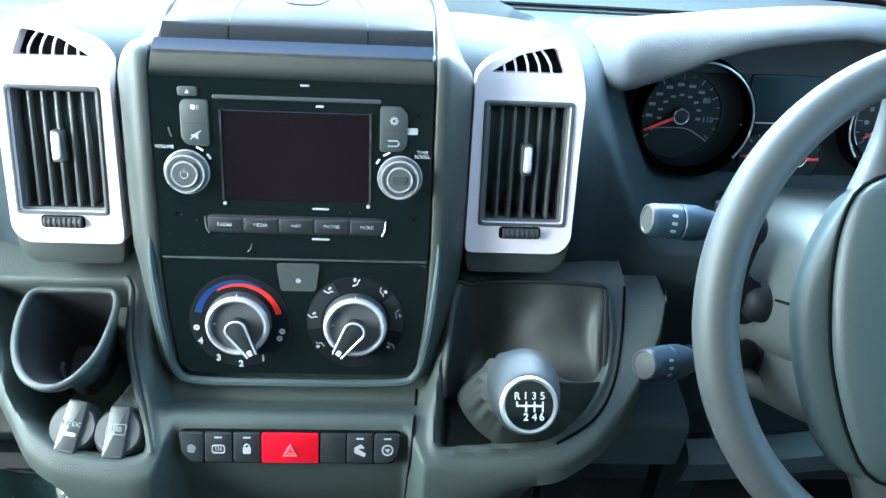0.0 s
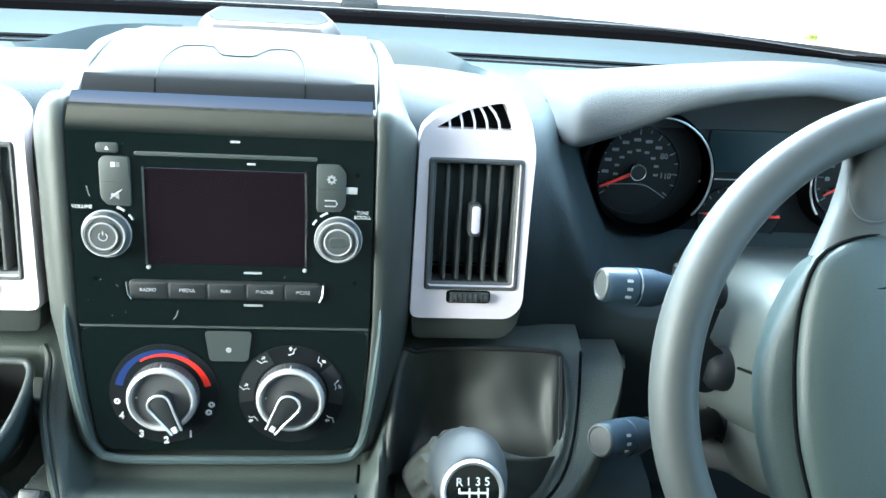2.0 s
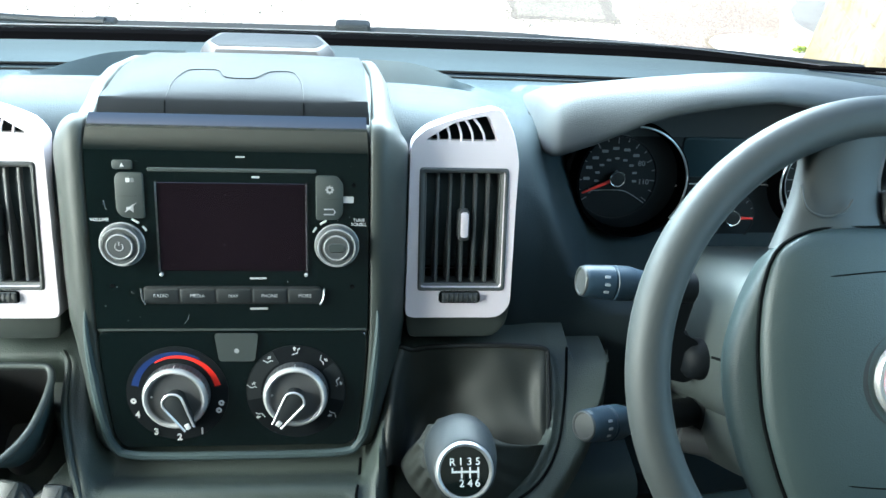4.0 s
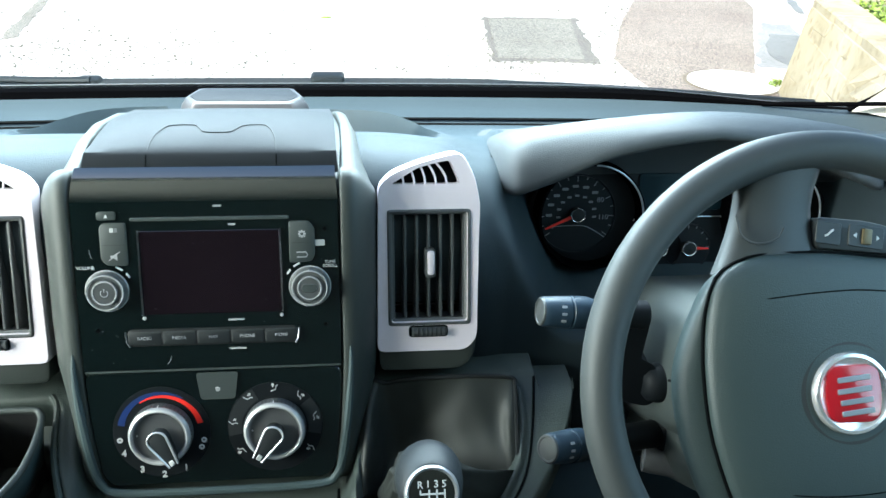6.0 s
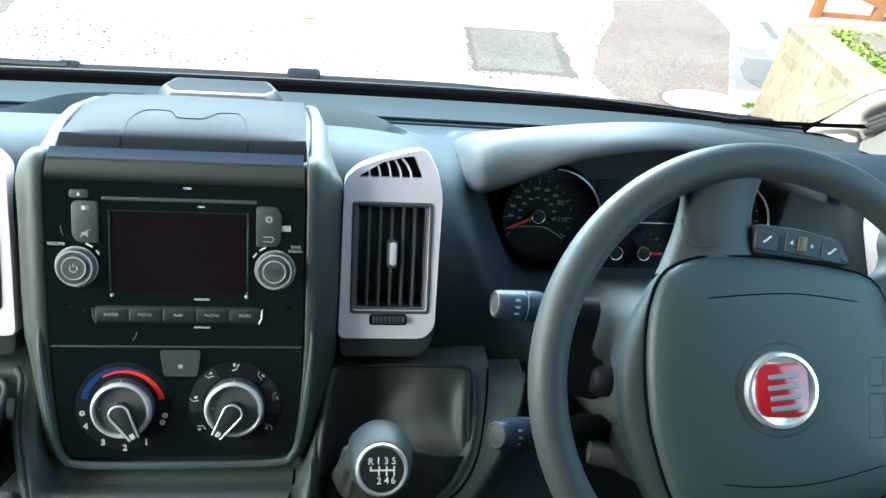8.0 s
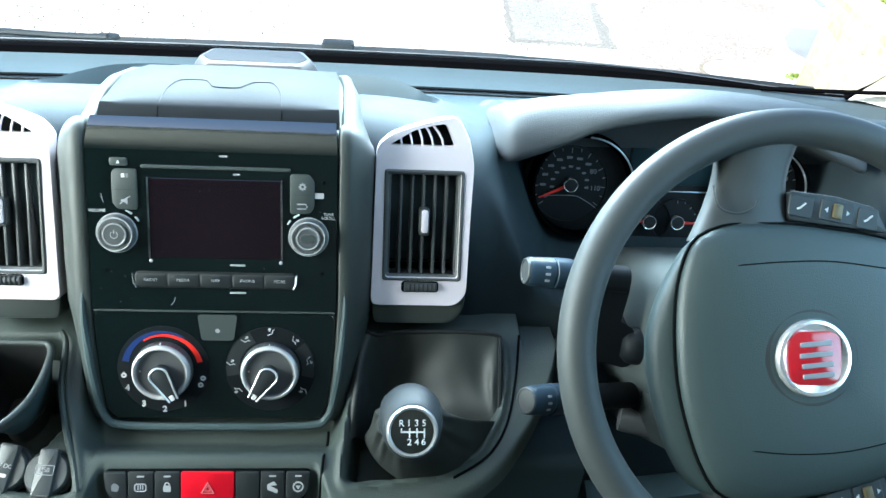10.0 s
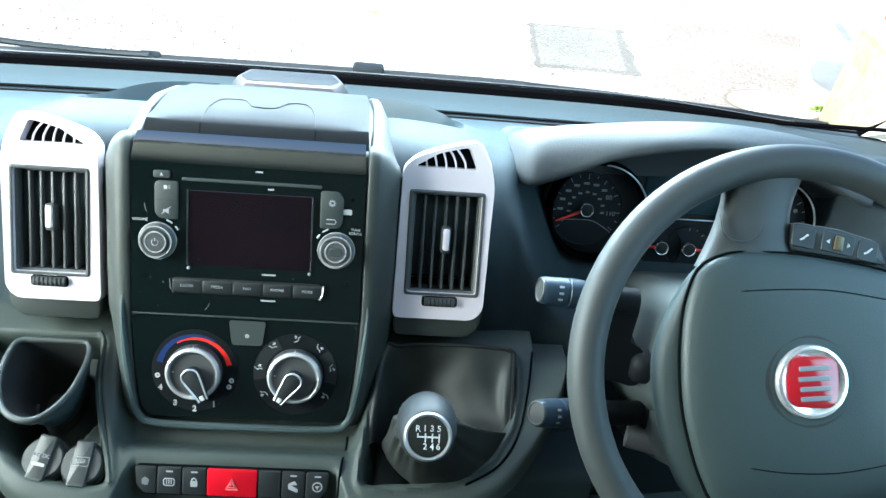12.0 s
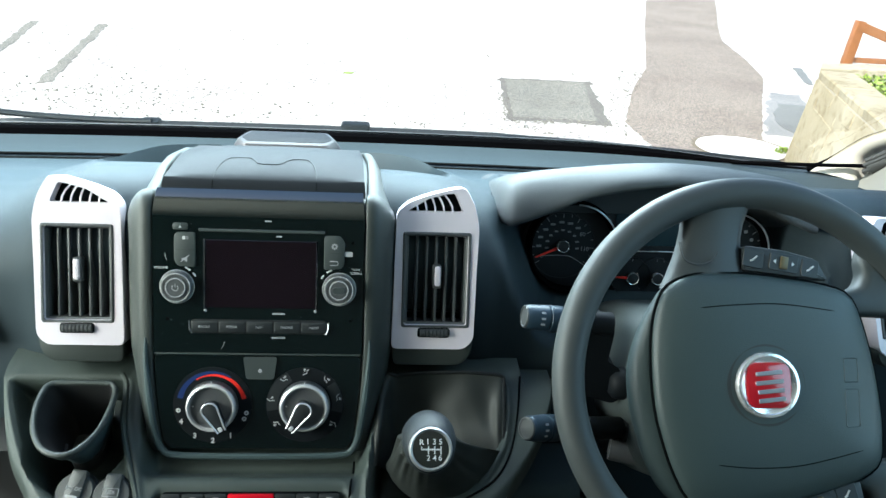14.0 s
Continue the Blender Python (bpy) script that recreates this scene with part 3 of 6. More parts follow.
for side in (-1, 1):
    inner = smooth_path([(0.798, 1.000, 1.508), (0.820, 0.985, 1.532), (0.849, 0.960, 1.572), (0.885, 0.900, 1.629), (0.893, 0.70, 1.84), (0.80, 0.33, 2.29)], 5)
    outer = smooth_path([(0.851, 0.960, 1.505), (0.858, 0.964, 1.528), (0.864, 0.962, 1.550), (0.891, 0.900, 1.610), (0.935, 0.70, 1.80), (0.90, 0.33, 2.26)], 5)
    bm = loft([[Vector((side * v.x, v.y, v.z)) for v in (a, a.lerp(b, 0.3) + Vector((0, -0.006, 0.004)), a.lerp(b, 0.7) + Vector((0, -0.006, 0.004)), b, b + Vector((0.06, 0.03, 0)), a + Vector((0.03, 0.022, -0.004)))] for a, b in zip(inner, outer)], close_v=True, cap=True)
    shell("pillar_trim", bm, CREAM, "cream painted windscreen pillar", "pillar")
    part("border", tube([Vector((side * v.x, v.y + 0.004, v.z + 0.002)) for v in inner], [0.008, 0.007, 0.0055, 0.004, 0.0025, 0.0015] + [0.0008] * (len(inner) - 6), n=8, flat=0.6), INK, wind, "black printed side border")
    part("border", tube([Vector((side * x, y, z)) for x, y, z in ((0.68, 1.020, 1.513), (0.788, 0.985, 1.523), (0.862, 0.945, 1.536))], 0.0030, n=8), INK, wind, "thin black seal across the pillar foot")
    line = smooth_path([(0.866, 0.955, 1.534), (0.898, 0.893, 1.594), (0.940, 0.70, 1.78), (0.91, 0.33, 2.24)], 6)
    seal = empty("door_seal", (side * 0.866, 0.955, 1.534), "dark grey ribbed rubber door window seal", "seal", kind="structure")
    for name, dx, dz, r in (("channel", 0.0, 0.0, 0.0135), ("rib", -0.010, 0.008, 0.0042), ("rib", -0.0125, 0.0, 0.0036), ("rib", -0.010, -0.009, 0.0042)):
        part(name, tube([Vector((side * (v.x + dx), v.y - 0.004, v.z + dz)) for v in line], r, n=10), SEAL, seal)
    foot = [(0.852, 0.957, 1.500), (0.835, 0.781, 1.530), (0.80, 0.50, 1.535), (0.80, 0.20, 1.53)]
    head = [(0.864, 0.960, 1.530), (0.890, 0.893, 1.586), (0.925, 0.70, 1.76), (0.94, 0.30, 1.70)]
    bm = loft([[Vector((side * (x + dx), y, z)) for x, y, z in (p, Vector(p).lerp(Vector(q), 0.5) + Vector((0.006, 0, 0)), q)] + [Vector((side * 0.958, q[1], q[2])), Vector((side * 0.958, p[1], p[2]))] for p, q in zip(foot, head) for dx in (0.0,)], close_v=True, cap=True)
    shell("door_quarter_panel", bm, PALETRIM, "pale grey trim panel at the door window's front corner", "panel")

part("seal", tube([p + Vector((0, 0.013 * thin(p.x) - 0.008, 0.0285 * thin(p.x) - 0.0125)) for p in base if abs(p.x) < 0.80], 0.0011, n=6), COVERGREY, wind, "thin grey glass seal")

# plastic cowl and wipers beyond the glass
sec = [(0.025, -0.004), (0.05, 0.000), (0.10, -0.002), (0.16, -0.02), (0.20, -0.07), (0.20, -0.12), (0.02, -0.12)]
shell("cowl", loft([[p + Vector((0, dy, dz - 0.04 * (1 - thin(p.x + 0.13 if p.x > 0 else p.x)))) for dy, dz in sec] for p in base], close_v=True, cap=True), COWL, "black plastic scuttle panel below the windscreen", "cowl")


def wiper(name, pts, r, pivot, label, cap=1.0):
    ob = empty(name, pivot, label, "wiper", "windscreen wipers")
    path = smooth_path(pts, 5)
    part("arm", tube(path, r, n=8, flat=0.6), WIPER, ob)
    part("blade", tube([p + Vector((0.0, -0.012, -0.012)) for p in path[len(path) // 3:]], 0.005, n=6), RUBBER, ob)
    part("spindle_cap", prism(rrect(-0.032 * cap, -0.016, 0.032 * cap, 0.016, 0.006), 0, 0.018 * cap, Matrix.Translation(pivot), 0.005), WIPER, ob)


wiper("wiper", [(0.085, 1.13, 1.512), (0.12, 1.13, 1.494), (0.27, 1.13, 1.492), (0.335, 1.128, 1.510), (0.55, 1.11, 1.506), (0.78, 1.06, 1.502)], 0.008, (0.085, 1.13, 1.512), "black wiper arm parked along the windscreen base", 0.74)
wiper("wiper", [(-0.24, 1.13, 1.516), (-0.34, 1.125, 1.518), (-0.5, 1.10, 1.535), (-0.8, 1.03, 1.60)], 0.008, (-0.245, 1.14, 1.508), "black wiper arm parked along the windscreen base", 0.5)


# ---- dashboard ----
dash = empty("dashboard", (0, 0.75, 1.0), "dark grey grained plastic van dashboard", "dashboard")
HX = 0.464                                   # middle of the instrument hood
CREST_Z = [(-0.95, 1.528), (-0.30, 1.534), (-0.235, 1.560), (-0.19, 1.574), (-0.12, 1.575), (0.12, 1.575), (0.19, 1.570), (0.25, 1.548), (0.30, 1.535), (0.62, 1.535), (0.66, 1.548), (0.72, 1.562), (0.80, 1.555), (0.95, 1.53)]
CREST_Y = [(-0.95, 0.745), (-0.30, 0.740), (-0.22, 0.70), (0.22, 0.70), (0.262, 0.72), (0.285, 0.80), (0.64, 0.80), (0.67, 0.72), (0.72, 0.70), (0.80, 0.72), (0.95, 0.74)]
FACE_Y = [(-0.95, 0.64), (-0.27, 0.635), (-0.235, 0.622), (0.235, 0.622), (0.262, 0.626), (0.67, 0.626), (0.70, 0.622), (0.95, 0.64)]


def step(v):
    v = max(0.0, min(1.0, v))
    return v * v * (3 - 2 * v)


def face_y(x, z):
    """The fascia's depth, with the slanting recess for the instruments."""
    base = lerp(FACE_Y, x)
    slant = 0.52 * max(0.0, 1.52 - z)
    room = (0.207 - slant) - abs(x - HX) / (1.0 if x < HX else 0.915)
    deep = step((z - 1.392) / 0.044)
    return base + (0.749 - base) * step((room + 0.012) / (0.050 if x < HX else 0.030)) * deep


TRAY_RIM = [(0.094, 0.900), (0.118, 0.892), (0.140, 0.878), (0.163, 0.853), (0.186, 0.818), (0.205, 0.768)]
TRAY_TOP = [(0.094, 1.545), (0.118, 1.547), (0.140, 1.550), (0.163, 1.554), (0.186, 1.5555), (0.205, 1.558)]


def tray_rim(x):
    return lerp(TRAY_RIM, abs(x)) + (0.014 if x < 0 else 0.0)


def tray_z(x, y, z):
    """Height of the dash top where the two small trays beside the lid are scooped out, with a raised far rim."""
    rim, a = tray_rim(x), abs(x)
    near_lid, tail = step((a - 0.084) / 0.008), step((0.212 - a) / 0.016)
    crest = z + max(0.0, lerp(TRAY_TOP, a) - z) * near_lid * tail
    if y >= rim:
        return z + (crest - z) * step(1 - (y - rim) / 0.016)
    floor = z - 0.050 * step((1 - ((a - 0.145) / 0.064) ** 2) / 0.55) * step((y - 0.732) / 0.055)
    return floor + (crest - floor) * step(1 - (rim - y) / 0.020) * tail


def dash_profile(x):
    zc, yc = lerp(CREST_Z, x), lerp(CREST_Y, x)
    sy = screen_y(x) - 1.065
    low = 0.625
    rise = 0.0085 * max(0.0, thin(x) - 0.28) / 0.72
    pts = [(1.06 + sy, 1.506 + rise), (1.046 + sy, 1.506 + rise), (1.034 + sy, 1.507), (1.005 + sy, 1.508), (0.990 + sy, 1.500), (0.965 + sy, 1.500), (0.955 + sy, 1.509)]
    y0, y1 = 0.955 + sy, yc + 0.03
    rim = max(tray_rim(x), y1 + 0.02)
    for y in [y0 + (rim - y0) * k / 18 for k in range(1, 19)] + [rim + (y1 - rim) * k / 24 for k in range(1, 24)]:
        t = (y0 - y) / (y0 - y1)
        e = t * t * (3 - 2 * t)
        pts.append((y, tray_z(x, y, 1.509 * (1 - e) + zc * e)))
    pts += [(yc + 0.012, zc + 0.0015), (yc, zc)]
    round_ = step((x - 0.222) / 0.02)
    depth, drop = max(0.0, yc - face_y(x, zc)), 0.078 + 0.022 * round_ + 0.050 * step((x - 0.60) / 0.05)
    for k in range(1, 15):
        a = math.pi / 2 * k / 14
        z = zc - drop * (1 - math.cos(a))
        pts.append((face_y(x, z) + depth * (1 - math.sin(a)), z))
    for k in range(1, 23):
        z = zc - drop + (1.39 - zc + drop) * k / 22
        pts.append((face_y(x, z), z))
    pts += [(low, 1.37), (0.63, 1.27), (0.70, 1.0), (1.05 + sy, 1.0)]
    return pts


xs = [-0.95 + 0.02 * k for k in range(96)] + [0.23 + 0.0025 * k for k in range(60)] + [0.55 + 0.004 * k for k in range(38)]
xs += [-0.24 + 0.004 * k for k in range(121)]
xs = sorted(set(round(x, 4) for x in xs))
part("moulding", loft([[Vector((x, y, z)) for y, z in dash_profile(x)] for x in xs], close_v=True, cap=True), DASH_TOP, dash, angle=50)
# long groove line on the passenger side: lid of the upper glove compartment
part("glovebox_lid", loft([[Vector((x, y, z)) for y, z in ((0.70, 1.522), (0.668, 1.512), (0.640, 1.47), (0.622, 1.42), (0.618, 1.40), (0.64, 1.40), (0.66, 1.46), (0.69, 1.51))] for x in (-0.93, -0.7, -0.5, -0.30)], close_v=True, cap=True), DASH, dash, "grained glovebox lid")
part("lid_gap", tube([Vector((x, 0.7035, 1.5265)) for x in (-0.94, -0.7, -0.5, -0.33, -0.27, -0.245)], [0.0028, 0.0028, 0.0028, 0.0028, 0.0024, 0.001], n=6), GAP_SHADE, dash, "dark gap above the glovebox lid")

for dy in (0.9905, 0.9645, 0.953):
    part("demist_groove", tube([Vector((x, dy + screen_y(x) - 1.065, 1.5045 if dy > 0.96 else 1.5095)) for x in [-0.62 + 0.031 * k for k in range(40)]], 0.0021, n=5), GAP_SHADE, dash, "dark demist groove below the windscreen")
part("demist_groove", tube([Vector((0.592, 0.985 - 0.022, 1.507)), Vector((0.600, 0.962 - 0.022, 1.507)), Vector((0.597, 0.945 - 0.022, 1.5105))], 0.0018, n=5), GAP_SHADE, dash, "dark demist groove below the windscreen")

# panel frame of reference: rises from the seam line, leaning forward
PT, PN = Vector((0, 0.2722, 0.9622)), Vector((0, -0.9622, 0.2722))
PANEL = frame_at((0.001, 0.560, 1.427), (1, 0, 0), PT)


def on_panel(x, s, h=0.0):
    return PANEL @ Vector((x, s, h))


# centre line of the housing: up the panel, then curling back over the top
SPINE = [(-0.112, 0), (-0.106, 0), (-0.095, 0), (-0.06, 0), (-0.02, 0), (0.0, 0), (0.04, 0), (0.08, 0), (0.115, 0), (0.130, 0)]
spine = [on_panel(0, s) for s, _ in SPINE]
spine += [Vector((0.001, y, z)) for y, z in ((0.6003, 1.5680), (0.6075, 1.5775), (0.6175, 1.5832), (0.6400, 1.5735), (0.68, 1.576), (0.72, 1.577), (0.77, 1.570), (0.82, 1.555), (0.86, 1.540))]
HALF = [0.090, 0.0945, 0.0985, 0.1025, 0.1055, 0.1065, 0.1065, 0.1065, 0.1065, 0.1065, 0.1065, 0.1065, 0.1065, 0.1070, 0.1075, 0.106, 0.101, 0.096, 0.090]
SIDE = [(0.0, -0.004), (0.001, 0.0), (0.003, 0.0012), (0.007, 0.0012), (0.011, 0.0002), (0.0145, -0.0035), (0.0175, -0.010), (0.0205, -0.019), (0.0230, -0.026), (0.0250, -0.032), (0.0270, -0.038)]
SIDE_WIDE = [(0.0, -0.004), (0.001, 0.0), (0.003, 0.0012), (0.007, 0.0012), (0.011, 0.0004), (0.0150, -0.0025), (0.0190, -0.0065), (0.0230, -0.0120), (0.0265, -0.0180), (0.0300, -0.0260), (0.0325, -0.038)]
normals = []
for i, p in enumerate(spine):
    a, b = spine[max(i - 1, 0)], spine[min(i + 1, len(spine) - 1)]
    t = (b - a).normalized()
    normals.append(Vector((0, -t.z, t.y)))
rows = []
for i, (p, nn, hw) in enumerate(zip(spine, normals, HALF)):
    row = []
    drop = {0: -0.030, 1: -0.004}.get(i, 0.0)
    for sgn in (-1, 1):
        side = SIDE if sgn > 0 else SIDE[::-1]
        for k_, (dx, h) in enumerate(side):
            wide = step((i - 2) / 4) * (1.0 - step((i - 15) / 3))
            far, near_h = (SIDE_WIDE if sgn > 0 else SIDE_WIDE[::-1])[k_]
            dx, h = dx + (far - dx) * wide, h + (near_h - h) * wide
            hh = h + drop + (0.011 * step((0.02 - dx) / 0.012) if i > 13 else 0.0)
            g = step((i - 6) / 8)
            back = Vector((0, -0.962, 0.272)).lerp(Vector((0, -0.35, 0.94)), g).normalized()
            row.append(p + Vector((sgn * (hw + dx), 0, 0)) + (nn if hh > 0 or dx < 0.005 else back) * hh)
    rows.append(row)
part("centre_housing", loft(rows), FRAME, dash, angle=70)
# lip under the glossy panel
lip = [on_panel(x, s, h) for x, s, h in ((-0.1125, 0.03, -0.003), (-0.114, 0.0, 0.002), (-0.110, -0.05, 0.002), (-0.104, -0.088, 0.002), (-0.098, -0.102, 0.002), (-0.088, -0.108, 0.002), (-0.05, -0.110, 0.002), (0.05, -0.110, 0.002), (0.088, -0.108, 0.002), (0.098, -0.102, 0.002), (0.104, -0.088, 0.002), (0.110, -0.05, 0.002), (0.114, 0.0, 0.002), (0.1125, 0.03, -0.003))]
lip = smooth_path(lip, 5)
part("panel_lip", tube(lip, [0.0036 * min(1.0, 0.05 + 0.11 * min(k, len(lip) - 1 - k)) for k in range(len(lip))], n=8), DASH, dash)

# compartment lid on top of the housing
LID = [(0.6375, 1.5715, 0.1062), (0.6415, 1.5785, 0.1057), (0.6465, 1.5853, 0.1050), (0.6488, 1.5872, 0.1047), (0.6560, 1.5903, 0.1045), (0.670, 1.5943, 0.104), (0.69, 1.5968, 0.103), (0.72, 1.5970, 0.102), (0.75, 1.5935, 0.100), (0.79, 1.5800, 0.096), (0.82, 1.5670, 0.092), (0.825, 1.545, 0.092)]
rows = []
for y, z, hw in LID:
    rows.append([Vector((0.001 + hw * f, y + 0.012 * (1 - f * f) * 0.0, z - (0.007 * abs(f) ** 4 if z > 1.592 else 0.003 * abs(f) ** 4 if z > 1.588 else 0.0))) for f in (-1.0, -0.985, -0.93, -0.8, -0.5, 0.0, 0.5, 0.8, 0.93, 0.985, 1.0)])
lid = empty("compartment_lid", (0.002, 0.73, 1.58), "dark grey moulded lid of the dash-top compartment", "lid")
bm = loft(rows)
part("shell", bm, LID_SKIN, lid, angle=28)


def lid_z(x, y):
    z = lerp([(a, b) for a, b, _ in LID[2:10]], y)
    return z - 0.007 * abs(x / 0.104) ** 4 + 0.0002


flap = [(v.x * 0.87, v.y) for v in smooth_path([(-0.0610, 0.6480, 0), (-0.0575, 0.670, 0), (-0.0500, 0.686, 0), (-0.042, 0.6905, 0), (-0.022, 0.6900, 0), (-0.0160, 0.6835, 0), (-0.0095, 0.6760, 0), (0.0135, 0.6755, 0), (0.021, 0.681, 0), (0.029, 0.6890, 0), (0.044, 0.6905, 0), (0.052, 0.686, 0), (0.0595, 0.670, 0), (0.0630, 0.6480, 0)], 5)]
part("flap_seam", tube([Vector((x, y, lid_z(x, y) - 0.0001)) for x, y in flap], 0.00038, n=5), DARK, lid, "thin dark seam of the finger flap")
for x in (-0.0532, 0.0549):
    part("flap_seam", tube([Vector((x, 0.6379, 1.5725)), Vector((x, 0.6415, 1.5785)), Vector((x, 0.6465, 1.5853))], 0.0005, n=5), GAP_SHADE, lid, "thin dark seam of the finger flap")

# grey cover behind the lid
COVER = frame_at((-0.001, 0.897, 1.553), (1, 0, 0), (0, 0.985, 0.17))
cover = empty("dash_cover", (-0.009, 0.895, 1.55), "light grey six-sided raised cover on the dash top", "cover")
hexa = [(-0.072, -0.004), (-0.060, -0.022), (0.060, -0.022), (0.072, -0.004), (0.058, 0.024), (-0.058, 0.024)]
part("rim", loft([[COVER @ Vector((x * fx, y * fy + 0.003 * (1 - fy), h)) for x, y in rounded(hexa, 0.004)] for fx, fy, h in ((1.0, 1.0, -0.014), (1.0, 1.0, -0.003), (0.985, 0.97, 0.001), (0.91, 0.84, 0.0085), (0.885, 0.76, 0.0098))], close_v=True, cap=True), COVERGREY, cover, angle=32)
part("inset", prism(rounded([(x * 0.84, y * 0.66 + 0.0015) for x, y in hexa], 0.003), 0.004, 0.0106, COVER, 0.0008), LID_SKIN, cover)

pin = empty("dash_pin", (0.052, 0.925, 1.545), "small black pin beside the raised cover", "pin")
part("stem", lathe([(0.0030, -0.01), (0.0030, 0.008), (0.0022, 0.013), (0.0, 0.014)], Matrix.Translation((0.052, 0.925, 1.545)), 14), DARK, pin)
part("collar", lathe([(0.0052, -0.01), (0.0052, 0.001), (0.0042, 0.0025), (0.0029, 0.0025)], Matrix.Translation((0.052, 0.925, 1.545)), 14), DARK, pin)

# hood over the instruments
LIPZ = [(-0.036, 1.5785), (0.0, 1.5825), (0.036, 1.5785), (0.087, 1.569), (0.118, 1.559), (0.148, 1.544), (0.173, 1.534), (0.198, 1.527), (0.206, 1.530)]
TOPZ = [(-0.06, 1.597), (0.0, 1.600), (0.06, 1.597), (0.12, 1.590), (0.16, 1.584), (0.185, 1.577), (0.198, 1.567), (0.206, 1.545)]
MIDZ = [(0.0, 1.565), (0.1, 1.561), (0.16, 1.555), (0.19, 1.547), (0.206, 1.535)]
rows = []
offs = [-0.2065, -0.2055, -0.203, -0.199, -0.193, -0.186, -0.175, -0.16, -0.14, -0.115, -0.09, -0.06, -0.03, 0.0]
offs = offs + [-o for o in offs[-2::-1]]
for o in offs:
    d = abs(o)
    zl, zt, zm = lerp(LIPZ, d), lerp(TOPZ, d), lerp(MIDZ, d)
    e = step((d - 0.190) / 0.0165)
    yl = 0.674 + 0.022 * e
    th = min(0.011, (zt - zl) * 0.5)
    row = [(0.752, min(1.508, zl - 0.02)), (0.7505, zl - 0.018), (0.744, zl - 0.010), (yl + 0.02, zl - 0.001), (yl + 0.006, zl), (yl + 0.001, zl + 0.0025), (yl, zl + th * 0.6), (yl + 0.002, zl + th), (yl + 0.010, zl + th + (zt - zl - th) * 0.42), (yl + 0.022, zl + th + (zt - zl - th) * 0.76), (yl + 0.040, zt), (yl + 0.075, zt * 0.62 + zm * 0.38), (0.80, zm), (0.85, zm - 0.018), (0.885, min(1.525, zm - 0.022)), (0.91, min(1.508, zm - 0.032))]
    rows.append([Vector((HX + o * (1.0 if o < 0 else 0.915), y, z)) for y, z in row])
part("instrument_hood", loft(rows), HOOD_SHEEN, dash, "grained hood over the instruments", angle=60)
# shade beside the hood's ends, drawn as a near-black tube
for end in (rows[0], rows[-1]):
    part("hood_shade_line", tube([v + Vector((0, 0, 0.0005)) for v in end[5:12]], 0.0014, n=6), GAP_SHADE, dash, "near-black line painting the shade where hood meets dash")


# ---- lower console ----
GT, GN = Vector((0, -0.859, -0.511)), Vector((0, -0.511, 0.859))
QEND = [(-0.272, 0.0), (-0.262, 0.035), (-0.245, 0.078), (-0.226, 0.108), (-0.201, 0.142), (-0.175, 0.156), (-0.124, 0.163), (-0.106, 0.158), (-0.097, 0.130), (-0.090, 0.120), (0.090, 0.120), (0.098, 0.130), (0.108, 0.150), (0.167, 0.154), (0.205, 0.151), (0.215, 0.149), (0.240, 0.136), (0.261, 0.119), (0.285, 0.088), (0.306, 0.051), (0.316, 0.026), (0.322, 0.0)]
TRAY_L = rounded([(-0.263, 0.006), (-0.143, 0.006), (-0.140, 0.045), (-0.136, 0.065), (-0.121, 0.105), (-0.109, 0.150), (-0.130, 0.154), (-0.177, 0.147), (-0.200, 0.132), (-0.222, 0.102), (-0.238, 0.074), (-0.254, 0.036)], 0.01)
TRAY_R = rounded([(0.138, 0.006), (0.264, 0.006), (0.264, 0.045), (0.256, 0.080), (0.236, 0.112), (0.205, 0.130), (0.165, 0.139), (0.118, 0.142), (0.122, 0.09), (0.129, 0.04)], 0.008)


def inside(poly, x, q):
    """Signed distance to a polygon's edge, positive within."""
    best, hit = 1e9, False
    for i in range(len(poly)):
        (ax, ay), (bx_, by_) = poly[i - 1], poly[i]
        if (ay > q) != (by_ > q) and x < (bx_ - ax) * (q - ay) / (by_ - ay) + ax:
            hit = not hit
        dx, dy = bx_ - ax, by_ - ay
        t = max(0, min(1, ((x - ax) * dx + (q - ay) * dy) / (dx * dx + dy * dy + 1e-12)))
        best = min(best, math.hypot(x - ax - t * dx, q - ay - t * dy))
    return best if hit else -best


def console_height(x, q):
    h = 0.0
    dl = inside(TRAY_L, x, q)
    h -= (0.017 + 0.016 * step((0.105 - q) / 0.03)) * step(dl / 0.008) if dl > 0 else 0
    h += 0.0025 * step(1 - abs(dl + 0.0045) / 0.0045)
    dr = inside(TRAY_R, x, q)
    h -= 0.055 * step(dr / 0.010) if dr > 0 else 0
    h += 0.0040 * step(1 - abs(dr + 0.0050) / 0.0050)
    # dark hollow beside and under the panel
    c = 0.128 - 0.15 * max(0, q - 0.02)
    h -= 0.030 * step((c - abs(x)) / 0.016) * step((0.118 - q) / 0.022)
    r2 = ((x + 0.1875) / 0.046) ** 2 + ((q - 0.078) / 0.052) ** 2
    h -= 0.085 * step((1 - r2) / 0.45) if r2 < 1 else 0
    return h


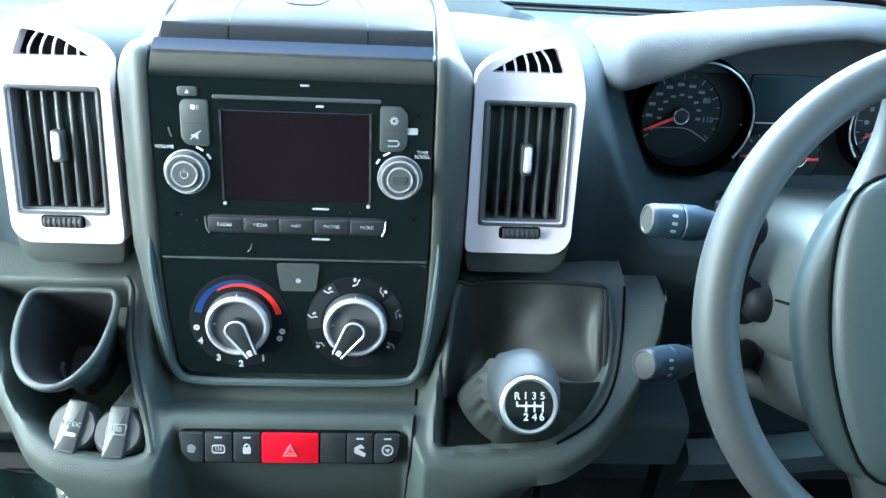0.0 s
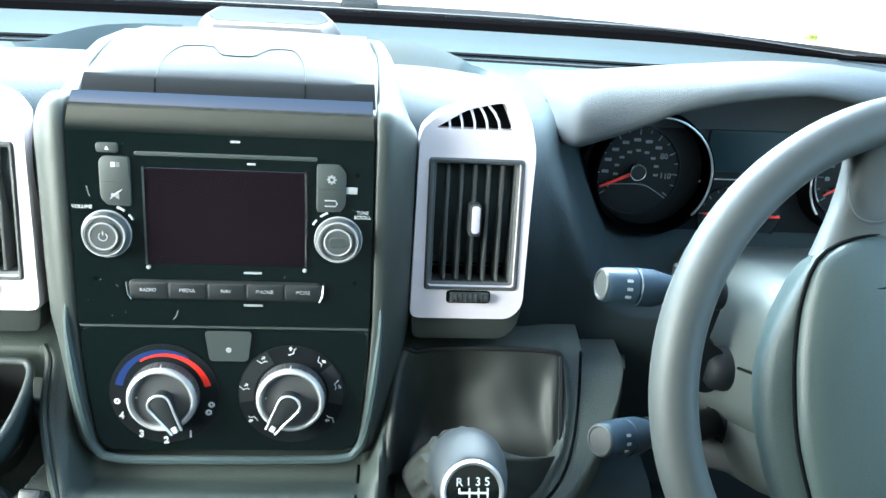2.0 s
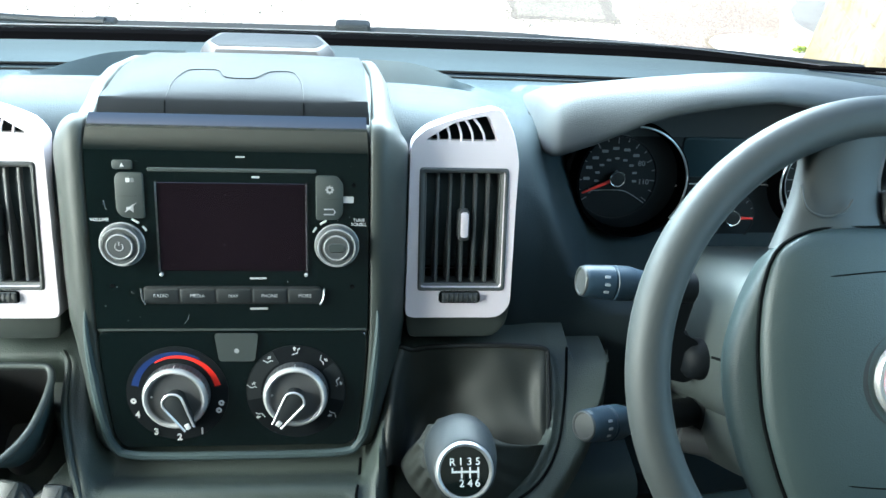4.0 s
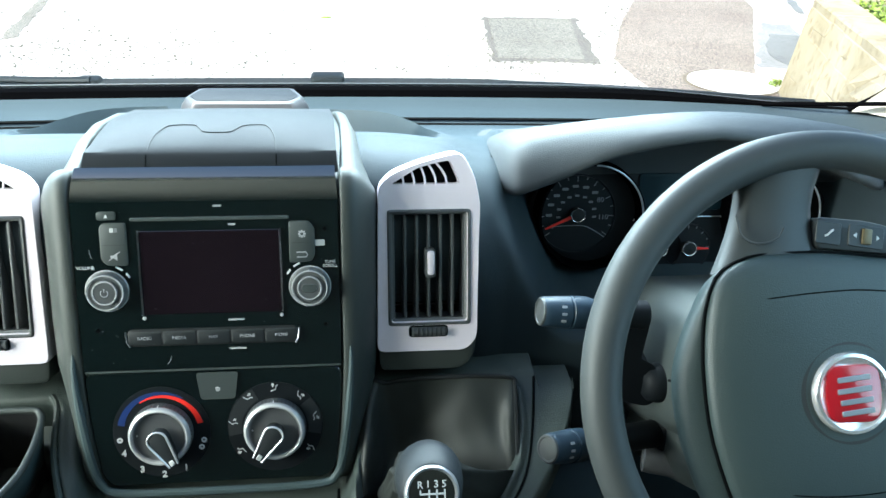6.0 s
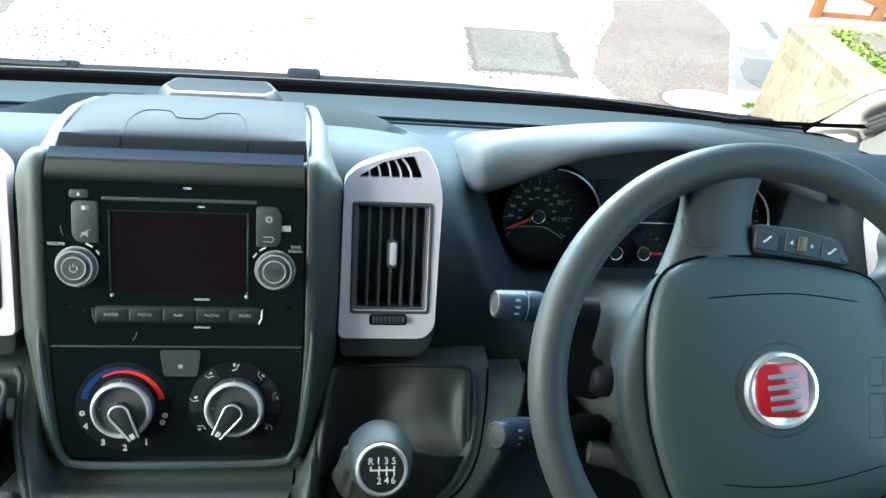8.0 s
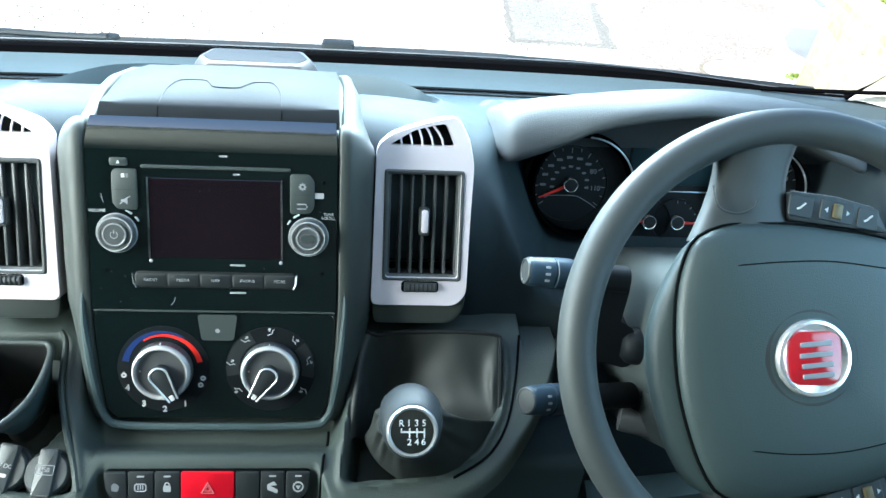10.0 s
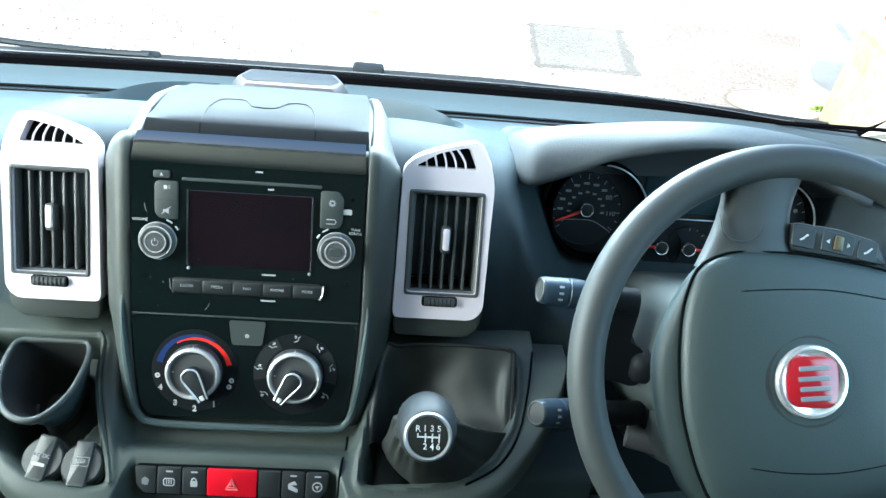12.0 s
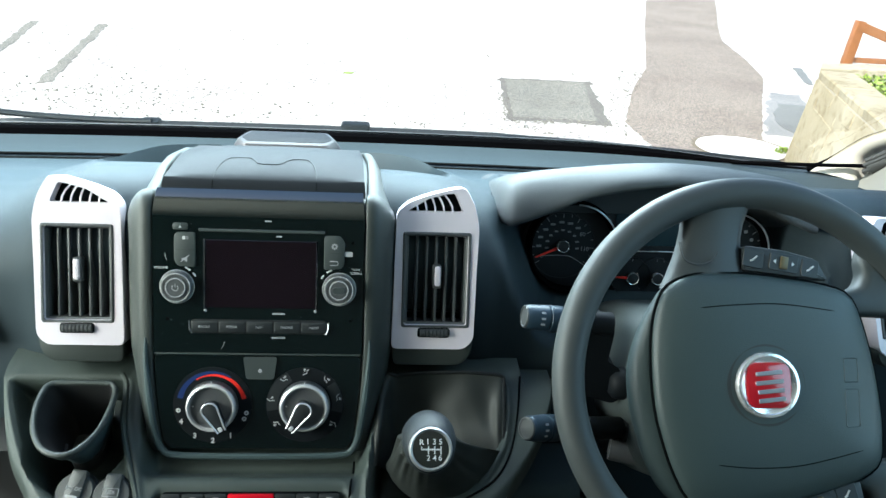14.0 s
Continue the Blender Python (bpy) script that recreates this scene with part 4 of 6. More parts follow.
GO = Vector((0, 0.595, 1.378))
rows = []
xs = [-0.272 + 0.594 * k / 240 for k in range(241)]
for x in xs:
    qe = lerp(QEND, x)
    q0 = 0.026 * step((x - 0.2855) / 0.003)
    row = [Vector((x, 0.66, 1.39 - 0.75 * q0)), Vector((x, 0.606 - 0.8 * q0, 1.3835 - 0.45 * q0))]
    for j in range(44):
        q = q0 + (qe - q0) * j / 43 if qe > q0 else qe
        row.append(Vector((x, 0, 0)) + GO + GT * q + GN * console_height(x, q))
    e = GO + GT * qe
    low = 1.0 - 0.75 * step((abs(x) - 0.12) / 0.13)
    for dy, dz in ((-0.004, -0.003), (-0.0065, -0.009), (-0.009, -0.020)):
        row.append(Vector((x, e.y + dy, e.z + dz)))
    for dy, dz in ((-0.013, -0.045), (-0.010, -0.075), (0.000, -0.110), (0.020, -0.150), (0.05, -0.19)):
        row.append(Vector((x, e.y + dy * low + (1 - low) * 0.06 * (-dz / 0.15), e.z + dz * low - (1 - low) * 0.015)))
    row.append(Vector((x, 0.66, 1.20 - 0.10 * low)))
    rows.append(row)
console = empty("lower_console", (0, 0.55, 1.22), "dark grey plastic lower console with moulded trays", "console")
part("moulding", loft(rows, close_v=True, cap=True), CONSOLE, console, angle=60)
seam = [Vector(p) for p in ((0.1013, 0.5359, 1.3085), (0.1009, 0.5228, 1.3046), (0.1003, 0.508, 1.3095), (0.0993, 0.4935, 1.3175), (0.0981, 0.4817, 1.3104), (0.0972, 0.4764, 1.2963), (0.0958, 0.4748, 1.2775), (0.0945, 0.478, 1.25), (0.093, 0.486, 1.215))]
part("panel_seam", tube(smooth_path(seam, 4), 0.0013, n=5), GAP_SHADE, console, "thin dark moulding seam")
part("tray_edge", tube(smooth_path([Vector((x, 0, 0)) + GO + GT * q + GN * 0.0006 for x, q in ((-0.150, 0.000), (-0.1435, 0.012), (-0.1405, 0.045), (-0.1360, 0.067), (-0.1250, 0.100), (-0.1140, 0.127), (-0.1075, 0.149))], 5), 0.0030, n=8), CONSOLE, console, "rounded edge of the tray")
# knee panels beside and below
knee = empty("knee_panel", (0.45, 0.62, 1.1), "dark grey lower dash panel under the steering column", "panel")
part("frame_seam", tube(smooth_path([Vector((x, 0, 0)) + GO + GT * q + GN * 0.0004 for x, q in ((0.285, -0.002), (0.278, 0.045), (0.266, 0.090), (0.246, 0.119), (0.215, 0.138))], 5), 0.0013, n=5), GAP_SHADE, console, "dark seam beside the gear lever frame")
part("lower_trim", loft([[Vector((x, y, z)) for y, z in ((0.64, 1.262), (0.566, 1.258), (0.555, 1.254), (0.549, 1.244), (0.556, 1.192), (0.575, 1.186), (0.64, 1.19))] for x in (0.10, 0.3, 0.352, 0.360)], close_v=True, cap=True), DASH, knee)
part("lower_trim", loft([[Vector((x, y, z + dz)) for y, z in ((0.576, 1.206), (0.566, 1.216), (0.553, 1.212), (0.545, 1.203), (0.555, 1.168), (0.576, 1.16))] for x, dz in ((0.368, 0.0), (0.42, 0.004), (0.51, 0.018), (0.70, 0.030), (0.95, 0.034))], close_v=True, cap=True), DASH, knee)
for x in (0.244, 0.370):
    part("brace", box((x, 0.60, 0.95), (x + 0.040, 0.63, 1.19), Matrix(), 0.004), DARK, knee)
left = empty("footwell_panel", (-0.6, 0.62, 1.1), "dark grey lower dash shelf before the passenger", "panel")
part("lower_ledge", box((-0.95, 0.49, 1.075), (-0.20, 0.67, 1.092), Matrix(), 0.004), DARK, left)
part("shelf", loft([[Vector((x, y, z)) for y, z in ((0.66, 1.300), (0.60, 1.297), (0.585, 1.285), (0.60, 1.18), (0.70, 1.15))] for x in (-0.95, -0.6, -0.26)], close_v=True, cap=True), DARK, left)


# ---- head unit and heater controls in the glossy panel ----
unit = empty("radio_unit", on_panel(0, 0.06), "glossy black radio with touchscreen, two knobs and keys", "radio")
rows = []
crown = [spine[5], on_panel(0, 0.04), on_panel(0, 0.08), on_panel(0, 0.125)]
tilts = [radians(15.8 + 48.2 * k / 24) for k in range(25)]
crown += [on_panel(0, 0.1375) + 0.0400 * Vector((0, math.cos(tilts[0]) - math.cos(a), math.sin(a) - math.sin(tilts[0]))) for a in tilts]
for i, p in enumerate(crown):
    a, b = crown[max(i - 1, 0)], crown[min(i + 1, len(crown) - 1)]
    t = (b - a).normalized()
    nn = Vector((0, -t.z, t.y))
    hw = 0.1057 - 0.0018 * step((i - 4) / 24)
    rows.append([p + Vector((hw * f, 0, 0)) + nn * h for f, h in ((-1, -0.004), (-1, 0.0012), (-0.93, 0.0012), (-0.5, 0.0012), (0, 0.0012), (0.5, 0.0012), (0.93, 0.0012), (1, 0.0012), (1, -0.004))])
part("fascia", loft(rows), GLOSS, unit, "piano-black gloss fascia curling back at the top", angle=60)
heater = empty("heater_control", on_panel(0, -0.05), "glossy black heater control panel with two dials", "heater control")
out = rounded([(-0.0900, -0.1025), (0.0900, -0.1025), (0.0985, -0.0925), (0.1025, -0.06), (0.1050, -0.03), (0.1056, -0.0012), (-0.1056, -0.0012), (-0.1050, -0.03), (-0.1025, -0.06), (-0.0985, -0.0925)], 0.008, 3)
part("fascia", prism(out, -0.006, 0.0012, PANEL, 0.001, 1), GLOSS, heater, "piano-black gloss fascia", angle=30)
P = PANEL @ Matrix.Translation((0, 0, 0.0012))

# screen and keys
S = P @ Matrix.Translation((0, 0, 0.0004))
part("screen", prism(rrect(-0.0542, 0.0485, 0.0578, 0.1180, 0.002), -0.001, 0.0006, S, 0.0004, 1), SCREEN, unit, "dark unlit touchscreen")
# right edge brighter and bright lower dots: highlights put into the plating
for x in (-0.0547, 0.0583):
    part("screen_edge", prism(rrect(x - 0.0006, 0.048, x + 0.0006, 0.1185, 0.0007, 2), 0, 0.0014, S, 0.0006, 1), PLATING if x > 0 else SATIN, unit, "bright screen edge")
    part("edge_highlight", lathe([(0.0016, 0.0), (0.0015, 0.0014), (0.0, 0.0018)], S @ Matrix.Translation((x - math.copysign(0.001, x), 0.0455, 0)), 12), PLATING, unit, "bright dot painting a highlight at the screen edge's end")
part("disc_slot", prism(rrect(-0.060, 0.1262, 0.066, 0.1292, 0.0014), 0, 0.0012, S, 0.0006, 1), BUTTON, unit)
for x, s, n in ((0.009, 0.138, 0.007), (0.020, 0.1227, 0.006), (0.020, 0.0425, 0.013), (0.020, 0.0175, 0.014)):
    part("marking", prism(rrect(x - n / 2, s - 0.0008, x + n / 2, s + 0.0008, 0.0005, 2), 0, 0.0004, S), PRINT_DIM, unit)


def key(name, x0, y0, x1, y1, r, h, parent, mat=None, m=None):
    return part(name, prism(rrect(x0, y0, x1, y1, r), -0.001, h, m or S, min(r, h) * 0.7), mat or BUTTON, parent)


k = key("eject_key", -0.0855, 0.1275, -0.0705, 0.1345, 0.002, 0.0012, unit)
part("marking", prism([(-0.0795, 0.1295), (-0.0765, 0.1295), (-0.078, 0.1325)], 0.001, 0.0016, S), PRINT, k)
KEY_L = rounded([(-0.0842, 0.0960), (-0.0800, 0.0905), (-0.0632, 0.0898), (-0.0632, 0.1252), (-0.0815, 0.1252), (-0.0842, 0.1215)], 0.0026, 3)
k = part("side_key", prism(KEY_L, -0.001, 0.0016, S, 0.0009), BUTTON, unit)
part("groove", box((-0.0825, 0.1072, 0.0012), (-0.0638, 0.1076, 0.0018), S), SWITCH, k)
part("marking", prism(rrect(-0.0758, 0.1178, -0.0728, 0.1212, 0.0004, 2), 0.001, 0.0019, S), PRINT, k)
part("marking", prism(rrect(-0.0722, 0.1178, -0.0698, 0.1212, 0.0004, 2), 0.001, 0.0019, S), PRINT_DARK, k)
part("marking", prism([(-0.0765, 0.0968), (-0.0742, 0.0968), (-0.0712, 0.0948), (-0.0712, 0.1012), (-0.0742, 0.0990), (-0.0765, 0.0990)], 0.001, 0.0019, S), PRINT_DIM, k)
part("marking", tube([S @ Vector((-0.0775, 0.0950, 0.0019)), S @ Vector((-0.0690, 0.1020, 0.0019))], 0.0004, n=5), PRINT_DIM, k)
KEY_R = rounded([(0.0655, 0.0895), (0.0828, 0.0905), (0.0862, 0.0950), (0.0866, 0.1180), (0.0818, 0.1246), (0.0655, 0.1246)], 0.0026, 3)
k = part("side_key", prism(KEY_R, -0.001, 0.0016, S, 0.0009), BUTTON, unit)
part("groove", box((0.0662, 0.1066, 0.0012), (0.0855, 0.1070, 0.0018), S), SWITCH, k)
bm = bmesh.new()
add_lathe(bm, [(0.0026, 0.0), (0.0026, 0.0008), (0.0013, 0.0008), (0.0013, 0.0)], S @ Matrix.Translation((0.0762, 0.1138, 0.001)), 16)
for j in range(8):
    a = j * math.pi / 4
    add_box(bm, (-0.0005, 0.0022, 0.001), (0.0005, 0.0034, 0.0018), S @ Matrix.Translation((0.0762, 0.1138, 0)) @ Matrix.Rotation(a, 4, "Z"))
part("gear_symbol", bm, PRINT_DIM, k)
part("marking", tube([S @ Vector(p) for p in ((0.0715, 0.0945, 0.0016), (0.0790, 0.0945, 0.0016), (0.0802, 0.0965, 0.0016), (0.0790, 0.0985, 0.0016), (0.0715, 0.0985, 0.0016))], 0.0006, n=5), PRINT_DIM, k)
part("status_mark", prism(rrect(0.0865, 0.1035, 0.0945, 0.1085, 0.0006), 0, 0.0004, S), PRINT_DIM, unit)
bar = key("key_bar", -0.0685, 0.0215, 0.0700, 0.0360, 0.004, 0.002, unit, DARK)
for i, word in enumerate(("RADIO", "MEDIA", "NAV", "PHONE", "MORE")):
    x = -0.0545 + 0.0277 * i
    kk = key("key", x - 0.0134, 0.0228, x + 0.0134, 0.0348, 0.002, 0.0026, bar, SWITCH)
    text("word", word, 0.0038, S @ Matrix.Translation((x, 0.0288, 0.0027)), PRINT_DIM, kk)
# highlights at the bar's lower corners drawn as tubes, brighter on the right
for x in (-0.0695, 0.0712):
    part("bar_end_glint", tube([S @ Vector((x, 0.0345, 0.002)), S @ Vector((x + (0.0006 if x < 0 else -0.0006), 0.026, 0.0024)), S @ Vector((x + (0.003 if x < 0 else -0.003), 0.0215, 0.0024))], 0.0007, n=6), SATIN if x > 0 else SLAT, unit)


def radio_knob(x, s, symbol):
    m = P @ Matrix.Translation((x, s, 0.0))
    kn = part("knob", lathe([(0.0172, 0), (0.0172, 0.0014), (0.0166, 0.0022), (0.0160, 0.0024), (0.0154, 0.0068), (0.0145, 0.0082), (0.0126, 0.0086), (0.0120, 0.0080), (0.0, 0.0078)], m, 48), RADIO_KNOB, unit, "grey rotary knob", angle=30)
    part("knob_cap", lathe([(0.0100, 0.0072), (0.0098, 0.0090), (0.0090, 0.0096), (0.0, 0.0097)], m, 36), RADIO_KNOB, kn, "dark knob centre", angle=30)
    for r0, h in ((0.0142, 0.0083), (0.0094, 0.0096), (0.0168, 0.0018)):
        part("ring", lathe([(r0 + 0.0007, h - 0.0004), (r0 + 0.0004, h + 0.0004), (r0 - 0.0004, h + 0.0004), (r0 - 0.0007, h - 0.0002)], m, 48), PLATING, kn, "bright knob ring")
    if symbol == "power":
        part("marking", tube([m @ Vector((0.0030 * math.cos(a), 0.0030 * math.sin(a), 0.0098)) for a in [radians(130 + 28 * j) for j in range(11)]], 0.0004, n=5), PRINT_DIM, kn)
        part("marking", box((-0.0004, 0.001, 0.0095), (0.0004, 0.004, 0.0101), m), PRINT_DIM, kn)
    else:
        part("marking", prism(rrect(-0.0062, -0.0035, 0.0062, 0.0035, 0.003), 0.0092, 0.0100, m, 0.0003, 1), BUTTON, kn)
    sg = -1 if x < 0 else 1
    for a0, a1 in ((112, 128), (138, 150)):
        part("arc_mark", tube([m @ Vector((sg * -0.0212 * math.cos(radians(a)), 0.0212 * math.sin(radians(a)), 0.0004)) for a in range(180 - a1, 180 - a0 + 1, 4)], 0.0009, n=5), PRINT, unit)


radio_knob(-0.0815, 0.0695, "power")
radio_knob(0.0815, 0.0695, "grille")
text("word", "VOLUME", 0.0036, P @ Matrix.Translation((-0.0975, 0.0885, 0.0003)), PRINT, unit)
text("word", "TUNE\nSCROLL", 0.0034, P @ Matrix.Translation((0.0985, 0.0880, 0.0003)), PRINT, unit)
for x, s in ((-0.0915, 0.036), (0.0935, 0.036), (-0.0895, 0.0835), (0.0945, 0.1175)):
    part("pin_hole", lathe([(0.0016, 0.0001), (0.0016, 0.0006), (0.0011, 0.0006), (0.0008, 0.0002), (0, 0.0002)], P @ Matrix.Translation((x, s, 0.0)), 12), GAP_SHADE, unit)
for pts in ([(-0.0345, 0.0125), (-0.0355, 0.0085), (-0.0380, 0.0055)], [(-0.0935, 0.1035), (-0.0925, 0.098), (-0.0915, 0.096)]):
    part("scratch", tube([P @ Vector((x, s, 0.0004)) for x, s in pts], 0.00022, n=4), PRINT_DIM, unit)
rnd = random.Random(31)
bm = bmesh.new()
for _ in range(34):
    x, s, r = rnd.uniform(-0.10, 0.10), rnd.uniform(0.005, 0.135), rnd.choice((0.00015, 0.0002, 0.0003))
    add_prism(bm, circle(x, s, r, 6), 0.0, 0.0012, P)
part("dust", bm, PRINT_DARK, unit, "pale dust specks on the gloss fascia", smooth=False)
tagged(bpy.data.objects["dust"], "pale dust specks on the gloss fascia", kind="stuff")
part("seam", box((-0.1048, -0.0010, -0.002), (0.1048, 0.0006, 0.0017), PANEL), BUTTON, heater, "thin grey parting line")
# defrost key between the dials
k = part("key", prism(rounded([(-0.0145, -0.0035), (-0.0115, -0.0255), (0.0150, -0.0255), (0.0180, -0.0035)][::-1], 0.002, 3), -0.001, 0.0022, P, 0.001), BUTTON, heater)
part("marking", lathe([(0.0021, 0.0022), (0.0019, 0.0027), (0.0, 0.0027)], P @ Matrix.Translation((0.0018, -0.0175, 0)), 10), PRINT_DIM, k)


def dial(x, s, turn, group):
    """A heater dial: printed ring, knurled base, bright rim and a bow-shaped pointer."""
    m = P @ Matrix.Translation((x, s, 0)) @ Matrix.Diagonal((0.97, 0.97, 1.2, 1.0))
    part("dial_ring", lathe([(0.0415, 0), (0.0415, 0.0006), (0.0270, 0.0006)], m, 56), DIAL, heater, "matt black printed ring")
    prof = [(0.0268, 0), (0.0266, 0.0070), (0.0260, 0.0090), (0.0245, 0.0098), (0.0222, 0.0094), (0.0205, 0.0080), (0.0150, 0.0076), (0.0, 0.0076)]
    kn = part("dial", lathe(prof, m, 56), KNOB, heater, "grey metal rotary dial", angle=30)
    part("rim", lathe([(0.0218, 0.0090), (0.0226, 0.0106), (0.0240, 0.0112), (0.0256, 0.0104), (0.0264, 0.0084)], m, 56), PLATING, kn, "bright dial rim")
    bm = bmesh.new()
    for j in range(48):
        a = 2 * math.pi * j / 48
        add_box(bm, (0.0260, -0.0006, 0.001), (0.0271, 0.0006, 0.0074), m @ Matrix.Rotation(a, 4, "Z"))
    part("knurling", bm, SLAT, kn, smooth=False)
    r = m @ Matrix.Rotation(radians(turn), 4, "Z")
    shape = smooth_path([(-0.0066, -0.0262, 0), (-0.0082, -0.004, 0), (-0.0075, 0.003, 0), (-0.004, 0.0065, 0), (0.0, 0.0075, 0), (0.004, 0.0065, 0), (0.0075, 0.003, 0), (0.0082, -0.004, 0), (0.0066, -0.0262, 0)], 4)
    bodyo = [(p.x * (1 - 0.35 * max(0, (-p.y) / 0.024)), p.y) for p in shape][::-1]
    part("pointer", prism(bodyo, 0.006, 0.0165, r, 0.002), SWITCH, kn, "dark grey pointer grip")
    part("pointer_edge", tube([r @ Vector((px * 1.02, py, 0.0163)) for px, py in bodyo[::-1]], 0.0010, n=8), PLATING, kn, "bright pointer outline")
    part("pointer_tip", prism(rrect(-0.0021, -0.0258, 0.0021, -0.0208, 0.0008, 2), 0.0162, 0.0174, r, 0.0004, 1), PRINT, kn)
    part("index_line", box((-0.0004, 0.0262, 0.0050), (0.0004, 0.0272, 0.0085), m), PRINT, kn, smooth=False)
    part("index_dot", prism(circle(-0.0188, 0.0012, 0.0009, 10), 0.0070, 0.0084, m), PRINT, kn)
    return m


def arc_band(m, r0, r1, a0, a1, h, mat, parent, label, r0b=None, r1b=None):
    """A flat arc band from a0 to a1 degrees; its radii may run to other values at a1."""
    r0b, r1b = r0b or r0, r1b or r1
    steps = [k / 28 for k in range(29)]
    pts = [((r0 + (r0b - r0) * t) * math.cos(radians(a0 + (a1 - a0) * t)), (r0 + (r0b - r0) * t) * math.sin(radians(a0 + (a1 - a0) * t))) for t in steps]
    pts += [((r1 + (r1b - r1) * t) * math.cos(radians(a0 + (a1 - a0) * t)), (r1 + (r1b - r1) * t) * math.sin(radians(a0 + (a1 - a0) * t))) for t in steps[::-1]]
    part("ring_band", prism(pts[::-1], 0, h, m), mat, parent, label, smooth=False)


DL = dial(-0.0465, -0.0545, 29, "dials")
arc_band(DL, 0.0312, 0.0362, 12, 122, 0.0009, RED_INK, heater, "red hot-air band", 0.0318, 0.0330)
arc_band(DL, 0.0352, 0.0366, 58, 168, 0.0008, BLUE_INK, heater, "blue cold-air band", 0.0318, 0.0378)
for word, a in (("4", 208), ("3", 240), ("2", 270), ("1", 300)):
    text("figure", word, 0.0078, DL @ Matrix.Translation((0.0375 * math.cos(radians(a)), 0.0395 * math.sin(radians(a)), 0.0010)), PRINT, heater, bold=0.00025)
for a in (190, 335, 346):
    part("symbol", lathe([(0.0026, 0.0006), (0.0024, 0.0011), (0.001, 0.0011), (0.0008, 0.0006)], DL @ Matrix.Translation((0.0365 * math.cos(radians(a)), 0.0365 * math.sin(radians(a)), 0)), 10), PRINT, heater)
DR = dial(0.0480, -0.0540, -33, "dials")
for a in (215, 170, 128, 90, 52, 14, 325):
    c = DR @ Matrix.Translation((0.0368 * math.cos(radians(a)), 0.0368 * math.sin(radians(a)), 0)) @ Matrix.Rotation(radians({215: 200, 170: 30, 128: 40, 90: 90, 52: -30, 14: -60, 325: 180}[a]), 4, "Z")
    bm = tube([c @ Vector((x, y, 0.0010)) for x, y in ((-0.0032, 0.0026), (-0.0018, -0.0016), (0.0014, -0.0020), (0.0024, -0.0036))], 0.00045, n=5)
    add_prism(bm, [(0.0004, 0.0002), (0.0020, 0.0002), (0.0020, -0.0008), (0.0040, 0.0008), (0.0020, 0.0024), (0.0020, 0.0014), (0.0004, 0.0014)], 0.0004, 0.0011, c)
    part("symbol", bm, PRINT, heater, "white air-flow pictogram", smooth=False)
# grey arcs paint the light reflections lying on this dial's ring
arc_band(DR, 0.0290, 0.0405, 118, 190, 0.0008, SWITCH, heater, "dark grey arc painting a reflection on the dial ring")
arc_band(DR, 0.0290, 0.0405, -12, 40, 0.0008, SWITCH, heater, "dark grey arc painting a reflection on the dial ring")


# ---- air vents ----
VT = Vector((0, 0.296, 0.955))


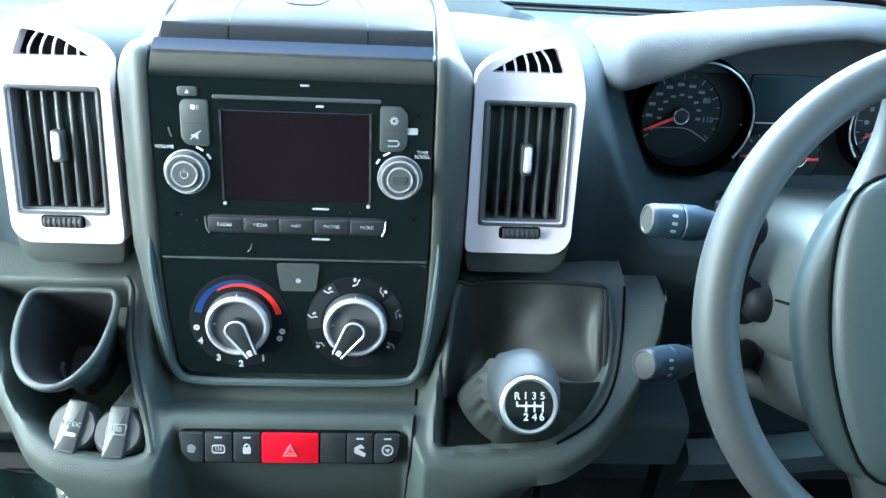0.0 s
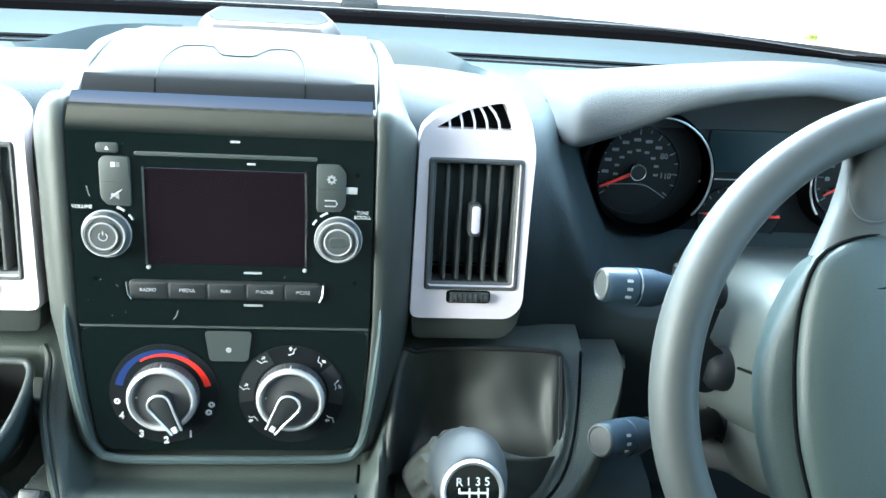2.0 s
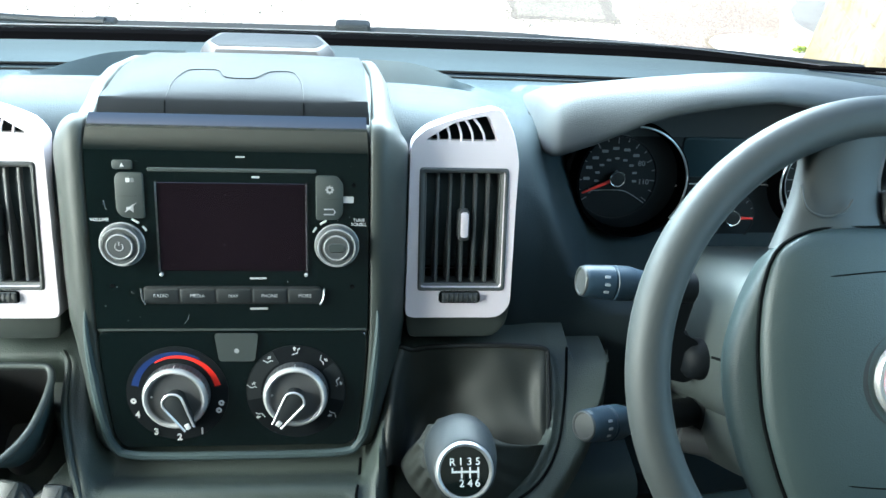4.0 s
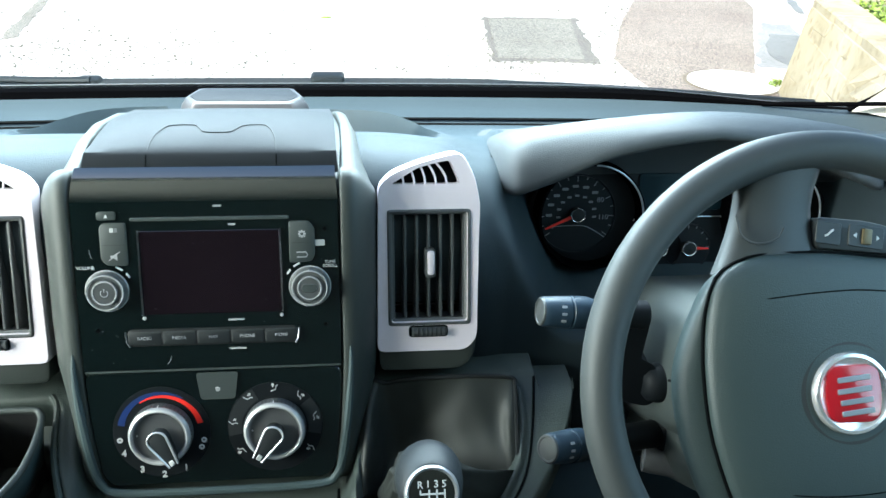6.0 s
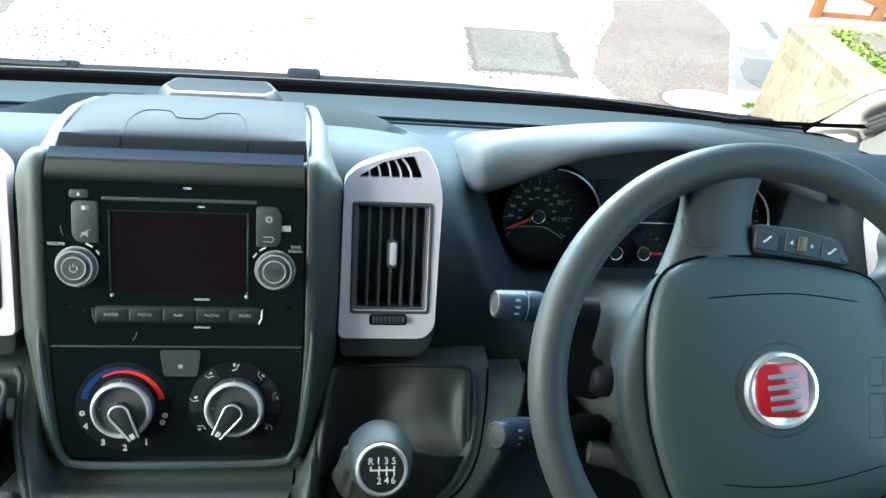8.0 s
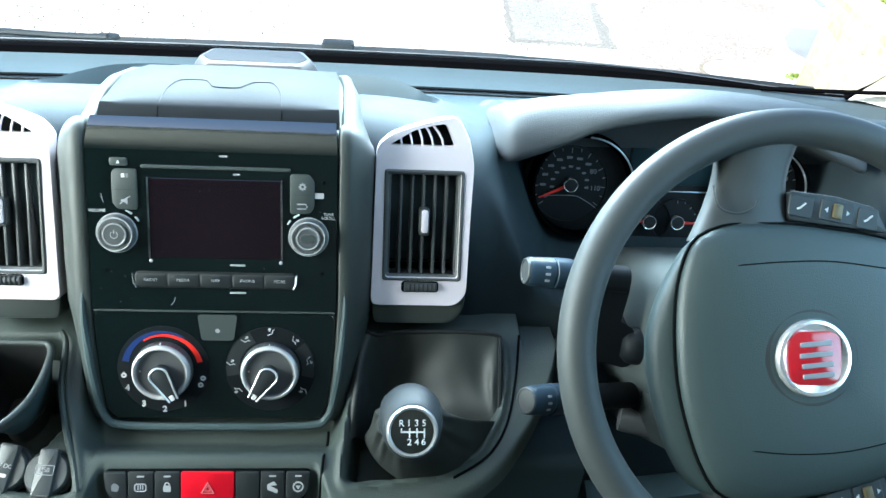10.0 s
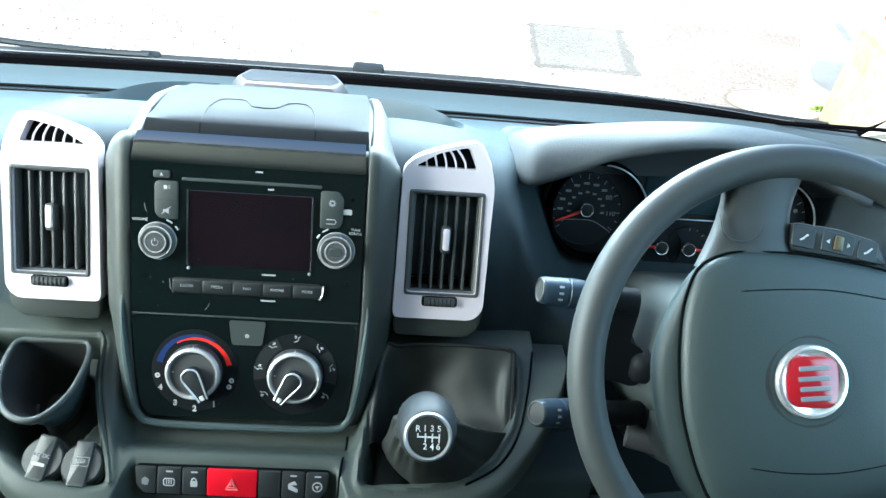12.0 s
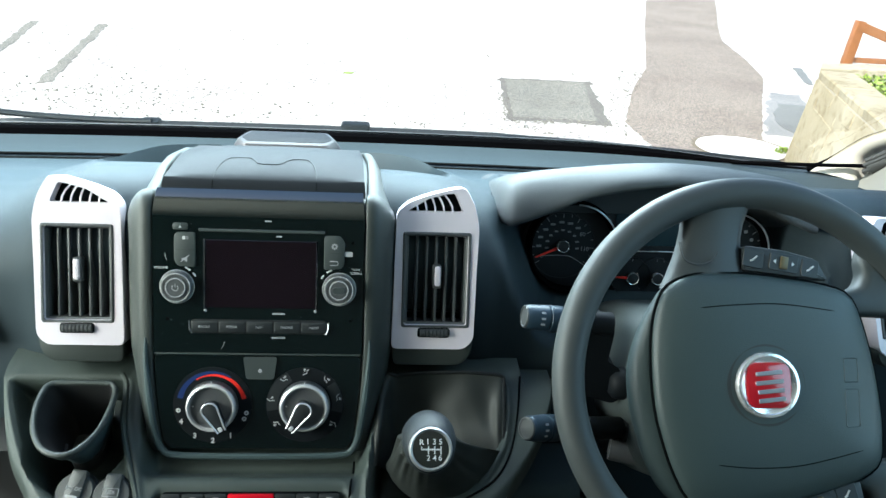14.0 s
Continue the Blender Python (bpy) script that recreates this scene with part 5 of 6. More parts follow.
def air_vent(cx, mirror, label, dy=0.0, dz=0.0, size=1.0, lean=0.0):
    """Silver bezel with an upper demist grille, a slatted outlet, a tab and a thumbwheel."""
    m = frame_at((cx, 0.594 + dy, 1.447 + dz), (1, 0, 0), VT) @ Matrix.Rotation(radians(lean), 4, "Z") @ Matrix.Scale(size, 4)
    f = -1.0 if mirror else 1.0
    ob = empty("air_vent", (cx, 0.61 + dy, 1.44), label, "air vent", "dashboard air vents")

    def flip(pts):
        return [(f * x, y) for x, y in (pts if f > 0 else pts[::-1])]
    bez = rounded([(-0.0470, -0.0285), (0.0330, -0.0285), (0.0430, -0.018), (0.0442, 0.06), (0.0455, 0.105), (0.0405, 0.128), (0.0290, 0.149), (0.012, 0.1455), (-0.010, 0.1395), (-0.0325, 0.131), (-0.0430, 0.121), (-0.0445, 0.113)], 0.007, 3)
    hole = flip(rrect(-0.0335, -0.0015, 0.0340, 0.0965, 0.0025, 3))
    grid_hole = flip(rounded([(-0.0325, 0.1212), (0.0275, 0.1212), (0.0185, 0.1415), (0.010, 0.1402), (-0.010, 0.1350)], 0.003, 3))
    outer = flip(bez)
    bm = bmesh.new()
    # skirt
    strip(bm, [[m @ Vector((x * 0.985, y, -0.032)) for x, y in outer], [m @ Vector((x, y, -0.001)) for x, y in outer], [m @ Vector((x * 0.985, y * 0.99 + 0.0005, 0.0025)) for x, y in outer]], close_v=True)
    loops = []
    for loop, z in (([(x * 0.985, y * 0.99 + 0.0005) for x, y in outer], 0.0025), (hole, 0.0022), (grid_hole, 0.0022)):
        vs = [bm.verts.new(m @ Vector((x, y, z))) for x, y in loop]
        loops += [bm.edges.new((vs[i - 1], vs[i])) for i in range(len(vs))]
    bmesh.ops.triangle_fill(bm, use_beauty=True, edges=loops)
    for loop, d in ((hole, -0.018), (grid_hole, -0.012)):
        strip(bm, [[m @ Vector((x, y, 0.0022)) for x, y in loop], [m @ Vector((x * 0.985, (y - 0.0475) * 0.985 + 0.0475 if d < -0.015 else (y - 0.128) * 0.97 + 0.128, d)) for x, y in loop]], close_v=True)
    bmesh.ops.remove_doubles(bm, verts=bm.verts, dist=1e-5)
    bezel = part("bezel", bm, SILVER, ob, "silver painted bezel", angle=35)
    part("lower_box", prism(flip(rounded([(-0.0440, -0.047), (0.0290, -0.047), (0.0405, -0.036), (0.0435, -0.0150), (-0.0465, -0.0150)], 0.007, 3)), -0.035, -0.0015, m, 0.003), FRAME, ob, "grey lower surround")
    bm = bmesh.new()
    ring_o = [[m @ Vector((x * gx, (y - 0.0475) * gy + 0.0475, z)) for x, y in hole] for gx, gy, z in ((1.0, 1.0, 0.0005), (1.0, 1.0, 0.0036), (1.045, 1.03, 0.0038), (1.10, 1.065, 0.0018))]
    strip(bm, ring_o, close_v=True)
    part("grille_frame", bm, SLAT, bezel, "dark frame of the outlet")
    frame_o = rrect(-0.0335, -0.0015, 0.0340, 0.0965, 0.0025, 3)
    bm = bmesh.new()
    strip(bm, [[m @ Vector((x, y, -0.002)) for x, y in flip(frame_o)], [m @ Vector((x * 0.94, (y - 0.0475) * 0.955 + 0.0475, -0.0035)) for x, y in flip(frame_o)], [m @ Vector((x * 0.93, (y - 0.0475) * 0.95 + 0.0475, -0.03)) for x, y in flip(frame_o)]], close_v=True)
    part("inner_frame", bm, SLAT, bezel)
    # near-black plugs paint the shade deep inside both outlets
    part("duct_shade", prism(rrect(-0.033, -0.001, 0.0335, 0.096, 0.002), -0.034, -0.026, m), GAP_SHADE, ob)
    part("duct_shade", prism(grid_hole, -0.016, -0.0105, m), GAP_SHADE, ob)
    for j in range(7):
        x = -0.0315 + 0.063 * (j + 0.0) / 6
        bm = bmesh.new()
        ang = Matrix.Translation((f * x, 0, -0.009)) @ Matrix.Rotation(radians(5 * f), 4, "Y")
        add_box(bm, (-0.0012, 0.0015, -0.014), (0.0012, 0.0935, 0.0045), m @ ang, 0.0006)
        part("slat", bm, SLAT, ob)
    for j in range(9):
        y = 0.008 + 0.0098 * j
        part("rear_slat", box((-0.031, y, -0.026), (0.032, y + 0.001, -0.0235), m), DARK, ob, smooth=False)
    tab = part("tab", prism(rrect(-0.0048, 0.0380, 0.0048, 0.0640, 0.003), -0.012, 0.0010, m @ Matrix.Translation((f * 0.0012, 0, 0)), 0.002), SLAT, ob)
    part("tab_face", prism(rrect(-0.0030, 0.0410, 0.0034, 0.0625, 0.0025), 0.0, 0.0034, m @ Matrix.Translation((f * 0.0015, 0, 0)), 0.0015), SILVER, tab, "bright silver tab")
    for j in range(5):
        x = -0.0215 + 0.0094 * j
        tops = min(0.1395, 0.1235 + 0.0135 * max(0.0, min(1, (x + 0.0325) / 0.030)))
        lean = 0.0014 + 0.0011 * j
        path = [m @ Vector((f * (x - lean * t * t * 1.6), 0.1208 + (tops + 0.002 - 0.1208) * t, -0.0005)) for t in (0, 0.35, 0.7, 1.0)]
        part("demist_slat", tube(path, 0.0010, n=6), SILVER, ob)
    part("thumbwheel_slot", prism(rrect(-0.0185, -0.0150, 0.0165, -0.0045, 0.003), 0.0015, 0.0030, m, 0.0005, 1), GAP_SHADE, ob)
    tw = part("thumbwheel", loft([[m @ Vector((x, -0.0098 + 0.0042 * math.cos(a), 0.0022 + 0.0042 * math.sin(a))) for a in [math.pi * k / 8 for k in range(9)]] for x in (-0.0160, 0.0140)], cap=False), SLAT, ob, "ribbed dark thumbwheel")
    for j in range(8):
        x = -0.0150 + 0.0040 * j
        part("rib", box((x, -0.0135, 0.004), (x + 0.0018, -0.0060, 0.0068), m, 0.0006), GREYCAP if j == 0 else SWITCH, tw)
    return ob


air_vent(0.1845, False, "silver-framed air vent with dark upright slats beside the radio")
air_vent(-0.1875, True, "silver-framed air vent with dark upright slats above the cup holder")
air_vent(0.7306, True, "silver-framed air vent with dark slats near the driver's door", 0.002, -0.0015, 0.92, 12)

# ---- switch row ----
SW = frame_at((0.0, 0.4785, 1.2995), (1, 0, 0), (0, 0.40, 0.916))
row = empty("switch_row", (0, 0.482, 1.30), "row of dark push switches with a red hazard key", "switches")
part("backing", prism(rounded([(-0.0895, 0.0130), (-0.0830, -0.0145), (0.0835, -0.0145), (0.0895, 0.0130)], 0.006), -0.006, 0.0010, SW, 0.0005, 1), GAP_SHADE, row)
for i, (x0, x1) in enumerate(((-0.0885, -0.0690), (-0.0680, -0.0465), (-0.0455, -0.0240), (-0.0230, 0.0225), (0.0235, 0.0440), (0.0450, 0.0660), (0.0670, 0.0885))):
    shape = rrect(x0, -0.0132, x1, 0.0120, 0.0015)
    if i == 0:
        shape = rounded([(x0, 0.0120), (x0 + 0.002, -0.006), (x0 + 0.009, -0.0132), (x1, -0.0132), (x1, 0.0120)], 0.003)
    if i == 6:
        shape = rounded([(x0, 0.0120), (x0, -0.0132), (x1 - 0.009, -0.0132), (x1 - 0.002, -0.006), (x1, 0.0120)], 0.003)
    hz = i == 3
    k = part("hazard_switch" if hz else "switch", prism(shape, 0.0, 0.0040 if hz else 0.0032, SW, 0.001), RED if hz else SWITCH, row, "bright red hazard switch" if hz else "")
    c = SW @ Matrix.Translation(((x0 + x1) / 2, -0.0015, 0.0032))
    if hz:
        tri = [(-0.0052, -0.0046), (0.0052, -0.0046), (0.0, 0.0048)]
        part("triangle", tube([c @ Vector((x, y - 0.0005, 0.0011)) for x, y in tri], 0.0009, closed=True, n=6, up=PN), TRIANGLE, k, "pale pink warning triangle")
        part("triangle", tube([c @ Vector((x * 0.5, y * 0.5 - 0.0008, 0.0011)) for x, y in tri], 0.0007, closed=True, n=6, up=PN), TRIANGLE, k, "pale pink warning triangle")
    elif i in (1, 2, 5, 6):
        part("indicator", prism(rrect(-0.003, 0.0090, 0.003, 0.0104, 0.0005, 2), 0, 0.0004, c), PRINT_DIM, k)
    if i == 1:
        part("symbol", tube([c @ Vector((x, y, 0.0003)) for x, y in rrect(-0.0048, -0.0035, 0.0048, 0.0030, 0.002)], 0.0006, closed=True, n=5, up=PN), PRINT_DIM, k)
        for j in (-0.002, 0, 0.002):
            part("symbol", prism(rrect(j - 0.0004, -0.002, j + 0.0004, 0.002, 0.0002, 1), 0, 0.0004, c), PRINT_DIM, k)
    if i == 2:
        part("symbol", prism(rrect(-0.0032, -0.0040, 0.0032, 0.0015, 0.0012), 0, 0.0005, c), PRINT_DIM, k)
        part("symbol", tube([c @ Vector((0.0021 * math.cos(a), 0.0014 + 0.0028 * math.sin(a), 0.0004)) for a in [math.pi * j / 8 for j in range(9)]], 0.0006, n=5), PRINT_DIM, k)
    if i == 0:
        part("symbol", prism(rounded([(-0.003, -0.003), (0.002, -0.004), (0.004, 0.001), (0.0, 0.004), (-0.003, 0.002)], 0.001), 0, 0.0003, c), PRINT_DARK, k)
    if i == 5:
        part("symbol", prism(rounded([(-0.0045, -0.0025), (0.004, -0.006), (0.005, -0.003), (-0.002, 0.001), (0.004, 0.0015), (0.001, 0.005), (-0.0045, 0.002)], 0.001), 0, 0.0004, c), PRINT_DIM, k)
    if i == 6:
        part("symbol", lathe([(0.0048, 0), (0.0048, 0.0005), (0.0036, 0.0005), (0.0036, 0)], c, 20), PRINT_DIM, k)
        part("symbol", prism([(-0.0022, 0.001), (0.0022, 0.001), (0.0, -0.0024)][::-1], 0, 0.0005, c), PRINT_DIM, k)

# ---- cup holder and power sockets ----
cup = empty("cup_holder", (-0.188, 0.52, 1.32), "deep D-shaped dark grey cup holder with a raised rim", "cup holder")
CT = Vector((0, 0.9724, 0.2334))
CUP = frame_at((-0.1875, 0.520, 1.3725), (1, 0, 0), CT)
dshape = [Vector((x, y, 0)) for x, y in ((-0.040, 0.050), (-0.0455, 0.040), (-0.045, 0.012), (-0.036, -0.018), (-0.018, -0.042), (0.006, -0.0515), (0.026, -0.044), (0.042, -0.020), (0.0475, 0.008), (0.0475, 0.036), (0.042, 0.049), (0.03, 0.0525), (-0.025, 0.0525))]
ring = smooth_path([Vector((p.x * 0.78 + 0.0045, p.y * 0.91 + 0.002, 0)) for p in dshape], 4, True)
part("rim", tube([CUP @ p for p in ring], 0.0031, closed=True, n=10, up=CUP.col[2].to_3d()), FRAME, cup, "worn lighter grey rim")
rows = [[CUP @ Vector((p.x * s, p.y * s + oy, z)) for p in ring] for s, oy, z in ((1.0, 0, 0.001), (0.98, 0.002, -0.010), (0.82, 0.012, -0.030), (0.64, 0.022, -0.06))]
part("outer_wall", loft(rows, close_v=True), DASH, cup)
# inner wall coloured darker than the outer one to carry the well's shade
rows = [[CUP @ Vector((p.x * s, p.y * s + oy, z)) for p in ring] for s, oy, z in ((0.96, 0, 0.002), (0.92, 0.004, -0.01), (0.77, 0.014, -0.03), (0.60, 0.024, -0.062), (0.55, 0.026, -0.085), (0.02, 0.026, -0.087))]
part("inner_wall", loft(rows, close_v=True), RUBBER, cup, "well with its shade put into a darker colour")
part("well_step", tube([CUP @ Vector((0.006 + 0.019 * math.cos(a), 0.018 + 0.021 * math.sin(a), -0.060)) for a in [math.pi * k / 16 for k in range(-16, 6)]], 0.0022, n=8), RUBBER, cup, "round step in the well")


def socket(x, q, words, tilt, label):
    c = Vector((x, 0, 0)) + GO + GT * q + GN * (-0.011)
    m = frame_at(c, (1, 0, 0), -GT) @ Matrix.Rotation(radians(tilt), 4, "Z") @ Matrix.Rotation(radians(8), 4, "X")
    ob = empty("socket_cover", c, label, "socket cover", "power socket covers")
    part("collar", lathe([(0.0215, -0.006), (0.0215, 0.004), (0.0195, 0.006), (0.0185, 0.005)], m, 32), SWITCH, ob)
    part("cap", lathe([(0.0188, 0.0), (0.0188, 0.010), (0.0172, 0.012), (0.0, 0.0125)], m, 32), GREYCAP, ob)
    tab = part("strap", prism(rounded([(-0.0084, -0.0205), (0.0084, -0.0205), (0.0084, 0.0), (0.0080, 0.021), (-0.0080, 0.021), (-0.0084, 0.0)], 0.0025), 0.008, 0.0160, m, 0.0025), GREYCAP, ob, "grey pull strap")
    for i, w in enumerate(words):
        text("word", w, 0.0050, m @ Matrix.Translation((0, 0.002 - 0.0065 * i + 0.003 * (len(words) - 1), 0.0161)), PRINT_DIM, tab)
    if len(words) > 1 or words[0] == "12V DC":
        part("key_mark", prism(rrect(-0.006, -0.0075, 0.006, -0.0045, 0.001), 0.0155, 0.0164, m), PRINT_DIM, tab)
    else:
        part("word_frame", tube([m @ Vector((px, py, 0.0161)) for px, py in rrect(-0.0075, -0.002, 0.0075, 0.006, 0.001)], 0.0003, closed=True, n=4, up=GN), PRINT_DIM, tab)


socket(-0.1715, 0.127, ("12V DC",), -10, "round grey power socket cover with a pull strap")
socket(-0.1360, 0.131, ("USB",), -4, "round grey socket cover with a printed strap")


# ---- gear lever ----
gear = empty("gear_lever", (0.18, 0.50, 1.31), "dark grey gear knob with silver-ringed cap and leather gaiter", "gear lever")
CAP = Vector((0.170, 0.401, 1.427))
KM = frame_at(CAP, (1, 0, 0), Vector((0, 0.60, 0.80))) @ Matrix.Scale(0.94, 4)
prof = [(0.0, -0.0005), (0.0195, -0.0005), (0.0212, -0.002), (0.0236, -0.008), (0.0256, -0.018), (0.0262, -0.028), (0.0254, -0.040), (0.0230, -0.052), (0.0190, -0.062), (0.0160, -0.072), (0.0150, -0.085)]
bm = bmesh.new()
rows = []
for r, h in prof:
    up = 0.010 * step(-h / 0.03) - 0.006 * step((-h - 0.03) / 0.05)
    rows.append([KM @ Vector((max(r, 1e-4) * math.cos(2 * math.pi * k / 40), max(r, 1e-4) * 1.04 * math.sin(2 * math.pi * k / 40) + up, h)) for k in range(40)])
strip(bm, rows, close_v=True)
knob = part("knob", bm, KNOB_SKIN, gear, "smooth dark grey knob")
part("cap_ring", lathe([(0.0168, 0.0004), (0.0172, 0.0022), (0.0188, 0.0028), (0.0202, 0.0014), (0.0206, -0.0012)], KM, 48), SATIN, knob, "satin silver ring")
part("cap", lathe([(0.0170, 0.0004), (0.0168, 0.0012), (0.0, 0.0016)], KM, 40), GLOSS, knob, "black cap with gear pattern")
T = KM @ Matrix.Translation((0.0008, 0, 0.0017))
for ch, x, y in (("R", -0.0095, 0.0062), ("1", -0.0036, 0.0065), ("3", 0.0024, 0.0065), ("5", 0.0083, 0.0065), ("2", -0.0030, -0.0082), ("4", 0.0028, -0.0082), ("6", 0.0080, -0.0080)):
    text("figure", ch, 0.0072, T @ Matrix.Translation((x, y, 0)), PRINT, knob, bold=0.00008)
for x0, y0, x1, y1 in ((-0.0100, -0.0010, 0.0090, 0.0004), (-0.0036, -0.0046, -0.0024, 0.0028), (0.0022, -0.0046, 0.0034, 0.0028), (0.0080, -0.0046, 0.0092, 0.0028), (-0.0100, -0.0004, -0.0088, 0.0026)):
    part("gate_line", box((x0, y0, -0.0004), (x1, y1, 0.0003), T), PRINT, knob, smooth=False)
# gaiter: a sheet hanging from the frame's upper edge, and a skirt gathered round the knob
def on_console(x, q, h):
    return Vector((x, 0, 0)) + GO + GT * q + GN * h


SHEET = [
    [(0.124, 0.001, 0.008), (0.1205, 0.035, 0.003), (0.1195, 0.068, 0.000), (0.1190, 0.104, -0.006)],
    [(0.136, 0.003, 0.016), (0.1310, 0.034, 0.012), (0.1285, 0.064, 0.006), (0.1270, 0.098, -0.008)],
    [(0.146, 0.004, 0.012), (0.1420, 0.036, -0.022), (0.1430, 0.062, -0.042), (0.1380, 0.092, -0.040)],
    [(0.160, 0.003, 0.015), (0.1600, 0.030, -0.024), (0.1580, 0.054, -0.046), (0.1520, 0.078, -0.048)],
    [(0.185, 0.003, 0.018), (0.1840, 0.032, -0.014), (0.1820, 0.056, -0.033), (0.1800, 0.080, -0.044)],
    [(0.218, 0.004, 0.021), (0.2160, 0.030, 0.006), (0.2140, 0.060, -0.010), (0.2120, 0.090, -0.028)],
    [(0.246, 0.005, 0.020), (0.2450, 0.042, 0.004), (0.2440, 0.073, -0.006), (0.2440, 0.094, -0.018)],
    [(0.258, 0.006, 0.019), (0.2550, 0.043, 0.010), (0.2540, 0.075, 0.000), (0.2540, 0.092, -0.008)],
    [(0.263, 0.008, 0.017), (0.2615, 0.044, 0.008), (0.2605, 0.076, -0.001), (0.2590, 0.094, -0.010)],
]
cols = [smooth_path([on_console(*p) for p in c], 8) for c in SHEET]
grid = [smooth_path([c[j] for c in cols], 6) for j in range(len(cols[0]))]
for j, r_ in enumerate(grid):
    for i, p in enumerate(r_):
        w = math.sin(math.pi * j / (len(grid) - 1)) * math.sin(math.pi * i / (len(r_) - 1))
        p += GN * w * (0.0016 * math.sin(0.42 * i + 0.30 * j) + 0.0009 * math.sin(0.9 * i - 0.36 * j))
part("gaiter", loft(grid), LEATHER, gear, "dark leather gaiter hanging in soft folds", angle=70)
part("gaiter_hem", tube(grid[0] + [r_[-1] for r_ in grid[1:]], 0.0022, n=6), DARK, gear)
# where the skirt's edge lies, by angle round the lever (0 towards the driver, 90 up)
EDGE = [(-30, (0.236, 0.122, -0.004)), (-10, (0.251, 0.100, -0.003)), (0, (0.2590, 0.085, -0.003)), (10, (0.250, 0.083, -0.016)), (30, (0.232, 0.080, -0.030)), (60, (0.210, 0.072, -0.040)), (90, (0.185, 0.066, -0.044)), (120, (0.166, 0.062, -0.044)), (150, (0.152, 0.070, -0.036)), (170, (0.141, 0.084, -0.022)), (185, (0.135, 0.097, -0.012)), (205, (0.139, 0.109, -0.010)), (225, (0.147, 0.121, -0.009)), (250, (0.159, 0.132, -0.008)), (270, (0.172, 0.139, -0.006)), (295, (0.196, 0.139, -0.004)), (315, (0.218, 0.133, -0.004)), (330, (0.236, 0.122, -0.004))]
rows = [[], [], [], [], [], [], []]
for k in range(120):
    ang = 3.0 * k
    aa = ang if ang <= 330 else ang - 360
    end = on_console(*[lerp([(a_, p[i]) for a_, p in EDGE], aa) for i in range(3)])
    ca, sa = math.cos(radians(ang)), math.sin(radians(ang))
    gather = 0.0006 * math.sin(radians(ang) * 13) + 0.0004 * math.sin(radians(ang) * 21 + 1)
    loose = 1.6 if 130 < ang < 250 else 0.6
    snug = 1.0 - 0.18 * math.exp(-((ang - 100) / 62) ** 2)
    neck = [KM @ Vector((r * snug * ca, r * snug * 1.04 * sa + 0.008, -d)) for r, d in ((0.0245, 0.044), (0.0268 + gather * 0.6 * loose, 0.050), (0.0276 + gather * loose, 0.058), (0.0282 + gather * 1.5 * loose, 0.070))]
    base = neck[-1]
    for i, p in enumerate(neck):
        rows[i].append(p)
    sag = 0.010 * (1 if 180 < ang < 340 else 0.4)
    for i, t in ((4, 0.38), (5, 0.74), (6, 1.0)):
        fold = 0.0022 * math.sin(radians(ang) * 7 + 2 * t) * math.sin(math.pi * t)
        rows[i].append(base.lerp(end, t) + GN * (fold - sag * math.sin(math.pi * t)))
fine = [[] for _ in range(6 * 4 + 1)]
for k in range(120):
    for i, p in enumerate(smooth_path([r_[k] for r_ in rows], 4)):
        fine[i].append(p)
under = [p.lerp(on_console(0.172, 0.095, -0.05), 0.16) - GN * 0.012 for p in fine[-1]]
part("skirt", loft(fine + [under], close_v=True), LEATHER, gear, "leather skirt gathered under the knob", angle=80)

# ---- steering column, stalks ----
WT, WN = Vector((0, 0.5, 0.866)), Vector((0, -0.866, 0.5))
WC = Vector((0.472, 0.4405, 1.475))
WH = frame_at(WC, (1, 0, 0), WT)
column = empty("steering_column", (0.472, 0.58, 1.39), "grey plastic steering column shroud", "steering column")
rows = []
for d, hx, hy, oy in ((0.035, 0.066, 0.052, 0.0), (0.06, 0.075, 0.060, 0.0), (0.11, 0.082, 0.066, 0.004), (0.17, 0.086, 0.070, 0.01), (0.23, 0.088, 0.072, 0.015), (0.30, 0.088, 0.072, 0.015)):
    rows.append([WH @ Vector((x, y + oy, -d)) for x, y in rrect(-hx, -hy, hx, hy, 0.03, 6)])
part("shroud", loft(rows, close_v=True, cap=True), COLUMN, column)
rows = []
for d, hx, lo, hi in ((0.050, 0.050, -0.080, -0.02), (0.062, 0.064, -0.096, -0.02), (0.085, 0.072, -0.106, -0.02), (0.13, 0.075, -0.112, -0.02), (0.20, 0.076, -0.114, -0.02), (0.28, 0.076, -0.110, -0.02)):
    rows.append([WH @ Vector((x, y, -d)) for x, y in rrect(-hx, lo, hx, hi, min(0.042, (hi - lo) * 0.48), 6)])
part("lower_shroud", loft(rows, close_v=True, cap=True), COLUMN, column, "rounded lower half of the shroud")
BOSS = frame_at((0.402, 0.552, 1.400), (0, 1, 0), (0, 0, -1))
part("stalk_boot", lathe([(0.0, 0.030), (0.010, 0.030), (0.016, 0.025), (0.0180, 0.016), (0.0172, 0.008), (0.0190, 0.004), (0.0190, -0.01)], BOSS, 28), STALK_ARM, column, "black rubber boot of the upper stalk")
BOSS = frame_at((0.408, 0.552, 1.343), (0, 1, 0), (0, 0, -1))
part("stalk_boot", lathe([(0.0, 0.016), (0.014, 0.016), (0.0185, 0.011), (0.0185, 0.004), (0.0205, 0.002), (0.0205, -0.01)], BOSS, 28), STALK_ARM, column, "black rubber boot of the lower stalk")
LOCK = frame_at((0.398, 0.535, 1.322), (0.25, 0.9, 0.3), (0, 0.3, -0.95))
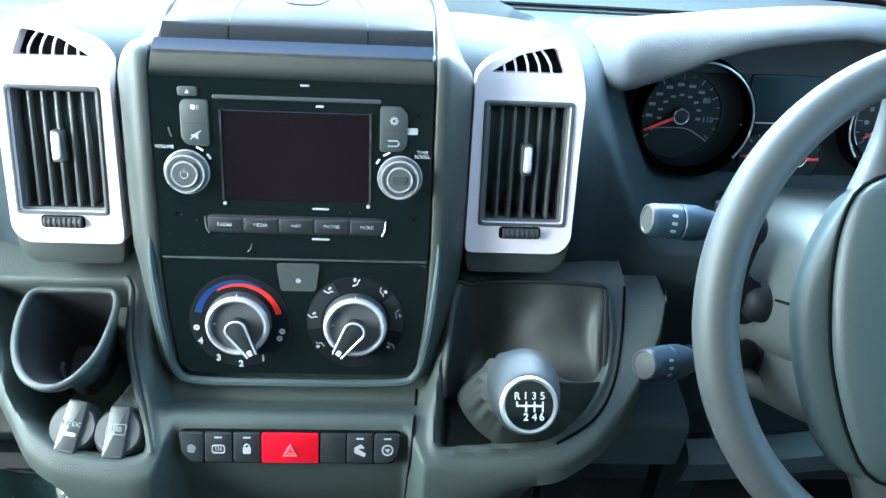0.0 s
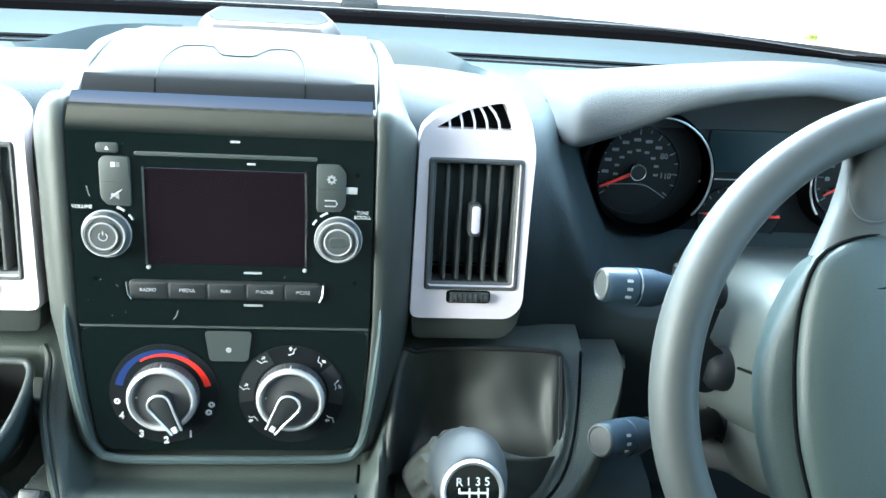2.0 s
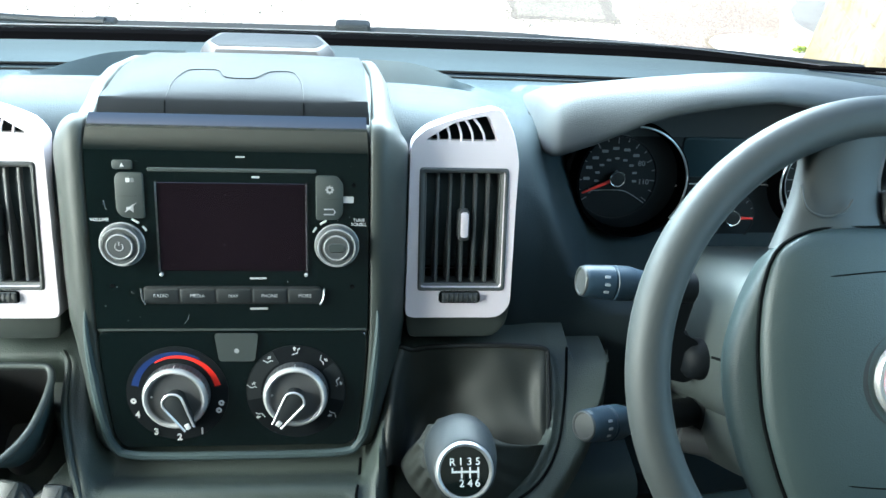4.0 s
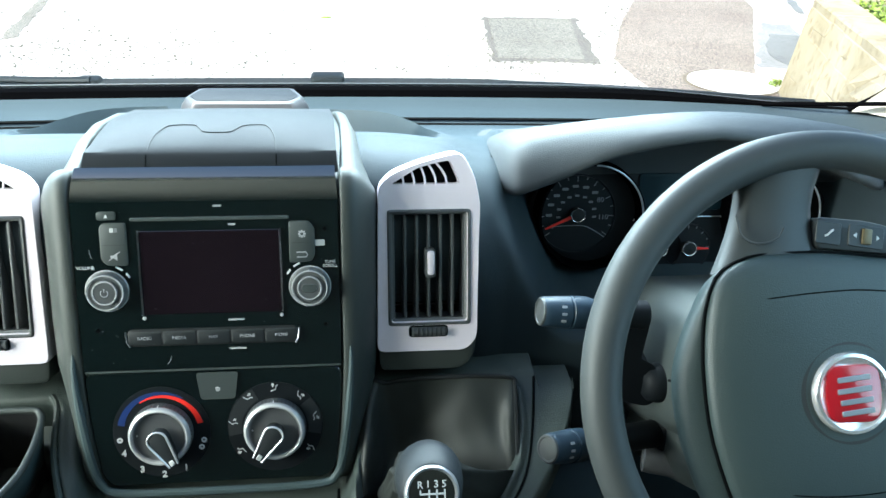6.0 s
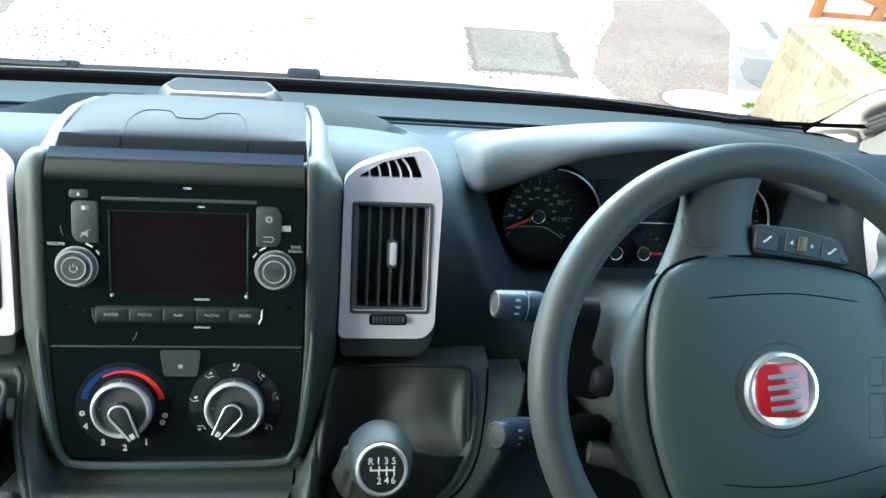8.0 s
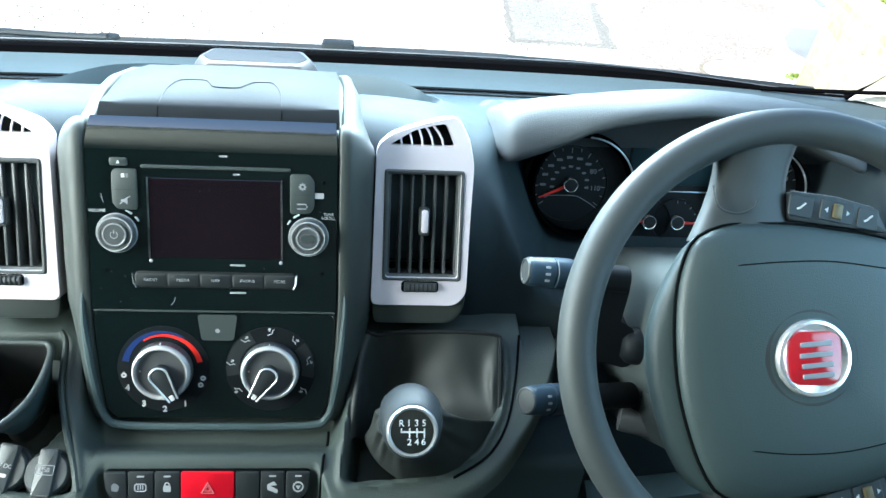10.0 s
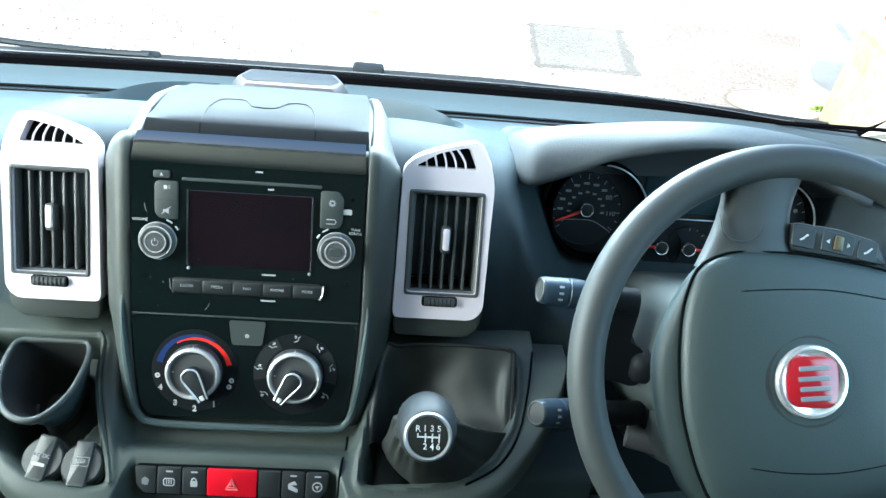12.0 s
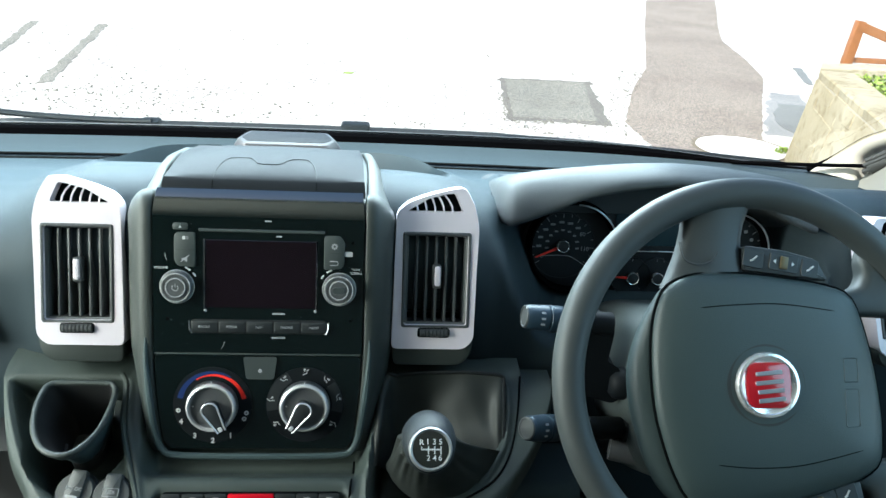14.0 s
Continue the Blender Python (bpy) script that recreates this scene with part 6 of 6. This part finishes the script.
part("ignition_lock", lathe([(0.0, 0.016), (0.0095, 0.016), (0.0100, 0.018), (0.0115, 0.018), (0.0122, 0.014), (0.0125, -0.02)], LOCK, 28), KNOB, column, "metal-rimmed ignition lock barrel")
part("shroud_seam", tube([WH @ Vector((-0.0835, -0.005, -d)) for d in (0.06, 0.11)], 0.0012, n=5), GAP_SHADE, column)


def stalk(name, tip, root, elbow, label, block=None):
    """A control stalk: round end button, ribbed barrel and a thinner black arm."""
    ob = empty(name, root, label, "control stalk", "steering column stalks")
    a, b = Vector(tip), Vector(elbow)
    m = frame_at(a, (0, 1, 0.3), (a - b).cross(Vector((0, 1, 0.3)))) 
    z = (a - b).normalized()
    xax = Vector((0, 0.3, 1)).cross(z).normalized()
    m = frame_at(a, xax, z.cross(xax))
    L = (b - a).length
    part("barrel", lathe([(0.0, 0.0), (0.0116, 0.0), (0.0123, -0.001), (0.0126, -0.005), (0.0136, -0.022), (0.0130, -0.0228), (0.0130, -0.0240), (0.0139, -0.0248), (0.0137, -0.038), (0.0125, -0.042), (0.0105, -0.052), (0.0100, -0.056)], m, 32), STALK, ob, "blue-grey ribbed barrel")
    part("end_button", lathe([(0.0116, -0.001), (0.0115, 0.0014), (0.0107, 0.0022), (0.0096, 0.0022), (0.0091, 0.0014), (0.0, 0.0018)], m, 32), GREYCAP, ob, "grey round end button")
    if block:
        # the arm ends in a broad angular switch block beside the column
        part("arm", lathe([(0.0106, -0.050), (0.0112, -0.060), (0.0125, -L)], m, 20), STALK_ARM, ob, "black stalk arm")
        part("switch_block", prism(rounded(block, 0.004, 3), -0.028, 0.003, frame_at((0, 0.552, 0), (1, 0, 0), (0, 0, 1)), 0.003), STALK_ARM, ob, "angular black switch block")
    else:
        part("arm", tube(smooth_path([a - z * 0.050, b, b.lerp(Vector(root), 0.5), Vector(root)], 5), 0.0132, n=14, flat=0.9), STALK_ARM, ob, "black stalk arm")
    for i in range(3):
        aa = radians(-20 + 26 * i)
        p = m @ Vector((0.0132 * math.cos(aa), 0.0132 * math.sin(aa), -0.015))
        nrm = (p - (m @ Vector((0, 0, -0.015)))).normalized()
        part("marking", prism(rrect(-0.0022, -0.0011, 0.0022, 0.0011, 0.0006, 2), -0.0006, 0.0003, frame_at(p, z, nrm.cross(z))), PRINT_DIM, ob)
    return ob


stalk("column_stalk", (0.271, 0.537, 1.4875), (0.385, 0.560, 1.395), (0.362, 0.545, 1.476), "upper column stalk with a light grey end button", [(0.379, 1.379), (0.387, 1.387), (0.379, 1.418), (0.364, 1.427), (0.367, 1.465), (0.3625, 1.473), (0.348, 1.479), (0.338, 1.481), (0.345, 1.390)][::-1])
stalk("column_stalk", (0.272, 0.478, 1.394), (0.400, 0.555, 1.340), (0.335, 0.511, 1.3715), "lower column stalk with a light grey end button")

# ---- steering wheel (turned a quarter to the left) ----
wheel = empty("steering_wheel", WC, "dark grey steering wheel turned a quarter turn", "steering wheel")
R0 = 0.1768
rows = []
for i in range(96):
    a = 2 * math.pi * i / 96
    rows.append([WH @ Vector(((R0 + 0.0150 * math.cos(b)) * math.cos(a), (R0 + 0.0150 * math.cos(b)) * math.sin(a), 0.0155 * math.sin(b))) for b in [2 * math.pi * j / 16 for j in range(16)]])
part("rim", loft(rows, close_u=True, close_v=True), WHEEL, wheel, "smooth dark grey rim")
PADO = rounded([(-0.101, 0.02), (-0.0985, 0.055), (-0.088, 0.086), (-0.060, 0.098), (-0.010, 0.0995), (0.060, 0.0915), (0.094, 0.083), (0.106, 0.045), (0.114, 0.005), (0.1185, -0.040), (0.116, -0.076), (0.092, -0.091), (0.030, -0.109), (-0.030, -0.118), (-0.066, -0.112), (-0.083, -0.080), (-0.098, -0.030)][::-1], 0.03, 3)
rows = []
for f, dx, z in ((0.80, 0.0, -0.060), (0.92, 0.018, -0.038), (0.97, 0.0235, -0.020), (0.99, 0.0230, -0.0105), (1.003, 0.0195, -0.0045), (1.010, 0.0130, -0.0008), (1.012, 0.006, 0.0015), (1.012, 0.0, 0.003)):
    rows.append([WH @ Vector((x * f - dx * 0.85 * step(-x / 0.08) * step((0.095 - y) / 0.10), y * f, z)) for x, y in PADO])
hub = part("hub_shell", loft(rows, close_v=True, cap=True), PAD, wheel, "grey hub shell behind the pad", angle=75)
rows = []
for f, z in ((1.0, -0.002), (1.0, 0.006), (0.985, 0.0095), (0.95, 0.0125), (0.85, 0.0165), (0.65, 0.0195), (0.4, 0.021), (0.2, 0.0215), (0.02, 0.0215)):
    rows.append([WH @ Vector((x * f + 0.004 * (1 - f), y * f, z)) for x, y in PADO])
pad = part("airbag_pad", loft(rows, close_v=True), PAD, wheel, "grained airbag cover", angle=60)
part("pad_gap", tube([WH @ Vector((x * 1.008, y * 1.008, 0.0046)) for x, y in PADO], 0.0015, closed=True, n=6, up=WN), GAP_SHADE, wheel, "dark gap round the airbag cover")


def pad_z(x, y):
    """Height of the airbag cover's face."""
    lo, hi = 0.02, 1.0
    for _ in range(18):
        f = (lo + hi) / 2
        if inside([((px * f + 0.004 * (1 - f)), py * f) for px, py in PADO], x, y) > 0:
            hi = f
        else:
            lo = f
    keys = [(0.02, 0.0215), (0.2, 0.0215), (0.4, 0.021), (0.65, 0.0195), (0.85, 0.0165), (0.95, 0.0125), (0.985, 0.0095), (1.0, 0.006)]
    for (f0, z0), (f1, z1) in zip(keys, keys[1:]):
        if hi <= f1:
            return z0 + (z1 - z0) * (hi - f0) / (f1 - f0)
    return 0.006


# shade in the two creases, drawn as near-black lines on the pad
for pts in ([(-0.058, 0.066), (-0.02, 0.0695), (0.02, 0.0705), (0.071, 0.065)], [(-0.045, -0.074), (-0.01, -0.0765), (0.035, -0.074), (0.093, -0.061)]):
    part("crease", tube([WH @ Vector((v.x, v.y, pad_z(v.x, v.y) - 0.0003)) for v in smooth_path([(x, y, 0) for x, y in pts], 6)], [0.0003] + [0.0007] * (6 * len(pts) - 7) + [0.0003], n=6), GAP_SHADE, pad, "moulded crease with its shade drawn near-black")
BM_ = WH @ Matrix.Translation((0.001, -0.003, 0.0205))
# dish takes the dark seal colour in place of its dim reflection
part("badge_dish", lathe([(0.040, 0.0), (0.036, 0.0008), (0.0315, 0.0004)], BM_, 48), SEAL, pad, "shallow dish round the badge, darkened for its reflection")
badge = part("badge", lathe([(0.0298, -0.002), (0.0298, 0.003), (0.0285, 0.0052), (0.0262, 0.0056), (0.0245, 0.0042), (0.0, 0.0042)], BM_, 56), CHROME, wheel, "round chrome badge with a red field")
field = rounded([(-0.0195, -0.0165), (-0.0130, -0.0205), (0.0130, -0.0205), (0.0195, -0.0165), (0.0215, 0.0), (0.0195, 0.0165), (0.0130, 0.0205), (-0.0130, 0.0205), (-0.0195, 0.0165), (-0.0215, 0.0)], 0.008, 3)
part("badge_field", prism(field, 0.003, 0.0058, BM_, 0.0015), ENAMEL, badge, "dark red enamel field")
for y, w in ((-0.0128, 0.0), (-0.0050, 0.0), (0.0030, 0.001), (0.0112, 0.0)):
    part("badge_bar", prism(rrect(-0.0118 - w, y - 0.0022, 0.0132, y + 0.0016, 0.0010), 0.0052, 0.0066, BM_ @ Matrix.Rotation(radians(6), 4, "Z"), 0.0004, 1), SATIN, badge, "pale raised bar")


def spoke(pts0, pts1, z0, z1, label=""):
    """A spoke between two edges of the wheel's plane."""
    rows = []
    for k in range(7):
        t = k / 6
        a, b = Vector(pts0[0]).lerp(Vector(pts1[0]), t), Vector(pts0[1]).lerp(Vector(pts1[1]), t)
        bow = 0.007 * math.sin(math.pi * t)
        dirn = (b - a).normalized()
        a2, b2 = a + dirn * bow, b - dirn * bow
        zt = z0 + (z1 - z0) * t - 0.004 * math.sin(math.pi * t)
        c = (a2 + b2) / 2
        sec = [(a2, zt - 0.016), (a2, zt - 0.004), (a2.lerp(c, 0.25), zt + 0.002), (c, zt + 0.0035), (b2.lerp(c, 0.25), zt + 0.002), (b2, zt - 0.004), (b2, zt - 0.016), (c, zt - 0.02)]
        rows.append([WH @ Vector((p.x, p.y, z)) for p, z in sec])
    return part("spoke", loft(rows, close_v=True, cap=True), WHEEL, wheel, label, angle=60)


spoke([(-0.086, 0.085), (-0.006, 0.098)], [(-0.062, 0.168), (0.004, 0.172)], 0.004, 0.004)
spoke([(-0.078, -0.100), (0.010, -0.112)], [(-0.062, -0.168), (0.004, -0.172)], 0.004, 0.004)
# the two broad webs towards the rim, with a hollowed outer edge
UPPER = [(0.066, 0.0900), (0.088, 0.0850), (0.1040, 0.0890), (0.1104, 0.1005), (0.1095, 0.1140), (0.1140, 0.1290)]
LOWER = [(0.085, 0.0590), (0.106, 0.0612), (0.125, 0.0608), (0.142, 0.0600), (0.156, 0.0600), (0.166, 0.0620)]
ACROSS = [(0.0, -0.016), (0.0, -0.007), (0.03, -0.0025), (0.09, 0.0005), (0.22, 0.0025), (0.5, 0.0032), (0.78, 0.0025), (0.91, 0.0005), (0.97, -0.0025), (1.0, -0.007), (1.0, -0.016)]
for sgn, drop in ((1, 0.0), (-1, 0.012)):
    up_, low_ = (smooth_path([(x, sgn * (y + drop), 0.0) for x, y in edge], 5) for edge in (UPPER, LOWER))
    rows = [[WH @ (a.lerp(b, s) + Vector((0, 0, h))) for s, h in ACROSS[::sgn]] for a, b in zip(up_, low_)]
    part("web", loft(rows, close_v=True, cap=True), WHEEL, wheel, "broad web between hub and rim", angle=75)
part("spoke_facet", tube(smooth_path([WH @ Vector(v) for v in ((-0.071, 0.128, 0.004), (-0.068, 0.112, 0.0066), (-0.056, 0.1065, 0.0076), (-0.042, 0.110, 0.0082), (-0.036, 0.118, 0.0078))], 5), 0.0009, n=6), WHEEL, wheel, "moulded ridge on the spoke")
for sgn in (1, -1):
    o = [(-0.009, 0.126), (0.030, 0.122), (0.062, 0.114), (0.072, 0.094), (-0.011, 0.1025)] if sgn > 0 else [(0.014, -0.1115), (0.095, -0.0885), (0.099, -0.108), (0.060, -0.122), (0.020, -0.128)]
    o = rounded(o[::-1], 0.004, 3)
    keys = part("key_pod", prism(o, -0.012, 0.0060, WH, 0.002), SWITCH, wheel, "dark key pod on the spoke")
    mid = [(-0.001, 0.1135, 0.010), (0.0285, 0.110, 0.014), (0.0540, 0.1050, 0.0085)] if sgn > 0 else [(0.032, -0.1165, 0.010), (0.0555, -0.110, 0.012), (0.081, -0.1015, 0.010)]
    for i, (x, y, w) in enumerate(mid):
        mm = WH @ Matrix.Translation((x, y, 0.006)) @ Matrix.Rotation(radians(-9 if sgn > 0 else 16), 4, "Z")
        kk = part("key", prism(rrect(-w, -0.0085, w, 0.0085, 0.002), -0.001, 0.0010, mm, 0.0006, 1), SWITCH, keys)
        if i == 1:
            part("rocker", prism(rrect(-0.0038, -0.006, 0.0038, 0.006, 0.0012), 0, 0.0030, mm, 0.0012), BRONZE, kk, "ribbed rocker")
            for s2 in (-1, 1):
                part("arrow", prism([(s2 * 0.0078, -0.002), (s2 * 0.0105, 0.0), (s2 * 0.0078, 0.002)][::s2], 0.0006, 0.0014, mm), PRINT, kk)
        else:
            part("symbol", tube([mm @ Vector((px, py, 0.0012)) for px, py in ((-0.003, -0.0025), (-0.0005, -0.0012), (0.0015, 0.0012), (0.0032, 0.0028))], 0.0009, n=5), PRINT, kk)
# embossed writing on the pad: plain raised bars
for y0, y1 in ((0.000, 0.022), (-0.040, -0.006)):
    part("embossing", tube([WH @ Vector((x, y, pad_z(x, y) - 0.0001)) for x, y in rrect(0.076, y0, 0.090, y1, 0.002)], 0.0006, closed=True, n=4, up=WN), PAD, pad)

# ---- instruments ----
cluster = empty("instrument_cluster", (HX, 0.74, 1.44), "dark instrument cluster with red-needled dials", "instrument cluster")
IM = frame_at((HX, 0.742, 1.478), (1, 0, 0), (0, 0.22, 0.975))
plate = rounded([(-0.162, -0.045), (-0.10, -0.056), (0.10, -0.056), (0.162, -0.045), (0.166, 0.02), (0.12, 0.058), (-0.12, 0.058), (-0.166, 0.02)], 0.02)
part("plate", prism(plate, -0.01, 0.0, IM, 0.002), DIAL, cluster)


def gauge(x, y, r, a_needle, label, n_ticks, a0, a1, ring):
    m = IM @ Matrix.Translation((x, y, 0))
    g = part("gauge", lathe([(r, 0.0), (r, 0.003), (r * 0.96, 0.003), (r * 0.95, 0.0015), (0, 0.0015)], m, 56), DIAL, cluster, label)
    if ring:
        sx, rr = (0.012, r * 1.24) if x < 0 else (-0.007, r * 1.13)
        c = IM @ Matrix.Translation((x + sx, y, 0))
        part("cowl_ring", lathe([(rr * 0.97, 0.0), (rr * 1.0, 0.020), (rr * 1.05, 0.021), (rr * 1.10, 0.0)], c, 64), INK, g, "black dial surround")
        arc0, arc1 = (-42, 88) if x < 0 else (-60, 222)
        part("bezel", tube([c @ Vector((rr * 1.01 * math.cos(radians(a)), rr * 1.01 * math.sin(radians(a)), 0.0205)) for a in range(arc0, arc1 + 1, 5)], 0.0011, n=6), SATIN, g, "bright edge of the surround")
        part("bezel", tube([m @ Vector((r * math.cos(radians(a)), r * math.sin(radians(a)), 0.004)) for a in (range(118, 216, 5) if x < 0 else range(118, 216, 5))], 0.0008, n=6), SATIN, g, "thin bright ring")
    for i in range(n_ticks):
        a = radians(a0 + (a1 - a0) * i / (n_ticks - 1))
        mm = m @ Matrix.Rotation(a - math.pi / 2, 4, "Z")
        big = i % 2 == 0
        part("tick", box((-0.0004, r * (0.80 if big else 0.86), 0.0015), (0.0004, r * 0.93, 0.0021), mm), PRINT_DARK, g, smooth=False)
    mm = m @ Matrix.Rotation(radians(a_needle) - math.pi / 2, 4, "Z")
    part("needle", prism([(-0.0019, 0.0), (0.0019, 0.0), (0.0008, r * 0.86), (-0.0008, r * 0.86)], 0.0045, 0.0058, mm), RED_INK, g, "red needle")
    hb = part("needle_hub", lathe([(0.0072, 0.0015), (0.0072, 0.0085), (0.0066, 0.0095), (0, 0.0098)], m, 28), DARK, g)
    part("hub_ring", lathe([(0.0064, 0.0090), (0.0076, 0.0098), (0.0080, 0.0085)], m, 28), CHROME, hb, "bright hub ring")
    return m, g


m, g = gauge(-0.112, 0.002, 0.0430, 204, "speedometer dial with dim figures", 17, 215, -35, True)
for word, a in (("0", 208), ("80", 30), ("110", -8)):
    text("figure", word, 0.0075, m @ Matrix.Translation((0.029 * math.cos(radians(a)), 0.029 * math.sin(radians(a)), 0.0018)), PRINT_DARK, g)
for a in (182, 160, 138, 116, 94, 72, 50):
    part("figure_bar", prism(rrect(-0.0032, -0.0014, 0.0032, 0.0014, 0.0006, 2), 0.0015, 0.0020, m @ Matrix.Translation((0.0295 * math.cos(radians(a)), 0.0295 * math.sin(radians(a)), 0))), PRINT_DARK, g)
for a in (190, 165, 140, 115, 90, 65, 40, 15, -10):
    part("figure_bar", prism(rrect(-0.0022, -0.0011, 0.0022, 0.0011, 0.0005, 2), 0.0015, 0.0020, m @ Matrix.Translation((0.0195 * math.cos(radians(a)), 0.0195 * math.sin(radians(a)), 0))), PRINT_DARK, g)
part("trip_line", tube([m @ v for v in smooth_path([(-0.026, -0.0135, 0.002), (-0.010, -0.0125, 0.002), (0.008, -0.0130, 0.002), (0.020, -0.0185, 0.002), (0.031, -0.0255, 0.002)], 4)], 0.0005, n=4), PRINT_DARK, g)
m, g = gauge(0.106, 0.002, 0.0425, 207, "rev counter dial with dim figures", 15, 215, -35, True)
for a in (208, 182, 156, 130, 104, 78, 52, 26):
    part("figure_bar", prism(rrect(-0.0022, -0.0020, 0.0022, 0.0020, 0.0006, 2), 0.0015, 0.0020, m @ Matrix.Translation((0.0295 * math.cos(radians(a)), 0.0295 * math.sin(radians(a)), 0))), PRINT_DARK, g)
gauge(-0.020, -0.037, 0.026, 178, "small fuel gauge", 5, 180, 90, False)
gauge(0.012, -0.037, 0.026, -2, "small temperature gauge", 5, 90, 0, False)
part("display", prism(rrect(-0.046, 0.004, 0.046, 0.044, 0.004), 0, 0.0022, IM, 0.001), DISPLAY, cluster, "dark unlit display")
part("display_edge", tube([IM @ Vector((x, y, 0.002)) for x, y in ((-0.050, -0.006), (-0.046, -0.003), (0.046, -0.003), (0.050, -0.006))], 0.0007, n=5), SATIN, cluster)

# ---- footwell ----
for x, w in ((0.30, 0.055), (0.45, 0.055), (0.60, 0.045)):
    ped = empty("pedal", (x, 0.85, 0.70), "black rubber-faced foot pedal", "pedal", "foot pedals")
    part("pad", prism(rrect(-w, -0.035, w, 0.035, 0.008), 0, 0.014, frame_at((x, 0.62, 0.86), (1, 0, 0), (0, 0.6, 0.8)), 0.004), RUBBER, ped)
    part("arm", tube([Vector((x, 0.63, 0.87)), Vector((x, 0.72, 1.0)), Vector((x, 0.82, 1.12))], 0.012, n=8), DARK, ped)
bag = empty("plastic_bag", (-0.34, 0.56, 1.092), "crumpled glossy dark plastic bag with pale printing", "bag")
rnd = random.Random(77)
waves = [(rnd.uniform(14, 60), rnd.uniform(14, 60), rnd.uniform(0, 6.28), rnd.uniform(0.002, 0.006)) for _ in range(9)]


def bag_top(x, y):
    edge = step((0.115 - abs(x + 0.34)) / 0.03) * step((0.062 - abs(y - 0.565)) / 0.02)
    return 1.0935 + edge * (0.022 + sum(a * math.sin(fx * x + fy * y + ph) for fx, fy, ph, a in waves))


part("film", loft([[Vector((x, y, bag_top(x, y))) for y in [0.502 + 0.126 * j / 24 for j in range(25)]] for x in [-0.455 + 0.23 * i / 40 for i in range(41)]]), GLOSS, bag, angle=30)
for y, x0, x1 in ((0.565, -0.30, -0.235), (0.545, -0.33, -0.255), (0.590, -0.36, -0.325)):
    part("print_bar", loft([[Vector((x, y + dy, bag_top(x, y + dy) + 0.0006)) for dy in (0.0, 0.004, 0.008)] for x in [x0 + (x1 - x0) * i / 10 for i in range(11)]]), PRINT_DARK, bag)
